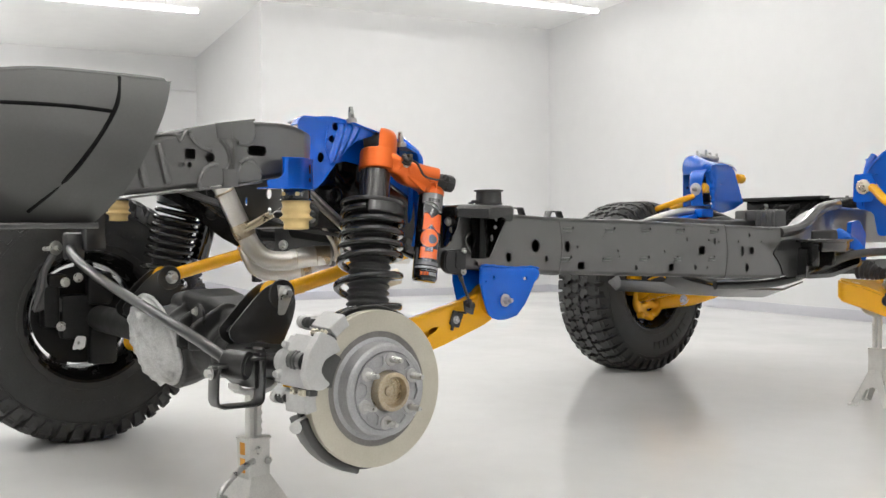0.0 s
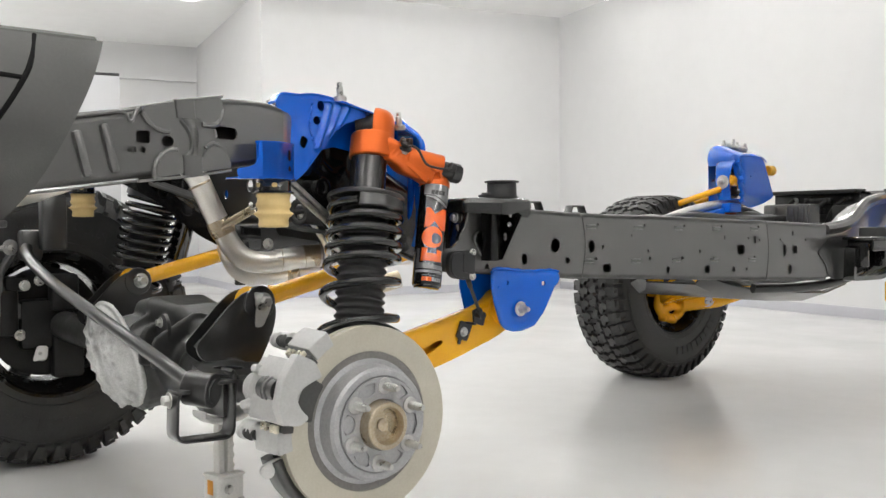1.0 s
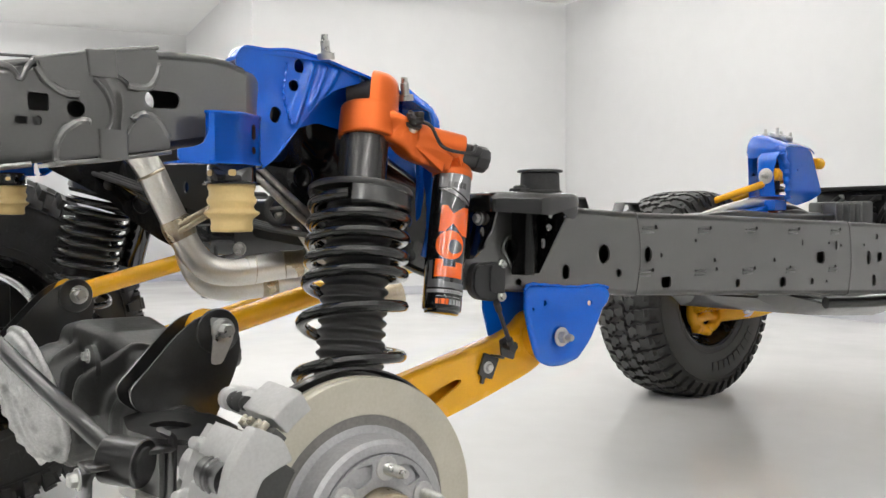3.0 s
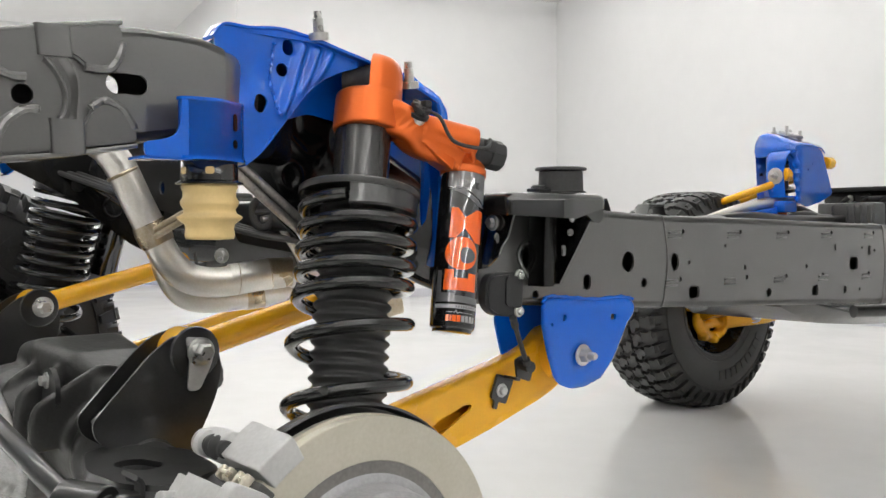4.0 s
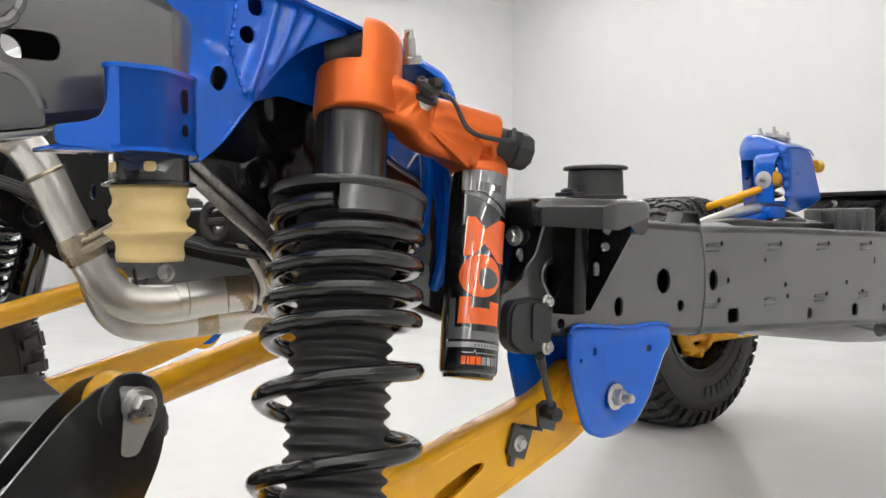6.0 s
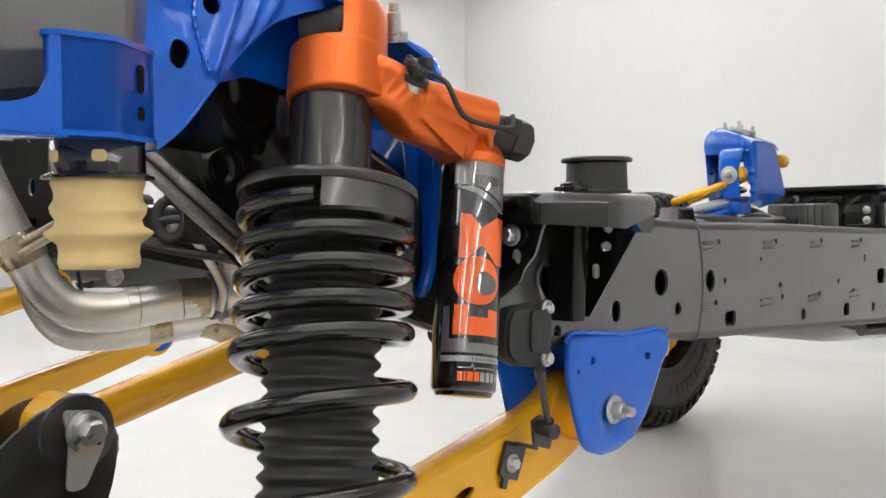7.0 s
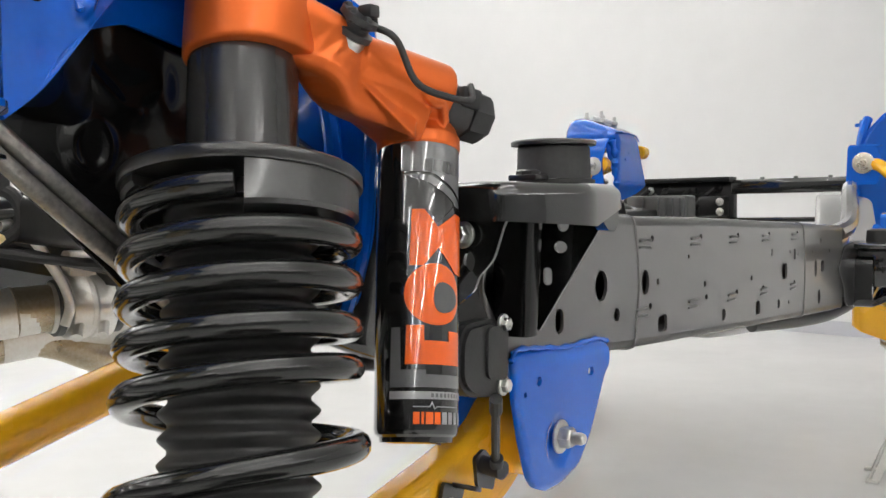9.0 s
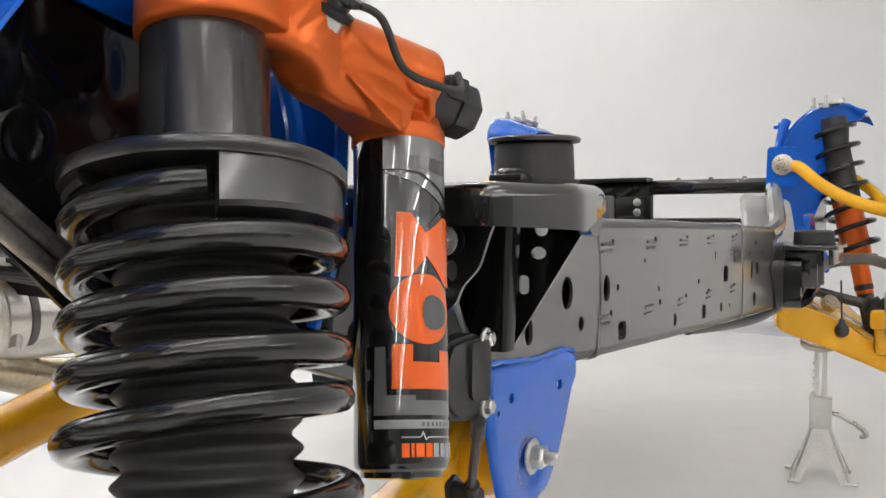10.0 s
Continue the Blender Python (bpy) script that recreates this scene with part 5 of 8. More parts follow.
cast(part("differential_cover", bm, M_COVER, axle, "rough bare aluminium differential cover with fins", angle=60), 0.0032, 2)
bm = B()
plate(bm, rounded([(0.168, 0.480), (0.174, 0.552), (0.212, 0.560), (0.236, 0.540), (0.236, 0.488), (0.212, 0.470)], 0.010), [at(rrect(0.022, 0.022, 0.006), 0.214, 0.505)], (0, -0.055, 0), X, Z, 0.008)
part("vent_bracket", bm, M_BLACKM, axle)
bm = B()
bolt(bm, (0.195, -0.063, 0.538), -Y, 0.009, 0.009)
part("cover_bolt", bm, M_STEEL, axle, "zinc-plated bolt")


def link_tower(x0):
    """Bracket of two cheeks on the axle that holds an upper link."""
    prof = rounded([(0.060, 0.618), (0.116, 0.618), (0.135, 0.570), (0.125, 0.520), (0.075, 0.420), (0.020, 0.420), (-0.060, 0.475), (-0.066, 0.500), (0.020, 0.590)], 0.022, 5)
    for dx in (0.028, -0.032):
        bm = B()
        plate(bm, prof, [], (x0 + dx, 0, 0.028 * (0.38 - x0)), Y, Z, 0.006)
        part("bracket_cheek", bm, M_BLACKM, axle)
    bm = B()
    lathe(bm, [(0, 0.040), (0.003, 0.038), (0.004, 0.032)], (x0 + 0.034, 0.090, 0.588 + 0.028 * (0.38 - x0)), X, 28)
    part("bracket_pad", bm, M_BLACKM, axle)
    bm = B()
    box(bm, (x0 - 0.005, -0.040, 0.500), (0.030, 0.022, 0.005), 0.002, Euler((radians(45), 0, 0)).to_matrix())
    part("bracket_tab", bm, M_BLACKM, axle)
    z = 0.590 + 0.028 * (0.38 - x0)
    if x0 > 0:
        bm = B()
        plate(bm, rounded([(0.072, z + 0.024), (0.112, z + 0.018), (0.116, z - 0.014), (0.094, z - 0.058), (0.074, z - 0.058), (0.078, z - 0.01)], 0.008), [], (x0 + 0.0392, 0, 0), Y, Z, 0.003)
        part("lock_tab", bm, M_CALIPER, axle, "zinc lock tab")
    bm = B()
    lathe(bm, [(0, 0.0215), (0.003, 0.0215), (0.004, 0.0180), (0.006, 0.0170)], (x0 + 0.0424, 0.095, z), X, 24)
    bolt(bm, (x0 + 0.0480, 0.095, z), X, 0.0135, 0.016, 1.2)
    part("link_bolt", bm, M_STEEL, axle, "large zinc-plated bolt")


link_tower(0.365)
link_tower(-0.375)
# seat under the near spring and the perch plate with an oval hole beside the disc
bm = B()
plate(bm, rounded([(0.400, -0.078), (0.372, -0.020), (0.470, 0.045), (0.600, 0.030), (0.650, -0.050), (0.600, -0.100), (0.510, -0.112)], 0.02), [at(rrect(0.070, 0.048, 0.022, 5), 0.515, -0.046, 20)], (0, 0, 0.455), X, Y, 0.008)
sweep(bm, rrect(0.008, 0.080, 0.003, 2), [(V((x, y, 0.416)), V((0.3, 0.95, 0)).normalized(), Z, 1, 1) for x, y in ((0.402, -0.074), (0.510, -0.106), (0.600, -0.095))])
part("spring_pad", bm, M_BLACKM, axle)
bm = B()
lathe(bm, [(0, 0.046), (0.02, 0.075), (0.035, 0.078), (0.045, 0.06)], AX(0.76), X, 30)
part("hub_flange", bm, M_BLACKM, axle)

# stabiliser bar clamp: a drop loop with a round rubber bush
clamp = B()
path = rounded([(-0.196, 0.440), (-0.207, 0.430), (-0.210, 0.344), (-0.090, 0.340), (-0.086, 0.470), (-0.100, 0.478)], 0.022, 6)
line = [V((0.605, y, z)) for y, z in path[6:-6]]
fr = []
for i, p in enumerate(line):
    d = (line[min(i + 1, len(line) - 1)] - line[max(i - 1, 0)]).normalized()
    fr.append((p, X, X.cross(d), 1, 1))
sweep(clamp, rrect(0.050, 0.007, 0.003, 2), fr)
lathe(clamp, [(-0.029, 0.024), (-0.029, 0.0335), (-0.027, 0.035), (0.027, 0.035), (0.029, 0.0335), (0.029, 0.024)], (0.605, -0.150, 0.440), V((0.80, 0.60, -0.1)), 36)
box(clamp, (0.605, -0.195, 0.440), (0.050, 0.030, 0.008), 0.003)
box(clamp, (0.605, -0.108, 0.452), (0.050, 0.050, 0.008), 0.003)
part("bar_clamp", clamp, M_BLACKM, axle)
bm = B()
lathe(bm, [(-0.033, 0.013), (-0.033, 0.0245), (0.033, 0.0245), (0.033, 0.013)], (0.605, -0.150, 0.440), V((0.80, 0.60, -0.1)), 28)
part("bar_bush", bm, M_RUBBER, axle, "black rubber bush")
bm = B()
bolt(bm, (0.605, -0.216, 0.425), -Y, 0.011, 0.012)
part("clamp_bolt", bm, M_STEEL, axle, "zinc-plated bolt")

# ---- stabiliser bar ----
bar = thing("stabiliser_bar", "black steel stabiliser bar across the rear axle", "stabiliser bar", (0, -0.18, 0.5))
bm = B()
tube(bm, curve([(-0.58, -0.05, 0.72), (-0.55, -0.15, 0.715), (-0.43, -0.190, 0.685), (-0.18, -0.20, 0.625), (0.15, -0.195, 0.557), (0.45, -0.175, 0.487), (0.56, -0.155, 0.450), (0.63, -0.145, 0.436)], 6), 0.0145, 16)
part("bar", bm, M_BLACKM, bar)
bm = B()
box(bm, (-0.50, -0.10, 0.78), (0.05, 0.07, 0.16), 0.01)
box(bm, (-0.55, -0.15, 0.715), (0.06, 0.06, 0.09), 0.012)
part("end_link", bm, M_BLACKM, bar)
bm = B()
tube(bm, [(-0.66, -0.21, 0.705), (-0.56, -0.19, 0.71)], 0.008, 10)
bolt(bm, (-0.585, -0.195, 0.709), V((-1, -0.2, 0)), 0.016, 0.014)
part("end_bolt", bm, M_STEEL, bar, "zinc-plated bolt")

# ---- disc brake ----
HUB = V((0.93, 0.030, 0.403))
disc = thing("brake_disc", "vented iron brake disc with grey hat and six bare studs", "brake disc", HUB, "")
bm = B()
prof = [(-0.030, 0.112), (-0.030, 0.1745), (-0.021, 0.1755), (-0.020, 0.172), (-0.011, 0.172), (-0.010, 0.1755), (-0.001, 0.1755), (0.0, 0.1745), (0.0, 0.129), (-0.0015, 0.1275), (-0.0015, 0.112)]
lathe(bm, prof, HUB, X, 96, caps=False)
part("friction_ring", bm, M_DISC, disc, "straw-coloured swept friction ring", angle=30)
# darker grey band round the ring's inner edge
bm = B()
lathe(bm, [(-0.0012, 0.108), (-0.0009, 0.1285)], HUB, X, 72, caps=False)
part("inner_band", bm, M_INNERBAND, disc, "darker grey inner band of the ring")
bm = B()
lathe(bm, [(-0.032, 0.117), (-0.002, 0.117), (0.000, 0.113), (0.002, 0.106), (0.032, 0.103), (0.037, 0.098), (0.038, 0.088), (0.034, 0.084), (0.0335, 0.045)], HUB, X, 72, caps=False)
part("hat", bm, M_HAT, disc, "grey coated hat", angle=30)
bm = B()
star = []
for k in range(72):
    a = 2 * math.pi * k / 72
    star.append(((0.072 + 0.007 * math.cos(6 * a + 0.6)) * math.cos(a), (0.072 + 0.007 * math.cos(6 * a + 0.6)) * math.sin(a)))
plate(bm, star, [disc_pts(0, 0, 0.044, 30)], HUB + X * 0.0335, Y, Z, 0.004)
part("hub_face", bm, M_HAT, disc)
bm = B()
pockets = [[((r + 0.0) * math.cos(radians(54 + 60 * k + g)), r * math.sin(radians(54 + 60 * k + g))) for r, g in ((0.060, -11), (0.078, -15), (0.082, 0), (0.078, 15), (0.060, 11), (0.056, 0))] for k in range(6)]
plate(bm, disc_pts(0, 0, 0.0855, 60), [disc_pts(0, 0, 0.047, 30)] + [rounded(q, 0.004, 3) for q in pockets], HUB + X * 0.0375, Y, Z, 0.004)
part("hub_plate", bm, M_HAT, disc, "grey hub face with six shallow pockets")
for k in range(6):
    a = radians(24 + 60 * k)
    bm = B()
    lathe(bm, [(0, 0.0155), (0.003, 0.0150), (0.004, 0.012)], HUB + V((0.0412, 0.0695 * math.cos(a), 0.0695 * math.sin(a))), X, 20)
    part("stud_pad", bm, M_ALU, disc)
bm = B()
lathe(bm, [(0.030, 0.046), (0.050, 0.044), (0.062, 0.043), (0.064, 0.041), (0.064, 0.034), (0.058, 0.031), (0.045, 0.030), (0.044, 0.012), (0.047, 0.011), (0.048, 0.002)], HUB, X, 48)
part("hub_centre", bm, M_HEAT, disc, "bare brownish steel hub centre")
for k in range(6):
    a = radians(24 + 60 * k)
    bm = B()
    p = HUB + V((0.035, 0.0695 * math.cos(a), 0.0695 * math.sin(a)))
    lathe(bm, [(0, 0.0095), (0.004, 0.0095), (0.005, 0.0078)] + [(0.008 + 0.0028 * j + d_, r_) for j in range(11) for d_, r_ in ((0.0, 0.0078), (0.0014, 0.0072))] + [(0.042, 0.0058), (0.048, 0.0050)], p, X, 16)
    part("wheel_stud", bm, M_STEEL, disc, "bare steel wheel stud")
shield = B()
lathe(shield, [(-0.050, 0.055), (-0.050, 0.182), (-0.034, 0.185), (-0.032, 0.182), (-0.046, 0.178), (-0.046, 0.055)], HUB, X, 72, caps=False)
solo("dust_shield", shield, M_BLACKM, "thin black dust shield behind the brake disc", "dust shield", HUB)

cal = thing("brake_caliper", "grey cast sliding brake caliper on the disc's rear edge", "brake caliper", HUB + V((0, -0.15, 0)))


def cal_at(r, ang, x):
    a = radians(ang)
    return HUB + V((x, r * math.cos(a), r * math.sin(a)))


def arc_block(a0, a1, r0, r1, x0, x1, material, name, lab="", bev=0.006, n=8):
    t = B()
    rings = []
    for k in range(n + 1):
        a = radians(a0 + (a1 - a0) * k / n)
        d = V((0, math.cos(a), math.sin(a)))
        rings.append([HUB + d * r0 + X * x0, HUB + d * r1 + X * x0, HUB + d * r1 + X * x1, HUB + d * r0 + X * x1])
    ringed(t, rings)
    bmesh.ops.recalc_face_normals(t, faces=t.faces)
    bmesh.ops.bevel(t, geom=[e for e in t.edges if e.calc_face_angle(0) > 0.8], offset=bev, segments=3, affect="EDGES")
    part(name, t, material, cal, lab, angle=45)


# one casting: outer face with two fingers, window in the bridge, piston body inside
bm = B()
face = rounded([(-0.103, 0.528), (-0.088, 0.499), (-0.108, 0.493), (-0.128, 0.484), (-0.140, 0.468), (-0.132, 0.448), (-0.114, 0.431), (-0.136, 0.419), (-0.166, 0.425), (-0.178, 0.455), (-0.168, 0.500), (-0.138, 0.545)], 0.008, 4)
plate(bm, face, [], HUB * 0 + X * 0.944, Y, Z, 0.022)


def arc_body(bm, a0, a1, r0, r1, x0, x1, n=6):
    t = B()
    rings = []
    for k in range(n + 1):
        a = radians(a0 + (a1 - a0) * k / n)
        d = V((0, math.cos(a), math.sin(a)))
        rings.append([HUB + d * r0 + X * x0, HUB + d * r1 + X * x0, HUB + d * (r1 - 0.006) + X * x1, HUB + d * r0 + X * x1])
    ringed(t, rings)
    bmesh.ops.recalc_face_normals(t, faces=t.faces)
    return merge(bm, t)


arc_body(bm, 141, 153, 0.176, 0.206, -0.080, 0.032)
arc_body(bm, 162, 174, 0.176, 0.203, -0.080, 0.032)
arc_body(bm, 150, 165, 0.176, 0.203, 0.008, 0.033)
arc_body(bm, 142, 173, 0.130, 0.202, -0.105, -0.060)
lathe(bm, [(0, 0.030), (0.040, 0.032)], cal_at(0.160, 158, -0.150), X, 28)
lathe(bm, [(-0.006, 0.009), (0.012, 0.0075)], cal_at(0.206, 150, -0.088), V((0.3, -0.85, 0.3)), 18)
lathe(bm, [(-0.006, 0.009), (0.010, 0.008)], cal_at(0.206, 168, -0.088), V((0.3, -0.9, 0.0)), 18)
cast(part("body", bm, M_CALIPER, cal, "", angle=60), 0.0017, 2)
bm = B()
lathe(bm, [(-0.062, 0.022), (-0.05, 0.022), (-0.048, 0.024), (-0.042, 0.024), (-0.040, 0.021), (-0.036, 0.024), (-0.030, 0.024), (-0.028, 0.021), (-0.010, 0.021)], cal_at(0.190, 157.5, 0), X, 28)
part("piston", bm, M_BLACKM, cal, "black ribbed piston seen through the window")
arc_block(143, 173, 0.128, 0.176, 0.003, 0.014, M_PAD, "outer_pad", "dark grey pad backing plate", 0.002)
for a0, a1, a2 in ((119, 133, 1), (178, 190, -1)):
    bm = B()
    arc_body(bm, a0, a1, 0.168, 0.202, -0.060, 0.014)
    lathe(bm, [(-0.045, 0.017), (0.0, 0.018)], cal_at(0.192, (a0 + a1) / 2 + a2 * 3, -0.06), X, 20)
    cast(part("carrier_end", bm, M_CALIPER, cal, "", angle=60), 0.0017, 3)
for a in (137, 176.5):
    for x in (-0.028, 0.006):
        bm = B()
        p = cal_at(0.190, a, x)
        d = unit(p - HUB - X * x)
        rot = Matrix((X, d, X.cross(d))).transposed()
        box(bm, p - d * 0.004, (0.014, 0.026, 0.010), 0.003, rot)
        for w in (-0.007, 0.007):
            box(bm, p + d * 0.008 + X * w, (0.006, 0.010, 0.014), 0.002, rot)
        box(bm, p + d * 0.011, (0.020, 0.004, 0.005), 0.0015, rot)
        part("pad_clip", bm, M_GOLD, cal, "gold-coloured pad clip")
    bm = B()
    p = cal_at(0.182, a, -0.01)
    d = unit(p - HUB - X * -0.01)
    box(bm, p, (0.075, 0.020, 0.012), 0.002, Matrix((X, d, X.cross(d))).transposed())
    part("pad_ear", bm, M_PAD, cal, "dark pad ear")
for a in (131, 182):
    bm = B()
    p = cal_at(0.200, a, -0.060)
    lathe(bm, [(0, 0.010), (0.010, 0.0125), (0.014, 0.010), (0.020, 0.013), (0.026, 0.012), (0.030, 0.009), (0.036, 0.009)], p - X * 0.030, X, 22)
    part("pin_boot", bm, M_RUBBER, cal, "black rubber pin boot")
    bm = B()
    lathe(bm, [(-0.008, 0.010), (-0.006, 0.0145), (0.004, 0.0145), (0.006, 0.011)], p - X * 0.034, X, 22)
    bolt(bm, p - X * 0.042, -X, 0.010, 0.009)
    part("pin_ear", bm, M_CALIPER, cal, "cast ear with slide pin bolt")
bm = B()
lathe(bm, [(0, 0.008), (0, 0.0125), (0.010, 0.0125), (0.011, 0.007)], cal_at(0.205, 199, -0.030), V((1, -0.3, 0)), 24)
box(bm, cal_at(0.190, 198, -0.028), (0.008, 0.035, 0.022), 0.004, Euler((radians(18), 0, 0)).to_matrix())
part("bracket_eye", bm, M_ALU, cal)
bm = B()
sweep(bm, rrect(0.055, 0.022, 0.008, 3), [(cal_at(0.183, a, -0.045), X, unit(cal_at(1, a, 0) - HUB), 1, 1) for a in (196, 205, 215, 225, 235, 246, 258)])
part("carrier_arm", bm, M_BLACKM, cal, "black steel lower arm")

# ---- links ----
def box_link(name, pts, w, h, label, bush_r=0.036, bolts=True):
    lk = thing(name, label, "suspension link", pts[0], "yellow suspension links")
    line = curve(pts, 6)
    frames = []
    for i, p in enumerate(line):
        d = (line[min(i + 1, len(line) - 1)] - line[max(i - 1, 0)]).normalized()
        u = d.cross(Z).normalized()
        frames.append((p, u, u.cross(d), 1, 1))
    bm = B()
    sweep(bm, rrect(w, h, min(w, h) * 0.48, 7), frames)
    part("arm", bm, M_YELLOW, lk)
    for p in (pts[0], pts[-1]):
        bm = B()
        lathe(bm, [(-0.026, bush_r - 0.002), (-0.024, bush_r), (0.024, bush_r), (0.026, bush_r - 0.002)], p, X, 28)
        part("eye", bm, M_YELLOW, lk)
        bm = B()
        lathe(bm, [(-0.029, 0.012), (-0.029, bush_r - 0.008), (0.029, bush_r - 0.008), (0.029, 0.012)], p, X, 24)
        part("bush", bm, M_RUBBER, lk, "black rubber bush")
    return lk


box_link("upper_link", [V((0.362, 0.092, 0.588)), V((0.362, 0.30, 0.640)), V((0.362, 0.62, 0.715))], 0.040, 0.043, "yellow tubular upper suspension link")
box_link("upper_link", [V((-0.378, 0.092, 0.610)), V((-0.378, 0.25, 0.650)), V((-0.378, 0.40, 0.687))], 0.040, 0.043, "yellow tubular upper suspension link")


def trailing_arm(sx, dz):
    lk = thing("trailing_arm", "deep yellow boxed lower trailing arm with a triangular slot", "suspension link", (0.57 * sx, 0.1, 0.40 + dz), "yellow suspension links")
    m = lambda p: V((p[0] * sx, p[1], p[2] + dz))
    top = [(0.06, 0.418), (0.20, 0.452), (0.40, 0.501), (0.50, 0.525), (0.59, 0.547), (0.640, 0.566), (0.672, 0.590), (0.70, 0.590)]
    bot = [(0.06, 0.322), (0.20, 0.355), (0.40, 0.403), (0.48, 0.423), (0.545, 0.441), (0.604, 0.460), (0.660, 0.478), (0.705, 0.500), (0.735, 0.530)]
    if sx < 0:
        top, bot = [(y, zt - 0.022) for y, zt in top], [(y, zb + 0.030) for y, zb in bot]
    out = curve([(y, z, 0) for y, z in top], 4) + curve([(y, z, 0) for y, z in bot], 4)[::-1]
    holes = [rounded([(0.395, 0.448), (0.425, 0.466), (0.484, 0.4865), (0.497, 0.483), (0.493, 0.476), (0.450, 0.453), (0.410, 0.434)], 0.006, 3)] if sx > 0 else []
    bm = B()
    plate(bm, [(p.x, p.y) for p in out], holes, m((0.561, 0, 0)), Y, Z, 0.005 * sx)
    part("outer_side", bm, M_YELLOW, lk)
    bm = B()
    plate(bm, [(p.x, p.y) for p in out], [], m((0.526, 0, 0)), Y, Z, 0.005 * sx)
    part("inner_side", bm, M_YELLOW, lk)
    bm = B()
    for edge, dz_ in ((top, -0.004), (bot, 0.011)):
        line = curve([m((0.546, y, z + dz_)) for y, z in edge], 4)
        fr = []
        for i, p in enumerate(line):
            d = (line[min(i + 1, len(line) - 1)] - line[max(i - 1, 0)]).normalized()
            fr.append((p, X * sx, X.cross(d), 1, 1))
        sweep(bm, rrect(0.0405, 0.026, 0.0125, 6), fr)
    part("edge_strip", bm, M_YELLOW, lk)
    bm = B()
    lathe(bm, [(-0.034, 0.044), (-0.032, 0.048), (0.034, 0.048), (0.036, 0.044)], m((0.575, 0.700, 0.554)), X, 30)
    part("eye", bm, M_YELLOW, lk)
    bm = B()
    lathe(bm, [(-0.03, 0.036), (0.03, 0.036)], m((0.546, 0.06, 0.37)), X, 26)
    part("rear_eye", bm, M_YELLOW, lk)


trailing_arm(1, 0.0)
trailing_arm(-1, 0.015)

# ---- ride height sensor ----
sen = thing("height_sensor", "black plastic ride height sensor with a rod to the trailing arm", "sensor", (0.655, 0.48, 0.66))
bm = B()
prof = rounded([(0.450, 0.704), (0.500, 0.706), (0.518, 0.690), (0.515, 0.645), (0.500, 0.634), (0.455, 0.640), (0.438, 0.655), (0.440, 0.690)], 0.014, 4)
plate(bm, prof, [], (0.645, 0, 0), Y, Z, 0.022)
bmesh.ops.bevel(bm, geom=[e for e in bm.edges if e.calc_face_angle(0) > 1.0], offset=0.004, segments=2, affect="EDGES")
part("body", bm, M_PLASTIC, sen, "black plastic body")
bm = B()
plate(bm, rounded([(0.478, 0.700), (0.512, 0.698), (0.510, 0.648), (0.476, 0.654)], 0.008), [], (0.667, 0, 0), Y, Z, 0.003)
part("cover", bm, M_PLASTIC, sen)
bm = B()
tube(bm, [V((0.612, 0.585, 0.719)) + V((0, a, b)) for a, b in at(rrect(0.064, 0.040, 0.0195, 6), 0, 0, -55)], 0.0035, 8, closed=True)
part("hole_rim", bm, M_GREY, chassis)
for y, z in ((0.506, 0.700), (0.505, 0.644)):
    bm = B()
    bolt(bm, (0.667, y, z), X, 0.0065, 0.006)
    part("screw", bm, M_STEEL, sen, "zinc-plated screw")
bm = B()
tube(bm, [(0.668, 0.492, 0.634), (0.643, 0.532, 0.590), (0.621, 0.568, 0.551)], 0.0042, 10)
tube(bm, [(0.668, 0.492, 0.634), (0.660, 0.505, 0.619)], 0.0062, 10)
tube(bm, [(0.627, 0.560, 0.560), (0.618, 0.574, 0.545)], 0.0068, 12)
tube(bm, [(0.627, 0.572, 0.545), (0.600, 0.576, 0.547)], 0.0095, 14)
part("rod", bm, M_PLASTIC, sen)
bm = B()
plate(bm, rounded([(0.562, 0.556), (0.580, 0.562), (0.604, 0.540), (0.596, 0.516), (0.566, 0.526)], 0.004, 3), [], (0.597, 0, 0), Y, Z, 0.004)
box(bm, (0.586, 0.568, 0.523), (0.030, 0.012, 0.005), 0.0015, Euler((radians(-20), 0, 0)).to_matrix())
plate(bm, rounded([(0.548, 0.531), (0.584, 0.517), (0.566, 0.478), (0.549, 0.484), (0.545, 0.471), (0.538, 0.474), (0.541, 0.487), (0.533, 0.492)], 0.004, 3), [], (0.5685, 0, 0), Y, Z, 0.005)
part("arm_bracket", bm, M_BLACKM, sen, "black bent bracket")
bm = B()
bolt(bm, (0.573, 0.556, 0.502), X, 0.008, 0.007)
part("bracket_bolt", bm, M_STEEL, sen, "zinc-plated bolt")


# ---- exhaust ----
exh = thing("exhaust_pipe", "bare stainless exhaust pipe with welds and a band clamp", "exhaust pipe", (-0.1, 0.4, 0.66))
bm = B()
main = curve([(-0.060, 0.515, 0.679), (-0.081, 0.442, 0.671), (-0.100, 0.375, 0.662), (-0.117, 0.320, 0.672), (-0.1285, 0.283, 0.708), (-0.137, 0.256, 0.760), (-0.146, 0.226, 0.825), (-0.157, 0.188, 0.908), (-0.16, 0.14, 0.950), (-0.11, 0.03, 0.955), (0.0, -0.12, 0.93), (0.16, -0.27, 0.875), (0.28, -0.42, 0.835), (0.33, -0.60, 0.81)], 8)
tube(bm, main, 0.0315, 28)
part("pipe", bm, M_EXH, exh)
bm = B()
tube(bm, [(-0.056, 0.527, 0.680), (-0.0705, 0.482, 0.678)], 0.0322, 28)
part("heat_band", bm, M_HEAT, exh, "straw and brown heat-tinted weld zone")
bm = B()
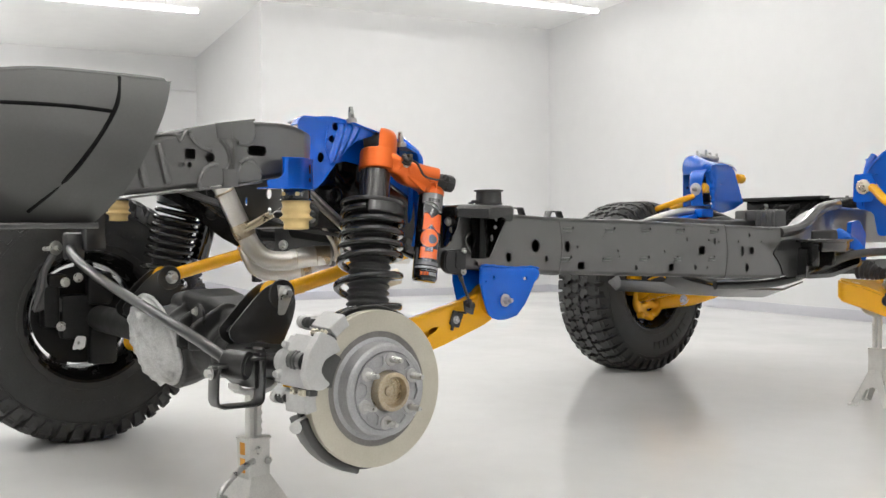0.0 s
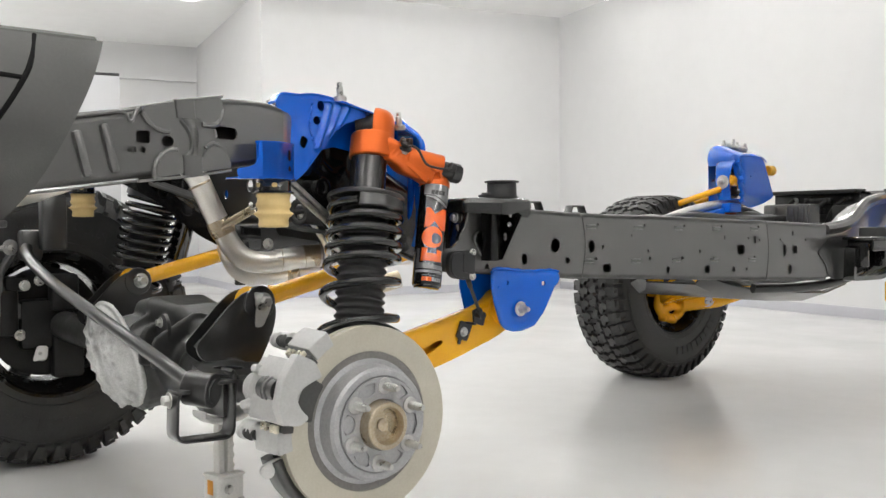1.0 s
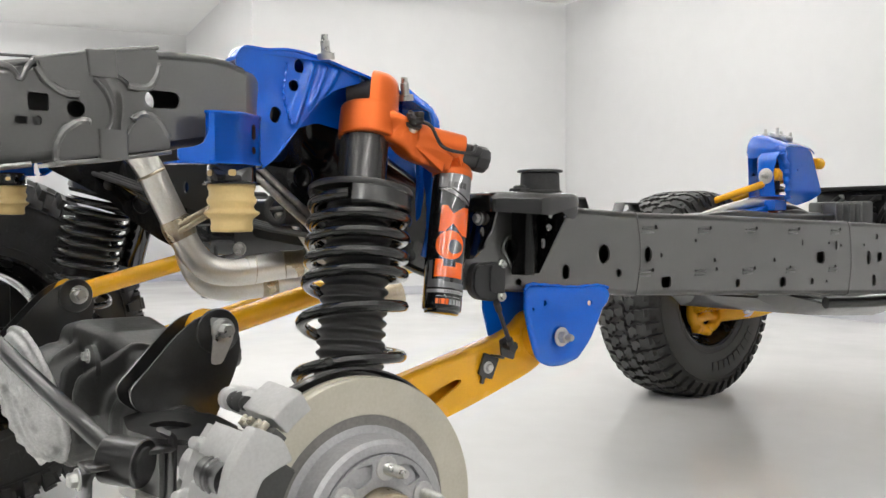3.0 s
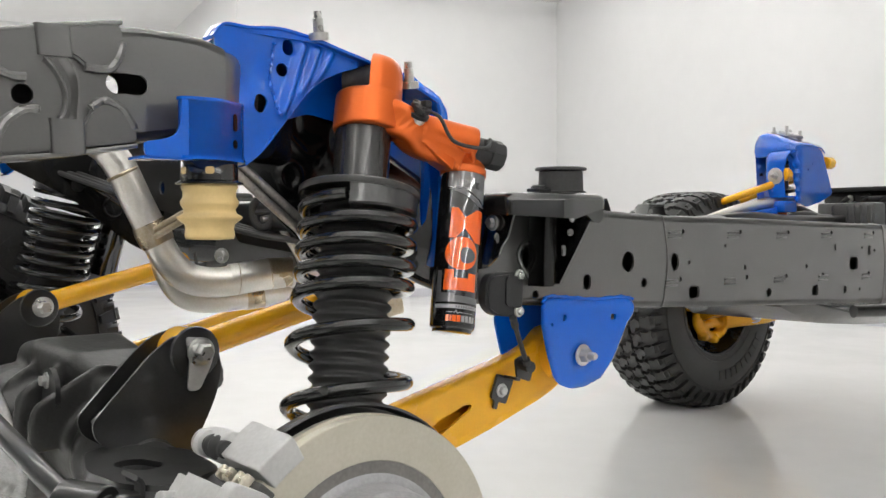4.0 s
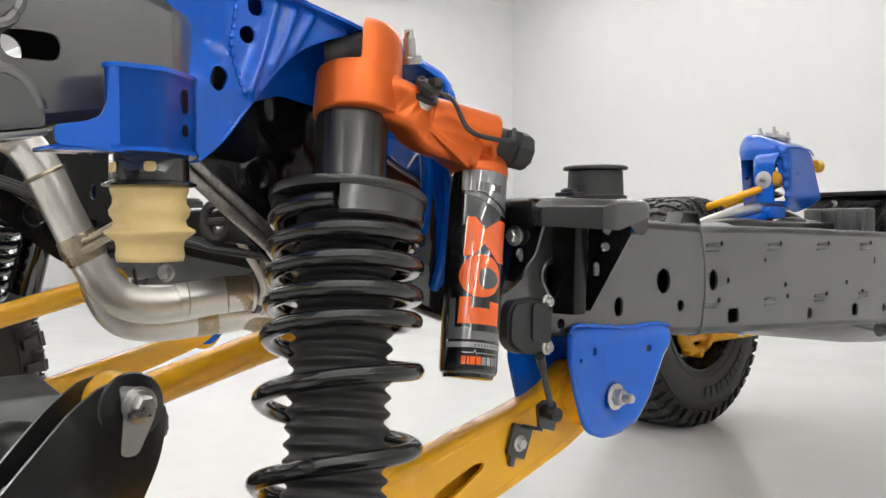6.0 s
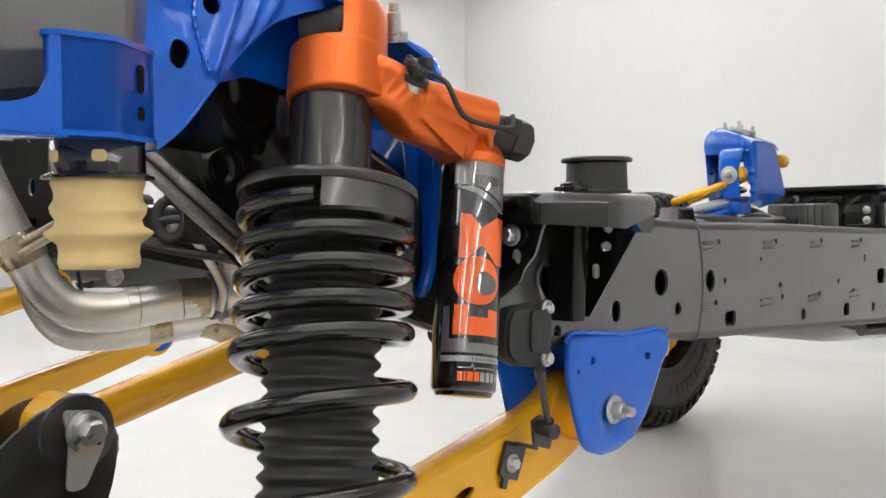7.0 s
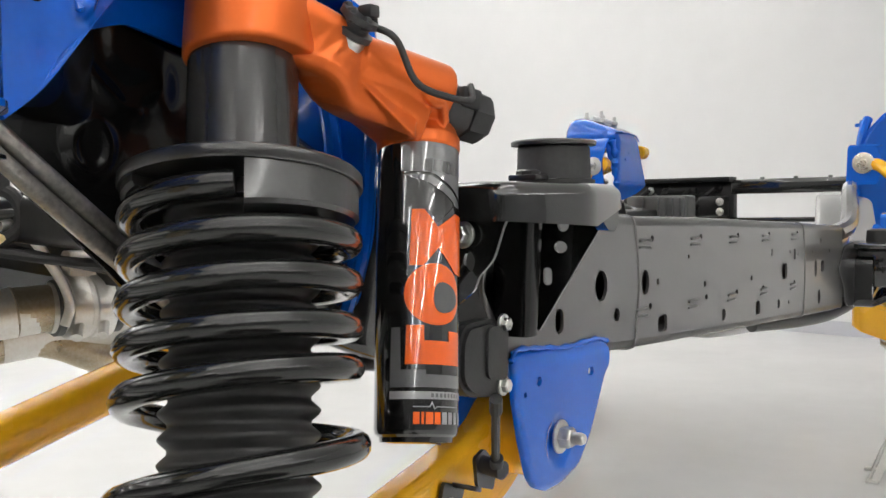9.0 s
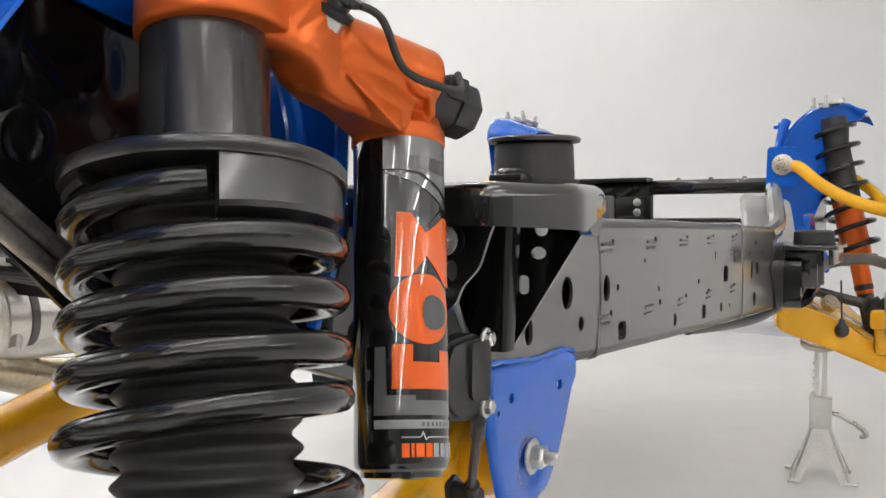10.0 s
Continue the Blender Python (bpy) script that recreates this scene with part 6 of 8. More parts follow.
tube(bm, curve([(0.02, 0.80, 0.680), (-0.02, 0.66, 0.682), (-0.045, 0.56, 0.680), (-0.056, 0.526, 0.680)], 5), 0.0345, 28)
tube(bm, [(-0.0705, 0.482, 0.678), (-0.088, 0.418, 0.668)], 0.0330, 28)
tube(bm, [(-0.089, 0.417, 0.668), (-0.093, 0.402, 0.666)], 0.0336, 28)
part("sleeve", bm, M_EXH, exh)
bm = B()
tube(bm, curve([(-0.160, 0.52, 0.633), (-0.18, 0.43, 0.624), (-0.20, 0.375, 0.626), (-0.213, 0.345, 0.644), (-0.220, 0.325, 0.680), (-0.224, 0.315, 0.715)], 8), 0.033, 22)
tube(bm, curve([(-0.160, 0.515, 0.633), (-0.12, 0.61, 0.645), (-0.02, 0.74, 0.660)], 6), 0.036, 22)
part("second_pipe", bm, M_EXH, exh)
bm = B()
tube(bm, curve([(-0.148, 0.545, 0.636), (-0.125, 0.590, 0.624), (-0.102, 0.650, 0.596), (-0.090, 0.730, 0.580), (-0.06, 0.82, 0.60)], 6), 0.028, 22)
part("branch_pipe", bm, M_HEAT, exh, "brownish heat-tinted branch pipe")
bm = B()
tube(bm, [(-0.171, 0.475, 0.6278), (-0.161, 0.515, 0.6325)], 0.0350, 24)
part("heat_band", bm, M_HEAT, exh, "straw and brown heat-tinted weld zone")
bm = B()
bolt(bm, (-0.196, 0.435, 0.714), V((0.6, -0.8, 0)), 0.013, 0.012, 1.3)
part("flange_bolt", bm, M_STEEL, exh, "large zinc-plated bolt")
for p0, p1 in (((-0.0885, 0.4190, 0.668), (-0.0895, 0.4155, 0.668)), ((-0.0708, 0.4810, 0.6775), (-0.0695, 0.4845, 0.6780)), ((-0.1540, 0.2000, 0.8820), (-0.1547, 0.1970, 0.8880))):
    bm = B()
    tube(bm, [p0, V(p0).lerp(V(p1), 0.5), p1], [0.0326, 0.0344, 0.0326], 28)
    part("weld_ring", bm, M_HEAT, exh, "brownish weld ring")
# flange clamps further along the pipe
bm = B()
c0, c1 = V((-0.0500, 0.543, 0.680)), V((-0.0335, 0.604, 0.681))
ca_ = (c1 - c0).normalized()
lathe(bm, [(0, 0.0395), (0.002, 0.0435), (0.006, 0.0445), (0.026, 0.0445), (0.028, 0.0425), (0.033, 0.0425), (0.035, 0.0445), (0.056, 0.0445), (0.060, 0.0435), (0.062, 0.0395)], c0, ca_, 36)
sweep(bm, rrect(0.020, 0.050, 0.006, 3), [(c0.lerp(c1, k) + V((0.004, 0, 0.052)), X, Z, 1, 1) for k in (0.05, 0.80)])
for k in (0.15, 0.60):
    lathe(bm, [(-0.022, 0.0085), (0.022, 0.0085)], c0.lerp(c1, k) + V((0.010, 0, 0.058)), V((0.85, -0.5, 0.1)), 12)
for k in (0.2, 0.75):
    lathe(bm, [(-0.012, 0.0075), (0.012, 0.0075)], c0.lerp(c1, k) + V((0.038, -0.018, -0.030)), V((0.5, -0.5, -0.6)), 10)
part("sleeve_clamp", bm, M_EXH, exh, "wide bare steel sleeve clamp with bolts")
for y0, r_ in ((0.5285, 0.0385), (0.606, 0.0400)):
    bm = B()
    q0 = c0 + ca_ * (y0 - 0.543)
    lathe(bm, [(0, 0.034), (0.001, r_), (0.010, r_), (0.011, 0.034)], q0, ca_, 32)
    part("gasket_ring", bm, M_CASTGREY, exh, "dark gasket ring")
for p in ((-0.012, 0.685, 0.682),):
    bm = B()
    lathe(bm, [(-0.012, 0.040), (-0.010, 0.0450), (-0.004, 0.0465), (0.0, 0.0435), (0.004, 0.0465), (0.010, 0.0450), (0.012, 0.040)], p, V((0.27, 0.96, 0)), 32)
    lathe(bm, [(-0.03, 0.006), (0.03, 0.006)], V(p) + V((0.03, -0.02, -0.045)), V((0.8, -0.4, 0.2)), 10)
    part("flange_clamp", bm, M_EXH, exh, "bare steel flange clamp")
# band clamp round the rising pipe
bm = B()
p0, p1 = V((-0.1345, 0.264, 0.743)), V((-0.1405, 0.244, 0.785))
tube(bm, [p0, p0.lerp(p1, 0.3), p0.lerp(p1, 0.7), p1], [0.0335, 0.0360, 0.0360, 0.0335], 30)
d = unit(V((0.80, 0.45, 0.42)))
o = p0.lerp(p1, 0.5)
for off in (-0.006, 0.008):
    tube(bm, [o + V((0.03, -0.01, off)), o + d * 0.125 + V((0, 0, off))], 0.0065, 10)
part("band_clamp", bm, M_HEAT, exh, "tarnished steel band clamp")
bm = B()
bolt(bm, o + d * 0.118 + V((0, 0, 0.008)), V((0.3, -0.6, 0.6)), 0.009, 0.012)
part("clamp_bolt", bm, M_STEEL, exh, "zinc-plated bolt")
bm = B()
tube(bm, curve([(0.0, 0.425, 0.792), (0.0, 0.446, 0.793), (0.0, 0.470, 0.774), (0.0, 0.490, 0.747), (0.0, 0.512, 0.713), (0.0, 0.520, 0.685), (-0.004, 0.514, 0.660)], 6), 0.0068, 12)
part("hanger_rod", bm, M_EXH, exh, "bent steel hanger rod")
bm = B()
hn = unit(V((0.75, -0.66, 0)))
hu = Z.cross(hn)
tube(bm, [V((0.0, 0.428, 0.806)) + (hu * math.cos(a) * 0.022 + Z * math.sin(a) * 0.030) for a in np.linspace(0, 2 * math.pi, 25)[:-1]], 0.0085, 10, closed=True)
tube(bm, [V((0.0, 0.428, 0.806)) - hu * 0.022, V((0.0, 0.428, 0.808)) + hu * 0.022], 0.006, 8)
tube(bm, [V((0.0, 0.428, 0.836)), V((0.0, 0.430, 0.862))], 0.010, 10)
part("rubber_hanger", bm, M_RUBBER, exh, "black rubber hanger")
# two worn flat bars running up behind the shock
for k, off in enumerate((0.0, 0.030)):
    ln_ = thing("brace_bar", "worn dark steel bar beside the black sheet", "brace", (0.44, 0.3, 0.72), "steel braces")
    bm = B()
    line = curve([(0.508, y - off * 0.30, z - off * 0.36) for y, z in ((0.08, 0.890), (0.114, 0.863), (0.155, 0.830), (0.206, 0.790), (0.27, 0.742), (0.36, 0.680))], 6)
    fr = []
    for i, p in enumerate(line):
        d = (line[min(i + 1, len(line) - 1)] - line[max(i - 1, 0)]).normalized()
        u = d.cross(X).normalized()
        fr.append((p, u, u.cross(d), 1, 1))
    sweep(bm, rrect(0.0125, 0.0125, 0.0055, 4), fr)
    part("bar", bm, M_WORN, ln_)
bm = B()
tube(bm, curve([(-0.30, 0.42, 0.72), (-0.36, 0.455, 0.66), (-0.42, 0.47, 0.62), (-0.475, 0.48, 0.600)], 6), 0.004, 8)
box(bm, (-0.483, 0.486, 0.590), (0.030, 0.030, 0.028), 0.005)
solo("hanging_cable", bm, M_RUBBER, "loose black cable ending in a small plug", "cable", (-0.4, 0.47, 0.6))

# clutter of black lines and a dark plate on the far side
for k in range(3):
    bm = B()
    tube(bm, curve([(-0.50, 0.10 + 0.02 * k, 0.93), (-0.30, 0.28 + 0.02 * k, 0.84), (0.0, 0.42 + 0.015 * k, 0.76), (0.3, 0.50, 0.74 - 0.01 * k)], 6), 0.006, 8)
    solo("cable", bm, M_RUBBER, "black cable clipped along the cross member", "cable", (0, 0.4, 0.8), "black cables")

# ---- wheels ----
def text_mesh(body, size):
    cu = bpy.data.curves.new("txt", "FONT")
    cu.body, cu.size, cu.extrude, cu.align_x, cu.resolution_u = body, size, 0.0014, "CENTER", 3
    ob = bpy.data.objects.new("txt", cu)
    scene.collection.objects.link(ob)
    me = bpy.data.meshes.new_from_object(ob.evaluated_get(bpy.context.evaluated_depsgraph_get()))
    bpy.data.objects.remove(ob)
    t = bmesh.new()
    t.from_mesh(me)
    bpy.data.meshes.remove(me)
    return t


def wheel(x, y, z, spin, label, with_text, R=0.452):
    """A wheel whose inner face looks along +x."""
    C = V((x, y, z))
    wh = thing("wheel", label, "wheel", (x, y, 0.0), "wheels")
    hw, rim = 0.150, 0.232
    side = [(hw - 0.030, rim), (hw - 0.006, rim + 0.008), (hw + 0.004, rim + 0.040), (hw + 0.011, rim + 0.085), (hw + 0.012, rim + 0.125), (hw + 0.004, rim + 0.170), (hw - 0.012, R - 0.034), (hw - 0.036, R - 0.015), (hw - 0.070, R - 0.008)]
    prof = [(-a, r) for a, r in side] + [(a, r) for a, r in side[::-1]] + [(hw - 0.05, rim - 0.006), (-hw + 0.05, rim - 0.006)]
    bm = B()
    t = B()
    rings = []
    for k in range(96):
        a = 2 * math.pi * k / 96
        d = V((0, math.cos(a), math.sin(a)))
        rings.append([C + X * s + d * r for s, r in prof])
    ringed(t, rings, closed=True)
    bmesh.ops.recalc_face_normals(t, faces=t.faces)
    merge(bm, t)
    tyre = part("tyre", bm, M_TYRE, wh, "black all-terrain tyre", angle=50)
    # the tread blocks stand on the carcass
    bm = B()
    N = 46
    pitch = 2 * math.pi / N
    base = {
        "mid": [(-0.029, -0.024), (-0.009, -0.019), (0.003, -0.029), (0.028, -0.017), (0.024, 0.009), (0.007, 0.006), (-0.002, 0.026), (-0.025, 0.020), (-0.019, -0.002)],
        "shoulder": [(-0.029, -0.022), (0.0, -0.027), (0.034, -0.022), (0.034, 0.018), (0.006, 0.016), (-0.006, 0.024), (-0.029, 0.016)],
    }
    rows = [(-0.118, "shoulder", 0.0, 1), (-0.058, "mid", 0.5, 1), (0.0, "mid", 0.15, -1), (0.058, "mid", 0.6, 1), (0.118, "shoulder", 0.3, -1)]
    for cx, kind, ph, flip in rows:
        for k in range(N):
            a0 = (k + ph) * pitch + spin
            low, top = [], []
            for px, py in base[kind]:
                px, py = px * flip, py * flip
                s = cx + px
                ang = a0 + py / R
                d = V((0, math.cos(ang), math.sin(ang)))
                edge = max(0.0, abs(s) - 0.105)
                rt = R + 0.010 - edge * 0.55
                low.append(C + X * s + d * (rt - 0.035))
                top.append(C + X * s * 0.995 + d * rt)
            if flip < 0:
                low.reverse(), top.reverse()
            ringed(bm, [low, top])
    # side lugs down the shoulder
    for sgn in (1, -1):
        for k in range(N):
            a0 = (k + 0.2) * pitch + spin
            w = 0.017 if k % 2 else 0.012
            low, top = [], []
            for r, s in ((R - 0.002, hw - 0.026), (R - 0.030, hw - 0.004), (R - 0.062, hw + 0.009)):
                for sg in (-1, 1):
                    ang = a0 + sg * w / R * (1.0 if r > R - 0.05 else 0.75)
                    d = V((0, math.cos(ang), math.sin(ang)))
                    low.append(C + X * sgn * (s - 0.012) + d * (r - 0.004))
                    top.append(C + X * sgn * (s + 0.0075) + d * (r + 0.003))
            vs = [bm.verts.new(p) for p in low + top]
            for q in ((6, 7, 9, 8), (8, 9, 11, 10), (0, 6, 8, 2), (2, 8, 10, 4), (1, 3, 9, 7), (3, 5, 11, 9), (4, 10, 11, 5), (0, 1, 7, 6)):
                bm.faces.new([vs[i] for i in q])
    bmesh.ops.recalc_face_normals(bm, faces=bm.faces)
    part("tread", bm, M_TYRE, tyre, angle=25)
    # raised ring and marks on the inner sidewall
    bm = B()
    for r in (rim + 0.030, rim + 0.150):
        pts = [C + X * (hw + (0.002 if r < rim + 0.1 else 0.0095)) + V((0, math.cos(a), math.sin(a))) * r for a in np.linspace(0, 2 * math.pi, 73)[:-1]]
        tube(bm, pts, 0.0022, 6, closed=True)
    part("sidewall_ring", bm, M_TYRE, tyre)
    if with_text:
        for mid in (-95, 85):
            t = text_mesh("ALL-TERRAIN", 0.050)
            for v in t.verts:
                # the tops of the letters point to the tread
                r = rim + 0.072 + v.co.y
                ang = radians(mid) + v.co.x / (rim + 0.09)
                v.co = C + X * (hw + 0.0108 + v.co.z) + V((0, math.cos(ang), math.sin(ang))) * r
            bmesh.ops.recalc_face_normals(t, faces=t.faces)
            part("raised_lettering", t, M_TYRE, tyre, "raised black lettering")
    else:
        for k in range(9):
            bm = B()
            a0 = radians(-62 + (k - 4) * 7.2)
            w = radians(2.4 if k % 3 else 3.0)
            quad = [(rim + 0.068, a0 - w), (rim + 0.068, a0 + w), (rim + 0.108, a0 + w), (rim + 0.108, a0 - w)]
            lo = [C + X * (hw + 0.010) + V((0, math.cos(a), math.sin(a))) * r for r, a in quad]
            ringed(bm, [lo, [p + X * 0.004 for p in lo]])
            bmesh.ops.recalc_face_normals(bm, faces=bm.faces)
            part("raised_bar", bm, M_RUBBER, tyre, "raised black bar")
    # rim: barrel, lip, spokes, hub
    bm = B()
    lathe(bm, [(hw - 0.006, rim + 0.010), (hw - 0.010, rim - 0.002), (hw - 0.03, rim - 0.010), (0.06, rim - 0.030), (-0.05, rim - 0.034), (-hw + 0.03, rim - 0.012), (-hw + 0.004, rim + 0.010), (-hw + 0.002, rim), (-hw + 0.03, rim - 0.018), (-0.05, rim - 0.040), (0.06, rim - 0.036), (hw - 0.03, rim - 0.016), (hw - 0.012, rim - 0.008)], C, X, 72, caps=False)
    rm = part("rim", bm, M_RIM, wh, "gloss black alloy rim")
    for k in range(6):
        a = 2 * math.pi * k / 6 + 0.25
        d = V((0, math.cos(a), math.sin(a)))
        tgt = X.cross(d)
        bm = B()
        sweep(bm, rrect(0.060, 0.030, 0.008, 3), [(C - X * (hw - 0.055) + d * r, tgt, X, s, 1) for r, s in ((0.04, 1.0), (0.12, 0.8), (0.20, 1.25))])
        part("spoke", bm, M_RIM, rm)
    bm = B()
    lathe(bm, [(-hw + 0.035, 0.06), (-hw + 0.035, 0.085), (-hw + 0.085, 0.085), (-hw + 0.09, 0.05)], C, X, 36)
    part("wheel_hub", bm, M_RIM, rm)
    # brake parts inside the rim
    bm = B()
    lathe(bm, [(-0.02, 0.05), (-0.02, 0.172), (0.005, 0.172), (0.006, 0.05)], C, X, 60, caps=False)
    part("inner_disc", bm, M_HAT, wh, "iron disc inside the wheel")
    bm = B()
    lathe(bm, [(0.014, 0.04), (0.014, 0.165), (0.020, 0.180), (0.024, 0.165), (0.024, 0.04)], C, X, 60, caps=False)
    part("inner_shield", bm, M_HUB, wh)
    return wh


wheel(-0.955, 0.0, 0.458, 0.03, "large black all-terrain wheel standing under the rear axle", True)
wheel(-0.835, 3.015, 0.456, 0.10, "large black all-terrain wheel standing under the front suspension", False, 0.459)

# far rear hub parts in the wheel: caliper, bracket plates and bolts
hubf = thing("rear_hub", "black hub carrier with bolts and cast caliper in the wheel", "hub carrier", (-0.86, 0.0, 0.40))
bm = B()
lathe(bm, [(0, 0.07), (0.06, 0.065), (0.10, 0.052)], (-0.90, 0.01, 0.458), X, 28)
box(bm, (-0.82, -0.03, 0.46), (0.06, 0.17, 0.16), 0.02)
box(bm, (-0.80, 0.03, 0.36), (0.05, 0.10, 0.15), 0.015)
box(bm, (-0.80, 0.02, 0.56), (0.05, 0.09, 0.12), 0.015)
part("carrier", bm, M_HUB, hubf)
bm = B()
box(bm, (-0.83, -0.145, 0.50), (0.07, 0.06, 0.15), 0.016)
box(bm, (-0.83, -0.120, 0.59), (0.06, 0.07, 0.05), 0.014)
part("caliper", bm, M_HUB, hubf, "black caliper")
bm = B()
plate(bm, rounded([(-0.205, 0.480), (-0.150, 0.500), (-0.095, 0.470), (-0.100, 0.520), (-0.150, 0.545), (-0.165, 0.610), (-0.125, 0.680), (-0.150, 0.690), (-0.190, 0.610), (-0.200, 0.540)], 0.010, 3), [], (-0.812, 0, 0), Y, Z, 0.012)
tube(bm, curve([(-0.800, -0.205, 0.490), (-0.796, -0.180, 0.560), (-0.796, -0.165, 0.640), (-0.800, -0.130, 0.690)], 5), 0.010, 8)
part("cast_arm", bm, M_CASTGREY, hubf, "dull grey cast bracket")
bm = B()
plate(bm, rounded([(-0.085, 0.345), (-0.040, 0.352), (-0.036, 0.392), (-0.070, 0.395)], 0.010, 4), [disc_pts(-0.062, 0.370, 0.006, 10)], (-0.778, 0, 0), Y, Z, 0.004)
part("tag", bm, M_LAMPBODY, hubf, "small white tag with a hole")
for yy, zz in ((-0.10, 0.585), (-0.055, 0.60), (-0.115, 0.43), (-0.05, 0.36), (0.07, 0.40)):
    bm = B()
    bolt(bm, (-0.795, yy, zz), X, 0.012, 0.010)
    part("carrier_bolt", bm, M_STEEL, hubf, "zinc-plated bolt")

# ---- rear bumper ----
bump = thing("rear_bumper", "dark grey textured plastic rear bumper with panel seams", "bumper", (0.6, -0.85, 0.90))


def bumper_skin(y, z):
    """How far out the skin stands: crowned in height, curving in towards the back corner."""
    v = (z - 0.77) / 0.265
    crown = 0.030 * math.sin(math.pi * min(1, max(0, v))) + (-0.020 * max(0, (v - 0.72) / 0.28) ** 2)
    tuck = -0.035 * max(0, 0.25 - v) / 0.25
    back = max(0.0, -0.60 - y)
    return 0.975 + crown + tuck - 0.9 * back ** 1.8


bm = B()
rows = []
NY, NZ = 26, 16
for j in range(NZ + 1):
    v = j / NZ
    row = []
    for i in range(NY + 1):
        u = i / NY
        zt = 1.034 - 0.0 * u - 0.05 * max(0, (u - 0.55) / 0.45) ** 2
        z = 0.775 - 0.02 * u + (zt - 0.775 + 0.02 * u) * v
        # the forward edge rakes back towards the bottom
        front = -0.600 + 0.140 * v ** 0.85
        y = front + (-1.04 - front) * u
        row.append(bm.verts.new((bumper_skin(y, z), y, z)))
    rows.append(row)
for a, b in zip(rows, rows[1:]):
    for i in range(NY):
        bm.faces.new((a[i], b[i], b[i + 1], a[i + 1]))
bmesh.ops.recalc_face_normals(bm, faces=bm.faces)
bmesh.ops.solidify(bm, geom=list(bm.faces), thickness=-0.004)
part("corner_skin", bm, M_BUMPER, bump)
# rolled top and bottom edges
bm = B()
tube(bm, curve([(bumper_skin(y, z) - 0.012, y, z) for y, z in ((-0.470, 1.030), (-0.56, 1.031), (-0.70, 1.030), (-0.82, 1.012), (-0.95, 0.990))], 5), 0.014, 10)
tube(bm, curve([(bumper_skin(y, z) - 0.010, y, z) for y, z in ((-0.60, 0.778), (-0.70, 0.771), (-0.82, 0.766), (-0.98, 0.758))], 5), 0.012, 10)
part("rolled_edge", bm, M_BUMPER, bump)
# panel seams laid on the skin
for pts in ([(-0.558, 1.034), (-0.572, 0.990), (-0.590, 0.955), (-0.625, 0.900), (-0.665, 0.845), (-0.715, 0.790)], [(-0.586, 0.966), (-0.65, 0.970), (-0.75, 0.972), (-0.88, 0.970)]):
    bm = B()
    tube(bm, curve([(bumper_skin(y, z) + 0.0022, y, z) for y, z in pts], 8), 0.0044, 8)
    part("seam", bm, M_SEAM, bump, "dark gap between bumper panels")
bm = B()
sweep(bm, rrect(0.12, 0.20, 0.03, 4), [(V((x, -0.98 + 0.10 * (x / 0.9) ** 2, 0.88)), Y, Z, 1, 1) for x in np.linspace(-0.9, 0.9, 13)])
part("beam", bm, M_BUMPER, bump)
bm = B()
box(bm, (0.52, -0.78, 0.88), (0.07, 0.34, 0.09), 0.01)
box(bm, (-0.52, -0.78, 0.91), (0.07, 0.34, 0.09), 0.01)
part("bumper_bracket", bm, M_BLACKM, bump)
bm = B()
box(bm, (0.90, -0.72, 0.765), (0.14, 0.24, 0.010), 0.003)
part("under_lip", bm, M_BLACKM, bump)


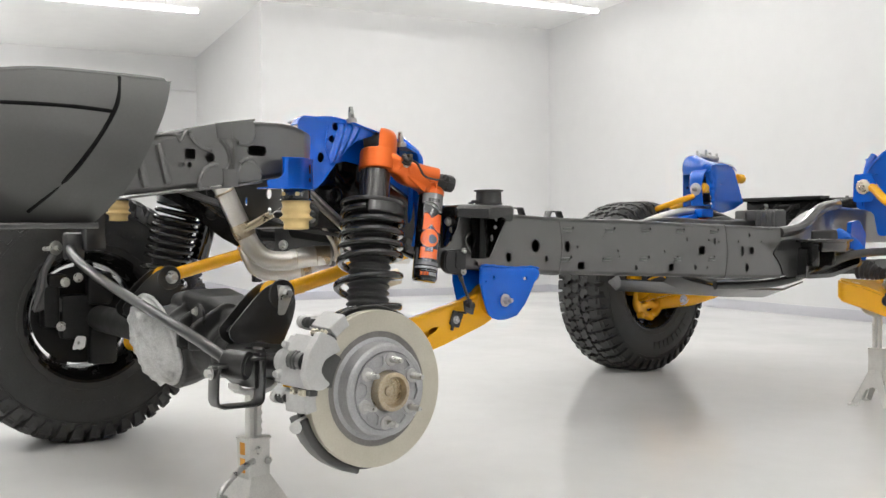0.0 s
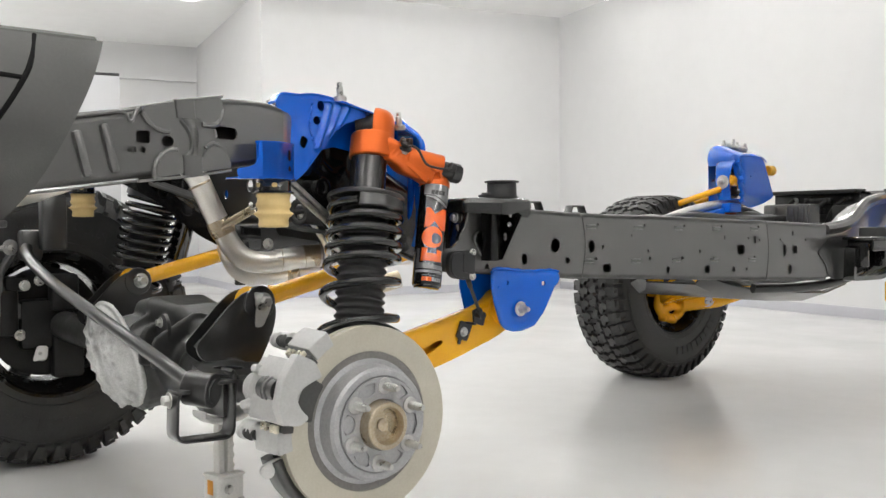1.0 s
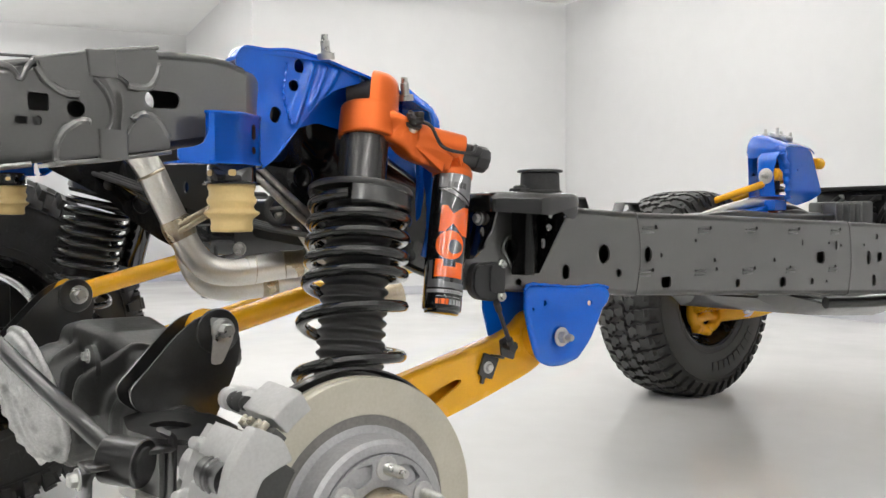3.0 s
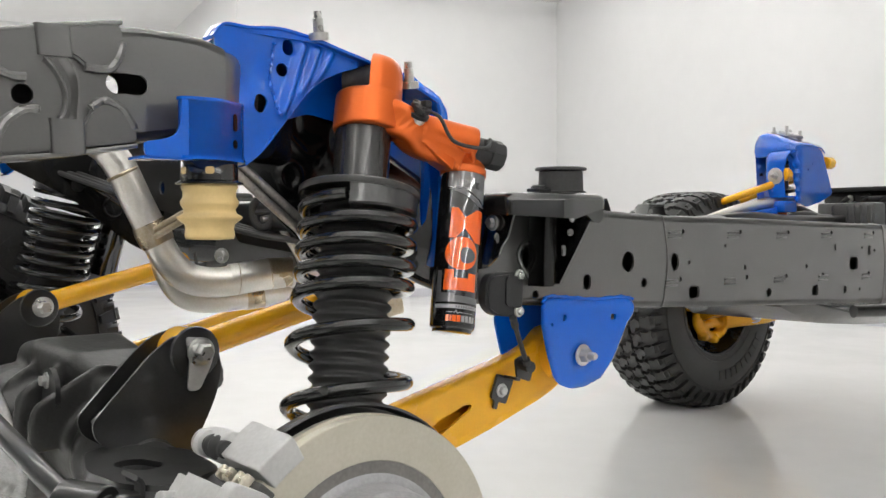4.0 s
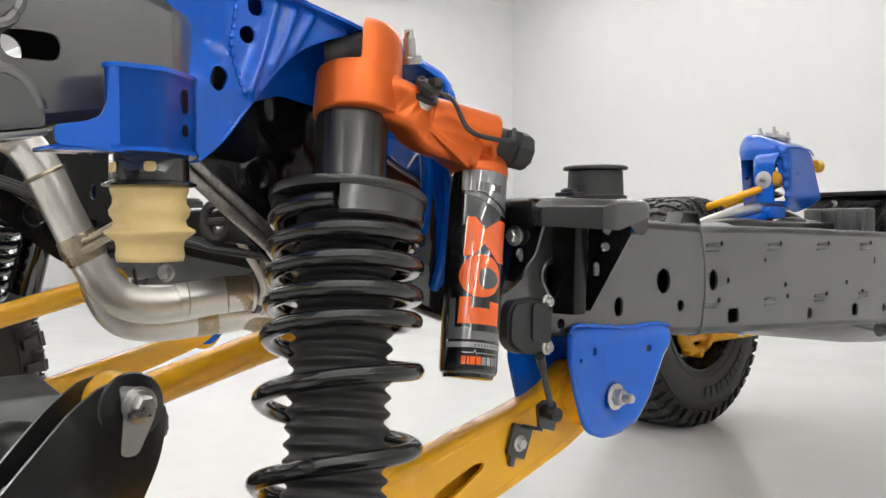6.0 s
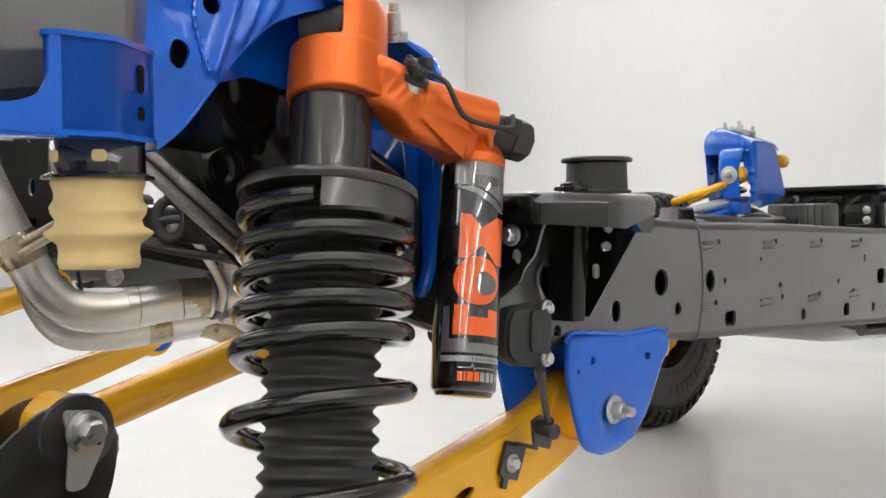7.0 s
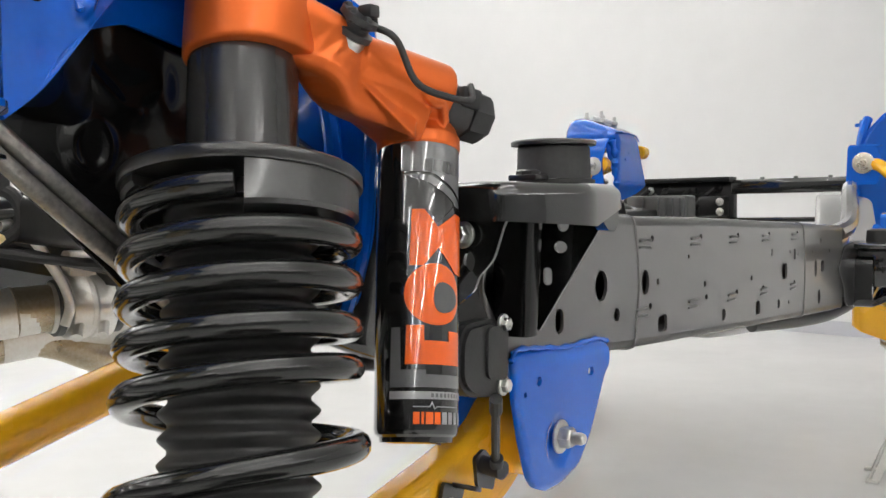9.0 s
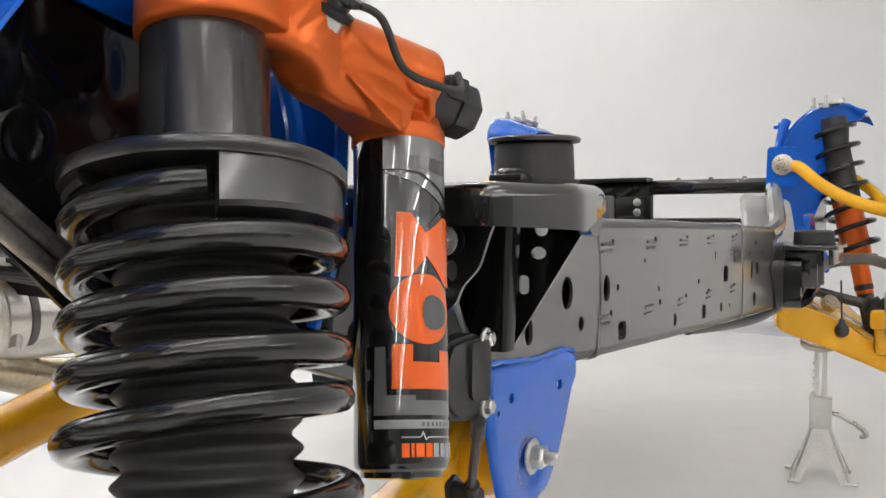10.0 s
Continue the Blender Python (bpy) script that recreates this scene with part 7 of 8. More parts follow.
# ---- jack stands ----
def jack_stand(x, y, top, turn, label, sticker, spread=1.0):
    js = thing("jack_stand", label, "jack stand", (x, y, 0), "jack stands")
    rot = Matrix.Rotation(radians(turn), 3, "Z")
    Pn = lambda a, b, c: V((x, y, 0)) + rot @ V((a, b, c))
    H = 0.150
    # four flared legs folded from sheet, with an arch between
    for k in range(4):
        r4 = Matrix.Rotation(radians(90 * k), 3, "Z")
        f = lambda a, c, inset=0.0: V((x, y, 0)) + rot @ r4 @ V((a * spread, -(0.028 + 0.080 * spread * (1 - c / H)) + inset, c))
        outl = [(-0.105, 0.0), (-0.075, 0.0), (-0.055, 0.035), (-0.032, 0.068), (0.0, 0.080), (0.032, 0.068), (0.055, 0.035), (0.075, 0.0), (0.105, 0.0), (0.068, 0.07), (0.030, H), (-0.030, H), (-0.068, 0.07)]
        t = flat(outl)
        ext = bmesh.ops.extrude_face_region(t, geom=list(t.faces))
        bmesh.ops.translate(t, vec=(0, 0, 0.004), verts=[e for e in ext["geom"] if isinstance(e, bmesh.types.BMVert)])
        for v in t.verts:
            v.co = f(v.co.x, v.co.y, v.co.z)
        bmesh.ops.recalc_face_normals(t, faces=t.faces)
        part("leg", t, M_JACK, js)
        bm = B()
        box(bm, f(-0.098, 0.003), (0.035, 0.035, 0.006), 0.002)
        part("foot", bm, M_JACK, js)
    bm = B()
    box(bm, Pn(0, 0, 0.190), (0.064, 0.056, 0.100), 0.006, rot)
    box(bm, Pn(0, 0, 0.242), (0.066, 0.060, 0.006), 0.002, rot)
    part("collar", bm, M_JACK, js)
    bm = B()
    for k in (-1, 1):
        box(bm, Pn(k * 0.011, 0, (0.16 + top - 0.02) / 2), (0.014, 0.022, top - 0.02 - 0.16), 0.002, rot)
    n = int((top - 0.275) / 0.022)
    for k in range(n):
        box(bm, Pn(0.019, 0, 0.258 + 0.022 * k), (0.008, 0.018, 0.011), 0.003, rot)
    part("ratchet_post", bm, M_JACK, js)
    bm = B()
    sweep(bm, rrect(0.05, 0.014, 0.004, 2), [(Pn(a, 0, c), rot @ Y, Z, 1, 1) for a, c in ((-0.058, top + 0.004), (-0.040, top - 0.010), (0.0, top - 0.018), (0.040, top - 0.010), (0.058, top + 0.004))])
    part("saddle", bm, M_JACK, js)
    bm = B()
    tube(bm, curve([Pn(-0.02, -0.03, 0.190), Pn(-0.06, -0.035, 0.180), Pn(-0.115, -0.04, 0.145), Pn(-0.128, -0.04, 0.125), Pn(-0.112, -0.045, 0.118)], 5), 0.0075, 10)
    part("handle", bm, M_STEEL, js, "bent steel ratchet handle")
    for a, c in ((-0.008, 0.215), (0.022, 0.185)):
        bm = B()
        p = Pn(a, -0.030, c)
        lathe(bm, [(0, 0.010), (0.004, 0.010), (0.005, 0.006), (0.007, 0.005)], p, rot @ -Y, 18)
        part("rivet", bm, M_STEEL, js)
    if sticker:
        bm = B()
        for c, hgt in ((0.218, 0.030), (0.176, 0.036)):
            plate(bm, rrect(0.020, hgt, 0.001, 1), [], Pn(-0.0325, 0.0, c), rot @ -Y, Z, 0.0008)
        part("sticker", bm, M_LABEL, js, "faded orange warning sticker")


jack_stand(0.522, -0.063, 0.372, 98, "pale grey ratchet jack stand under the rear axle", True)
jack_stand(0.622, 2.895, 0.404, 187, "pale grey ratchet jack stand under the front arm", False, 0.74)

# ---- front towers ----
def front_tower(sx, dz, dy=0.0):
    m = lambda p: V((p[0] * sx, p[1] + dy, p[2] + dz))
    prof = rounded([(0.430, 0.860), (0.450, 0.960), (0.482, 1.050), (0.530, 1.115), (0.590, 1.148), (0.660, 1.152), (0.705, 1.135), (0.700, 1.105), (0.650, 1.100), (0.622, 1.060), (0.612, 0.930), (0.590, 0.850), (0.545, 0.730), (0.515, 0.730), (0.500, 0.840)], 0.02, 4)
    bm = B()
    plate(bm, prof, [], m((0, 3.07, 0)), X * sx, Z, -0.006 * sx, bend=lambda a, b: -sx * 0.9 * max(0.0, a - 0.47))
    part("front_tower_wall", bm, M_BLUE, chassis)
    # hood swept forward over the spring
    bm = B()
    hood = [(0.452, 0.870), (0.455, 0.960), (0.485, 1.050), (0.532, 1.114), (0.590, 1.147), (0.660, 1.151), (0.705, 1.134)]
    line = curve([(a, b, 0) for a, b in hood], 4)
    t = B()
    ys = [3.06, 3.10, 3.25, 3.42, 3.50]
    grid = [[t.verts.new(m((p.x + (0.01 if k in (0, 4) else 0), yk + (0.9 * max(0.0, p.x - 0.47) * (4 - k) / 4), p.y + (-0.03 if k == 4 else (-0.004 if k == 0 else 0.006 * math.sin(p.x * 60))))) ) for p in line] for k, yk in enumerate(ys)]
    for a, b in zip(grid, grid[1:]):
        for i in range(len(a) - 1):
            t.faces.new((a[i], a[i + 1], b[i + 1], b[i]))
    bmesh.ops.recalc_face_normals(t, faces=t.faces)
    bmesh.ops.solidify(t, geom=list(t.faces), thickness=0.005)
    merge(bm, t)
    part("front_tower_hood", bm, M_BLUE, chassis)
    bm = B()
    plate(bm, rounded([(3.145, 0.862), (3.130, 1.02), (3.135, 1.100), (3.300, 1.102), (3.330, 1.04), (3.375, 0.885), (3.370, 0.855), (3.24, 0.835)], 0.02), [disc_pts(3.24, 1.01, 0.005, 8)], m((0.455, 0, 0)), Y, Z, 0.005 * sx)
    part("front_tower_inner", bm, M_BLUE, chassis)
    bm = B()
    tube(bm, curve([m((0.462, 3.13, 0.865)), m((0.462, 3.10, 0.96)), m((0.470, 3.11, 1.05)), m((0.480, 3.14, 1.10))], 6), 0.016, 10)
    sweep(bm, rrect(0.03, 0.012, 0.004, 2), [(m((0.455, 3.14, 1.082)), X, Z, 1, 1), (m((0.455, 3.24, 1.086)), X, Z, 1, 1), (m((0.455, 3.310, 1.080)), X, Z, 1, 1)])
    part("tower_fold", bm, M_BLUE, chassis)
    # ear that holds the upper arm
    bm = B()
    plate(bm, rounded([(0.435, 0.885), (0.440, 1.010), (0.520, 1.015), (0.545, 0.960), (0.530, 0.885)], 0.012), [], m((0, 3.035, 0)), X * sx, Z, -0.006 * sx)
    box(bm, m((0.49, 3.053, 1.008)), (0.09, 0.04, 0.008), 0.003)
    part("arm_ear", bm, M_BLUE, chassis)
    bm = B()
    bolt(bm, m((0.488, 3.028, 0.953)), -Y, 0.014, 0.012, 2.4, 0.012)
    part("arm_bolt", bm, M_GOLD, chassis, "large zinc-yellow washer and bolt")
    for k, (a, b) in enumerate(((0.555, 3.22), (0.600, 3.16), (0.640, 3.26), (0.600, 3.32))):
        bm = B()
        lathe(bm, [(0, 0.012), (0.012, 0.012), (0.013, 0.007), (0.040, 0.0065)], m((a, b, 1.140)), Z, 8)
        part("tower_stud", bm, M_STEEL, chassis, "bare steel stud with nut")
    bm = B()
    box(bm, m((0.605, 3.22, 1.158)), (0.07, 0.06, 0.012), 0.004)
    part("stud_plate", bm, M_STEEL, chassis)


front_tower(1, 0.0)


def far_front_tower():
    """The tower over the far front wheel: hood with a rounded nose, ear for the arm, side plate with a folded skirt."""
    bm = B()
    arch = curve([(-0.408, 1.112, 0), (-0.430, 1.128, 0), (-0.500, 1.152, 0), (-0.556, 1.172, 0), (-0.606, 1.178, 0), (-0.636, 1.162, 0), (-0.652, 1.132, 0), (-0.646, 1.104, 0)], 5)
    t = B()
    rows = []
    for i, p in enumerate(arch):
        k = i / (len(arch) - 1)
        back = 3.135 + 0.075 * k + 0.05 * k ** 6
        front = 3.375 - 0.06 * k ** 4
        low = 1.085 - 0.015 * math.sin(math.pi * k)
        drop = p.y - low
        rows.append([t.verts.new(q) for q in ((p.x, front, p.y - 0.025), (p.x, front - 0.03, p.y - 0.004), (p.x, 3.27, p.y + 0.002), (p.x, back + 0.045, p.y), (p.x, back + 0.016, p.y - 0.10 * drop), (p.x, back + 0.003, p.y - 0.34 * drop), (p.x, back, p.y - 0.68 * drop), (p.x + 0.004, back + 0.004, low))])
    for a, b in zip(rows, rows[1:]):
        for i in range(len(a) - 1):
            t.faces.new((a[i], a[i + 1], b[i + 1], b[i]))
    bmesh.ops.recalc_face_normals(t, faces=t.faces)
    bmesh.ops.solidify(t, geom=list(t.faces), thickness=0.005)
    part("front_tower_hood", merge(bm, t), M_BLUE, chassis, angle=60)
    bm = B()
    side = rounded([(3.140, 1.120), (3.295, 1.117), (3.345, 1.100), (3.436, 0.912), (3.376, 0.878), (3.283, 0.855), (3.180, 0.875), (3.150, 1.015)], 0.014, 3)
    plate(bm, side, [disc_pts(3.235, 1.010, 0.005, 8), disc_pts(3.270, 1.035, 0.003, 8)], (-0.413, 0, 0), Y, Z, 0.005, bend=lambda a, b: -0.030 * max(0.0, (3.195 - a) / 0.045) ** 2 - 0.55 * max(0.0, 0.915 - b) - 0.3 * max(0.0, b - 1.085), step=0.012)
    part("front_tower_side", bm, M_BLUE, chassis, angle=60)
    bm = B()
    plate(bm, rounded([(-0.536, 1.085), (-0.430, 1.090), (-0.438, 1.040), (-0.452, 1.000), (-0.440, 0.893), (-0.512, 0.893), (-0.538, 1.020)], 0.010, 3), [disc_pts(-0.500, 0.925, 0.005, 8)], (0, 3.118, 0), X, Z, 0.006, bend=lambda a, b: -0.022 * max(0.0, (b - 1.045) / 0.04) ** 2 - 0.010 * max(0.0, (-0.515 - a) / 0.02) ** 2, step=0.012)
    box(bm, (-0.470, 3.150, 0.896), (0.075, 0.070, 0.007), 0.002)
    part("arm_ear", bm, M_BLUE, chassis, angle=60)
    # wavy weld fold between ear and side plate
    bm = B()
    line = curve([(-0.428, 3.150, 1.085), (-0.420, 3.165, 1.030), (-0.424, 3.172, 0.980), (-0.416, 3.176, 0.930), (-0.424, 3.184, 0.885)], 6)
    tube(bm, line, [0.013 + 0.004 * math.sin(i * 1.4) for i in range(len(line))], 10)
    part("tower_fold", bm, M_BLUE, chassis)
    bm = B()
    bolt(bm, (-0.484, 3.110, 0.983), -Y, 0.015, 0.012, 2.3, 0.026)
    part("arm_bolt", bm, M_ALU, chassis, "large pale zinc washer and bolt")
    for x, y, z, h in ((-0.577, 3.25, 1.172, 0.030), (-0.505, 3.23, 1.160, 0.042), (-0.478, 3.29, 1.146, 0.036), (-0.530, 3.30, 1.160, 0.032)):
        bm = B()
        lathe(bm, [(0, 0.013), (0.012, 0.013), (0.013, 0.0075), (h, 0.007)], (x, y, z), Z, 8)
        part("tower_stud", bm, M_ALU, chassis, "bare steel stud with nut")
    bm = B()
    box(bm, (-0.500, 3.255, 1.166), (0.085, 0.060, 0.014), 0.004, Euler((0, radians(18), 0)).to_matrix())
    part("stud_plate", bm, M_ALU, chassis)


far_front_tower()


def front_coilover(foot, top):
    sh = thing("front_coilover", "front coilover shock with orange body under the blue tower", "shock absorber", foot, "coilover shocks")
    p = V(foot)
    a = (V(top) - p).normalized()
    bm = B()
    lathe(bm, [(0, 0.026), (0.13, 0.026), (0.135, 0.030), (0.15, 0.030)], p, a, 28)
    lathe(bm, [(0.218, 0.040), (0.222, 0.058), (0.240, 0.060), (0.246, 0.044)], p, a, 28)
    part("lower_body", bm, M_BLACKM, sh)
    bm = B()
    lathe(bm, [(0.12, 0.027), (0.14, 0.029), (0.22, 0.029)], p, a, 28)
    lathe(bm, [(0.240, 0.040), (0.250, 0.045), (0.425, 0.045), (0.432, 0.040)], p, a, 28)
    part("body", bm, M_ORANGE, sh, "orange anodised body")
    bm = B()
    lathe(bm, [(0.43, 0.046), (0.62, 0.044), (0.66, 0.052), (0.70, 0.052)], p, a, 28)
    part("upper_boot", bm, M_RUBBER, sh)
    bm = B()
    coil(bm, p, a, lambda u: 0.675 - 0.064 * u, lambda u: 0.071, 6.5, 0.0085, 30, 28, 10)
    part("spring", bm, M_SPRING, sh, "black coil spring", angle=60)
    bm = B()
    box(bm, p - Z * 0.02, (0.06, 0.05, 0.08), 0.012)
    part("fork", bm, M_BLACKM, sh)


front_coilover((0.745, 3.15, 0.42), (0.606, 3.22, 1.10))
front_coilover((-0.640, 3.345, 0.454), (-0.605, 3.345, 1.14))


def front_arms(sx, dz, dy=0.0):
    m = lambda p: V((p[0] * sx, p[1] + dy * min(1.0, max(0.0, (0.75 - p[0]) / 0.2)), p[2] + dz))
    up_ = thing("front_wishbone", "yellow forged front upper suspension arm", "suspension arm", m((0.49, 3.1, 0.95)), "front suspension arms")
    bm = B()
    if sx > 0:
        tube(bm, curve([m((0.500, 3.06, 0.950)), m((0.539, 3.03, 0.942)), m((0.602, 3.00, 0.890)), m((0.684, 3.00, 0.841)), m((0.790, 3.02, 0.804)), m((0.86, 3.09, 0.800))], 6), 0.020, 12)
        tube(bm, curve([m((0.500, 3.36, 0.950)), m((0.600, 3.31, 0.935)), m((0.678, 3.25, 0.908)), m((0.739, 3.20, 0.865)), m((0.783, 3.12, 0.824)), m((0.86, 3.09, 0.805))], 6), 0.018, 12)
    else:
        tube(bm, curve([(-0.482, 3.16, 0.965), (-0.520, 3.10, 0.940), (-0.640, 3.04, 0.895), (-0.760, 3.05, 0.862), (-0.86, 3.09, 0.840)], 6), 0.0155, 12)
        tube(bm, curve([(-0.440, 3.40, 1.030), (-0.60, 3.36, 0.960), (-0.74, 3.22, 0.885), (-0.86, 3.09, 0.840)], 6), 0.015, 12)
    lathe(bm, [(-0.02, 0.030), (0.035, 0.030), (0.04, 0.022)], m((0.86, 3.09, 0.815 if sx > 0 else 0.845)), Z, 20)
    part("arm", bm, M_YELLOW, up_)
    bm = B()
    if sx > 0:
        tube(bm, [m((0.492, 3.04, 0.951)), m((0.492, 3.12, 0.951))], 0.026, 18)
        tube(bm, [m((0.47, 3.355, 1.035)), m((0.43, 3.365, 1.037))], 0.024, 18)
    else:
        lathe(bm, [(-0.030, 0.024), (-0.027, 0.028), (0.027, 0.028), (0.030, 0.024)], (-0.458, 3.150, 0.990), Y, 20)
        lathe(bm, [(-0.024, 0.022), (-0.021, 0.026), (0.021, 0.026), (0.024, 0.022)], (-0.418, 3.415, 1.046), Y, 20)
    part("bush", bm, M_YELLOW, up_)
    lo = thing("front_control_arm", "wide yellow pressed front lower suspension arm", "suspension arm", m((0.45, 2.8, 0.5)), "front suspension arms")
    bm = B()
    out = rounded([(0.50, 2.78), (0.535, 2.73), (0.64, 2.82), (0.80, 2.98), (0.88, 3.03), (0.88, 3.13), (0.80, 3.20), (0.60, 3.36), (0.50, 3.42), (0.48, 3.36), (0.55, 3.20), (0.55, 2.96)], 0.03)
    t = flat(out)
    ext = bmesh.ops.extrude_face_region(t, geom=list(t.faces))
    bmesh.ops.translate(t, vec=(0, 0, 1), verts=[e for e in ext["geom"] if isinstance(e, bmesh.types.BMVert)])
    for v in t.verts:
        k = (v.co.x - 0.40) / 0.48
        mid = 0.528 - 0.050 * k - 0.205 * k * k if sx > 0 else 0.545 - 0.180 * k
        thick = 0.055 + 0.045 * math.sin(math.pi * min(1, k * 1.1))
        v.co = m((v.co.x, v.co.y, mid + (v.co.z - 0.5) * thick))
    bmesh.ops.recalc_face_normals(t, faces=t.faces)
    bmesh.ops.bevel(t, geom=[e for e in t.edges if e.calc_face_angle(0) > 1.2], offset=0.010, segments=2, affect="EDGES")
    part("arm", t, M_YELLOW, lo, angle=50)
    bm = B()
    lathe(bm, [(0, 0.03), (0.05, 0.028), (0.06, 0.02)], m((0.845, 3.08, 0.340 if sx > 0 else 0.365)), Z, 20)
    part("ball_joint", bm, M_STEEL, lo, "bare steel ball joint")
    bm = B()
    lathe(bm, [(-0.01, 0.026), (0.012, 0.026)], m((0.64, 2.96, 0.52)), V((0.5 * sx, -0.5, 0.6)), 20)
    part("shock_bolt", bm, M_STEEL, lo, "bare steel bolt head")
    if sx > 0:
        bm = B()
        tube(bm, [(0.686, 2.85, 0.46), (0.683, 2.85, 0.60)], 0.0028, 8)
        lathe(bm, [(-0.020, 0.006), (-0.014, 0.016), (0.0, 0.021), (0.012, 0.018), (0.024, 0.009), (0.034, 0.008)], (0.686, 2.85, 0.452), Z, 18)
        part("sensor_link", bm, M_PLASTIC, lo, "thin black sensor link with a ball end")
    dr = thing("drive_shaft", "black front drive shaft with pleated boots", "drive shaft", m((0.45, 3.09, 0.55)), "drive shafts")
    bm = B()
    tube(bm, [m((0.40, 3.10, 0.590)), m((0.88, 3.08, 0.475))], 0.016, 14)
    part("shaft", bm, M_BLACKM, dr)
    bm = B()
    d = unit(m((0.88, 3.08, 0.475)) - m((0.40, 3.10, 0.590)))
    prof = []
    for k in range(6):
        prof += [(0.022 * k, 0.050 - 0.004 * k), (0.022 * k + 0.010, 0.038 - 0.004 * k)]
    lathe(bm, prof, m((0.84, 3.08, 0.485)), -d, 24)
    part("boot", bm, M_RUBBER, dr, angle=80)
    bm = B()
    lathe(bm, prof, m((0.44, 3.10, 0.580)), d, 24)
    part("boot", bm, M_RUBBER, dr, angle=80)


front_arms(1, 0.0)
front_arms(-1, -0.012, 0.085)
for sx, dz in ((1, 0.0), (-1, 0.034)):
    kn = thing("front_knuckle", "yellow front knuckle and hub carrier", "knuckle", (0.86 * sx, 3.08, 0.45 + dz), "front knuckles")
    bm = B()
    tube(bm, curve([(0.86 * sx, 3.09, 0.84 + dz), (0.83 * sx, 3.12, 0.70 + dz), (0.86 * sx, 3.08, 0.52 + dz), (0.85 * sx, 3.08, 0.40 + dz)], 5), 0.035, 12)
    lathe(bm, [(0, 0.075), (0.05, 0.07)], (0.85 * sx, 3.08, 0.46 + dz), X * sx, 24)
    part("knuckle", bm, M_YELLOW, kn)
    bm = B()
    box(bm, (0.80 * sx, 2.97, 0.43 + dz), (0.07, 0.09, 0.12), 0.018)
    box(bm, (0.78 * sx, 2.93, 0.48 + dz), (0.05, 0.05, 0.06), 0.014)
    part("steering_arm", bm, M_YELLOW, kn)
    bm = B()
    box(bm, (0.84 * sx, 2.93, 0.50 + dz), (0.09, 0.07, 0.16), 0.02)
    part("caliper", bm, M_ALU, kn, "cast aluminium caliper")

# yellow cast lower lobe of the far knuckle, seen past the arm
bm = B()
tube(bm, curve([(-0.74, 2.94, 0.42), (-0.74, 2.93, 0.36), (-0.74, 2.97, 0.315), (-0.74, 3.03, 0.295), (-0.74, 3.09, 0.31), (-0.73, 3.11, 0.35)], 6), 0.024, 10)
tube(bm, curve([(-0.74, 2.95, 0.345), (-0.74, 3.02, 0.350), (-0.73, 3.09, 0.355)], 5), 0.020, 10)
tube(bm, curve([(-0.73, 3.09, 0.375), (-0.69, 3.16, 0.385), (-0.64, 3.28, 0.395), (-0.58, 3.40, 0.415), (-0.54, 3.47, 0.43)], 4), [0.055] * 9 + [0.05, 0.045, 0.04, 0.036, 0.03, 0.026, 0.022, 0.02], 12)
tube(bm, [(-0.735, 2.925, 0.475), (-0.735, 2.945, 0.400), (-0.740, 2.940, 0.330)], 0.017, 8)
tube(bm, [(-0.730, 2.985, 0.455), (-0.728, 3.000, 0.395), (-0.730, 3.060, 0.350)], 0.016, 8)
tube(bm, [(-0.725, 2.960, 0.400), (-0.725, 3.060, 0.430)], 0.015, 8)
for y, z in ((2.950, 0.300), (3.020, 0.285), (3.075, 0.318), (2.935, 0.430)):
    box(bm, (-0.725, y, z), (0.050, 0.030, 0.028), 0.006, Euler((radians(35), 0, 0)).to_matrix())
cast(solo("knuckle_lobe", bm, M_YELLOW, "yellow cast lower lobe of the front knuckle", "knuckle", (-0.74, 3.0, 0.38), angle=60), 0.006, 4)
bm = B()
bolt(bm, (-0.632, 3.19, 0.385), V((0.8, -0.6, 0)), 0.024, 0.016)
solo("knuckle_bolt", bm, M_STEEL, "large bare steel bolt in the knuckle", "bolt", (-0.62, 3.2, 0.39))

# ---- front end of the frame ----
bm = B()
box(bm, (0.19, 3.98, 0.914), (0.84, 0.05, 0.064), 0.005)
for k in range(5):
    lathe(bm, [(0, 0.010), (0.008, 0.009)], (-0.10 + 0.14 * k, 3.975, 0.946), Z, 12)
part("front_beam", bm, M_BLACK, chassis)
bm = B()
box(bm, (0.19, 3.98, 0.770), (0.84, 0.05, 0.022), 0.004)
part("lower_beam", bm, M_BLACK, chassis)
bm = B()
box(bm, (-0.48, 3.99, 0.850), (0.52, 0.05, 0.180), 0.006)
sweep(bm, rrect(0.10, 0.020, 0.004, 2), [(V((x, 3.955, 0.948)), Y, Z, 1, 1) for x in (-0.76, -0.22)])
for k in range(6):
    lathe(bm, [(0, 0.018), (0.014, 0.016), (0.02, 0.008)], (-0.66 + 0.075 * k, 3.962, 0.84 + 0.035 * (k % 3)), -Y, 16)
box(bm, (-0.30, 3.94, 0.830), (0.12, 0.07, 0.09), 0.012)
box(bm, (-0.46, 3.95, 0.900), (0.16, 0.04, 0.03), 0.008)
for k in range(4):
    tube(bm, curve([(-0.70 + 0.1 * k, 3.93, 0.78), (-0.66 + 0.1 * k, 3.92, 0.85), (-0.60 + 0.1 * k, 3.94, 0.91)], 5), 0.012, 8)
part("front_box", bm, M_HUB, chassis)
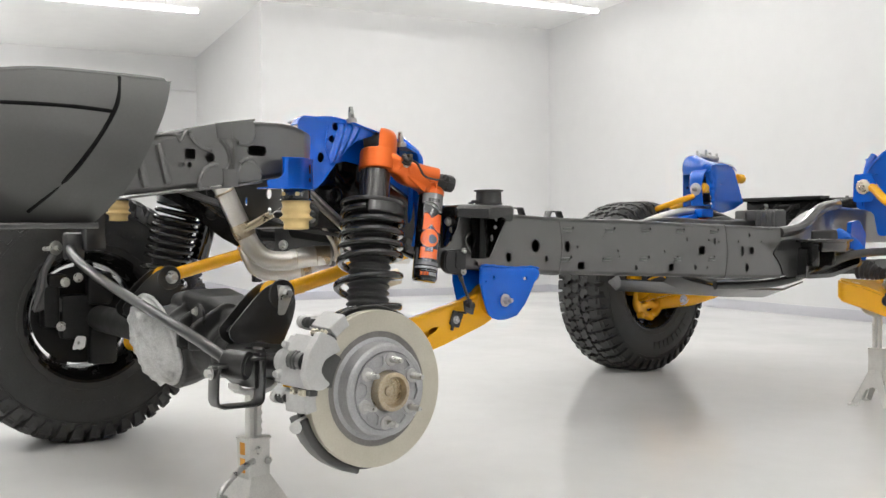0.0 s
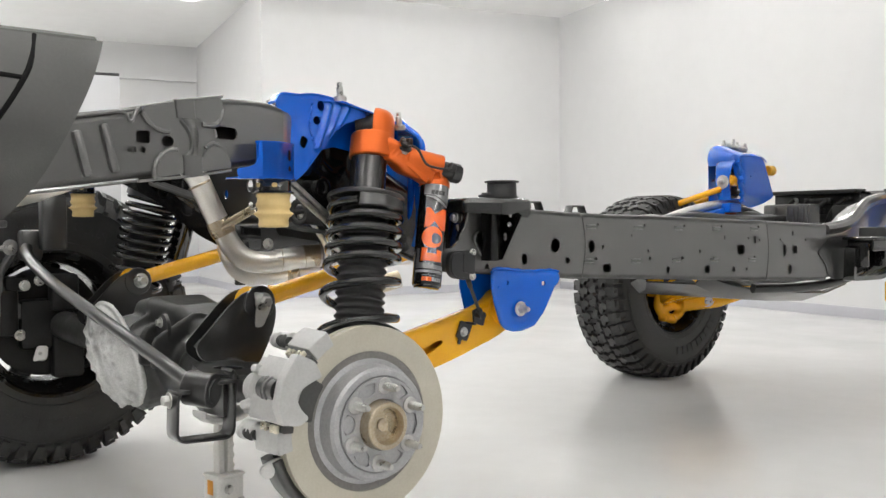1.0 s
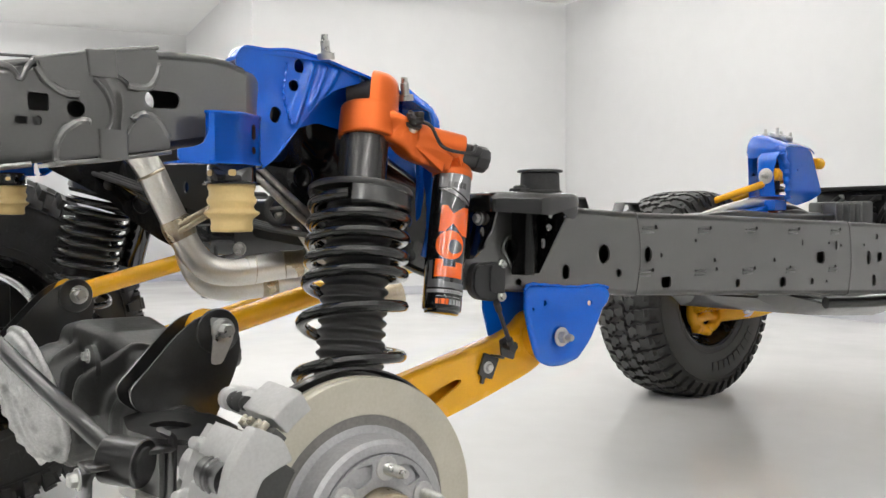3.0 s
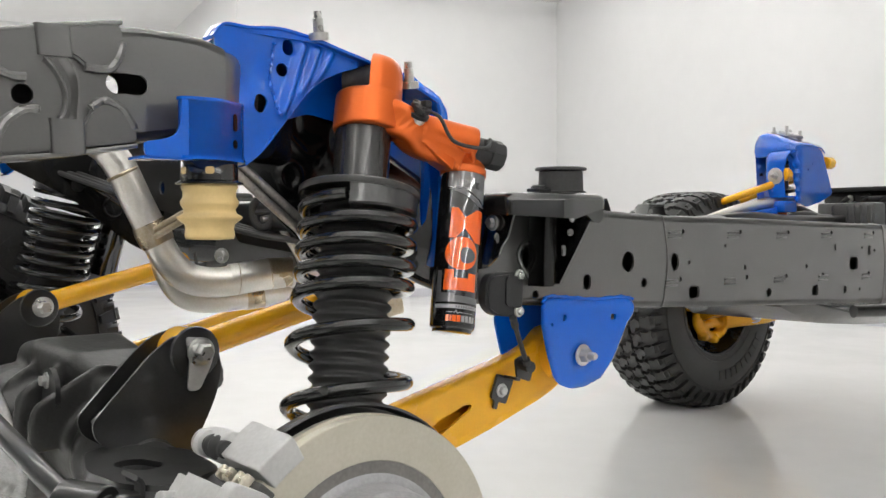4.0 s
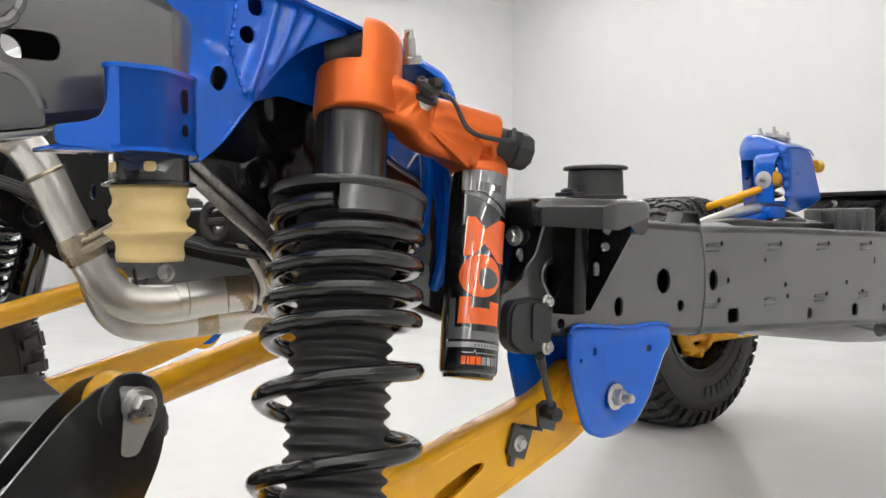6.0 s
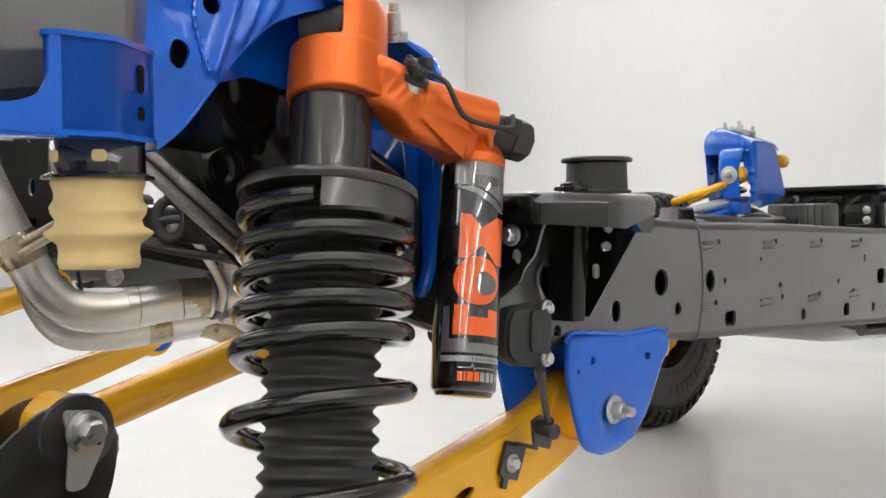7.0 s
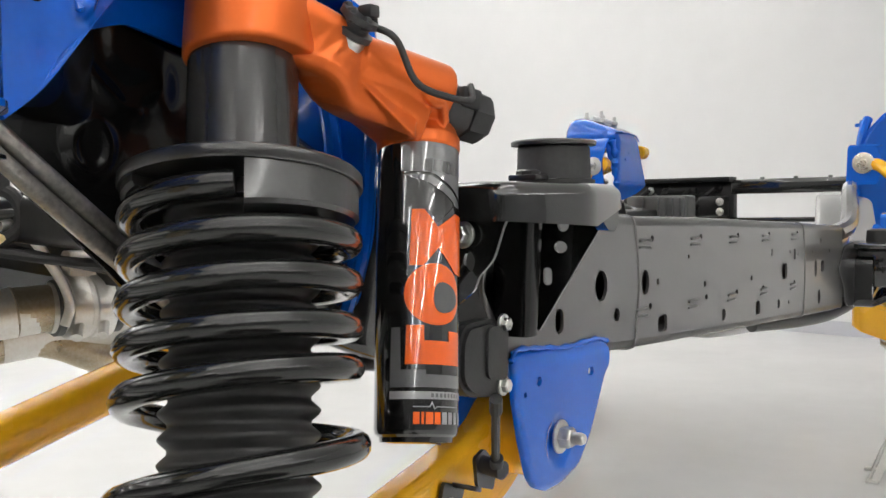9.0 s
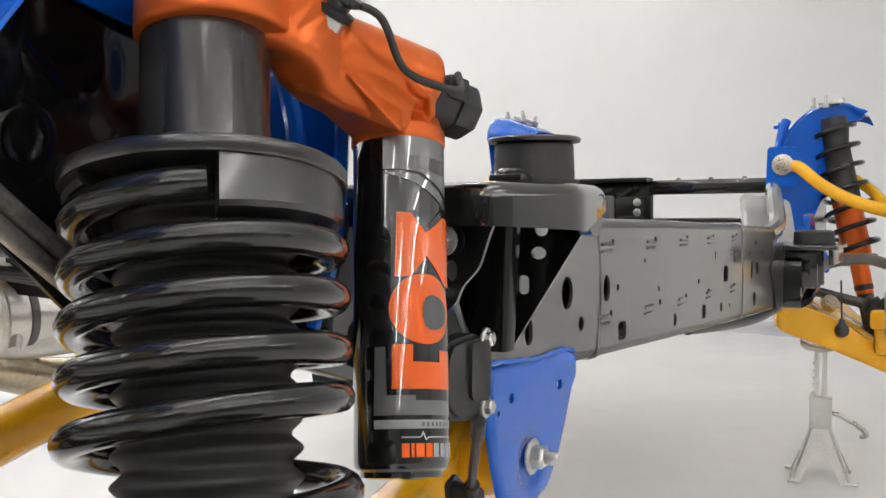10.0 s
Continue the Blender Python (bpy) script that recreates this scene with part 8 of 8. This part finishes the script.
for x, z in ((-0.262, 0.850), (-0.262, 0.806), (-0.60, 0.905)):
    bm = B()
    bolt(bm, (x, 3.904 if x > -0.5 else 3.955, z), -Y, 0.012, 0.010)
    part("box_bolt", bm, M_STEEL, chassis, "bare steel bolt")
gear = thing("steering_gear", "grey ribbed cast housing between the front rails", "steering gear", (-0.41, 3.6, 0.70))
bm = B()
box(bm, (-0.41, 3.60, 0.818), (0.270, 0.10, 0.115), 0.012)
part("housing", bm, M_CASTGREY, gear, "grey ribbed housing")
for x in (-0.47, -0.40, -0.37, -0.34, -0.31, -0.29):
    bm = B()
    box(bm, (x, 3.548, 0.822), (0.009, 0.016, 0.085), 0.004)
    part("rib", bm, M_CASTGREY, gear)
bm = B()
tube(bm, curve([(-0.56, 3.10, 0.82), (-0.52, 3.20, 0.850), (-0.49, 3.32, 0.845), (-0.46, 3.46, 0.80), (-0.43, 3.56, 0.79)], 6), 0.016, 12)
tube(bm, curve([(-0.50, 3.16, 0.79), (-0.46, 3.3, 0.82), (-0.42, 3.46, 0.79)], 6), 0.020, 12)
box(bm, (-0.45, 3.40, 0.80), (0.08, 0.12, 0.05), 0.014)
part("body", bm, M_BLACKM, gear)
bm = B()
tube(bm, curve([(-0.64, 2.80, 0.785), (-0.58, 2.95, 0.838), (-0.52, 3.09, 0.870), (-0.46, 3.26, 0.886)], 6), 0.021, 16)
solo("bare_tube", bm, M_EXH, "bare metal tube bending over the far rail", "tube", (-0.55, 2.8, 0.85))
# black coated end of the middle rail with a box bracket
bm = B()
plate(bm, rounded([(2.10, 0.668), (2.13, 0.690), (2.16, 0.718), (2.30, 0.728), (2.33, 0.575), (2.20, 0.572), (2.165, 0.592), (2.15, 0.63)], 0.02), [], (0.6115, 0, 0), Y, Z, 0.003)
part("black_end", bm, M_BLACKM, chassis, "black coated end of the rail")
bm = B()
ring_ = rounded([(2.275, 0.690), (2.62, 0.680), (2.70, 0.655), (2.70, 0.610), (2.46, 0.566), (2.265, 0.566)], 0.02, 4)
inner_ = rounded([(2.290, 0.674), (2.61, 0.664), (2.68, 0.645), (2.68, 0.618), (2.455, 0.582), (2.282, 0.582)], 0.016, 4)
plate(bm, ring_, [inner_], (0.610, 0, 0), Y, Z, 0.045)
plate(bm, ring_, [], (0.600, 0, 0), Y, Z, 0.008)
tube(bm, curve([(0.645, 2.29, 0.585), (0.64, 2.40, 0.610), (0.63, 2.50, 0.655)], 5), 0.008, 8)
part("box_bracket", bm, M_BLACK, chassis, "black boxed bracket")
bm = B()
box(bm, (0.60, 2.54, 0.715), (0.10, 0.20, 0.008), 0.002)
part("bracket_shelf", bm, M_GREY, chassis)
bm = B()
plate(bm, rounded([(2.68, 0.79), (2.74, 0.80), (2.80, 0.74), (2.79, 0.66), (2.70, 0.68), (2.67, 0.71)], 0.012), [], (0.600, 0, 0), Y, Z, 0.02)
part("blue_lug", bm, M_BLUE, chassis)
bm = B()
box(bm, (-0.52, 3.06, 0.826), (0.10, 0.10, 0.036), 0.006, Euler((radians(16), 0, 0)).to_matrix())
box(bm, (-0.47, 3.16, 0.855), (0.06, 0.10, 0.05), 0.01)
part("blue_gusset", bm, M_BLUE, chassis)
# skid plate and lines under the middle of the frame
sk = thing("skid_plate", "black steel skid plate under the transfer case", "skid plate", (0.1, 2.0, 0.53))
bm = B()
sweep(bm, [(-0.36, 0.035), (-0.30, 0.0), (0.30, 0.0), (0.40, 0.035), (0.40, 0.041), (0.30, 0.006), (-0.30, 0.006), (-0.36, 0.041)], [(V((x, y, z)), X, Z, k, 1) for x, y, z, k in ((0.24, 1.78, 0.560, 0.35), (0.18, 1.90, 0.526, 0.50), (0.10, 2.05, 0.496, 0.75), (0.02, 2.25, 0.480, 1.0), (0.02, 2.49, 0.468, 1.0), (0.02, 2.64, 0.496, 1.0))])
part("plate", bm, M_BLACKM, sk)
for k in range(3):
    bm = B()
    tube(bm, curve([(0.44 - 0.04 * k, 1.70, 0.63), (0.42 - 0.04 * k, 1.9, 0.585), (0.40 - 0.04 * k, 2.1, 0.555), (0.44 - 0.02 * k, 2.5, 0.58)], 5), 0.012, 8)
    solo("steel_line", bm, M_CASTGREY, "dull metal line running under the frame", "pipe", (0.4, 1.8, 0.56), "steel lines")
tr = thing("transfer_case", "black cast gearbox housing between the rails", "gearbox", (0.0, 1.9, 0.55))
bm = B()
lathe(bm, [(0, 0.06), (0.02, 0.10), (0.35, 0.12), (0.5, 0.09), (0.8, 0.10)], (0.02, 1.6, 0.690), Y, 24)
part("housing", bm, M_BLACKM, tr)
fb = thing("front_bar", "black front stabiliser bar", "stabiliser bar", (0.5, 2.5, 0.55))
bm = B()
tube(bm, curve([(0.46, 1.95, 0.545), (0.56, 2.20, 0.550), (0.62, 2.42, 0.600), (0.66, 2.62, 0.655), (0.74, 2.85, 0.665), (0.80, 3.0, 0.64)], 6), 0.017, 12)
part("bar", bm, M_BLACKM, fb)
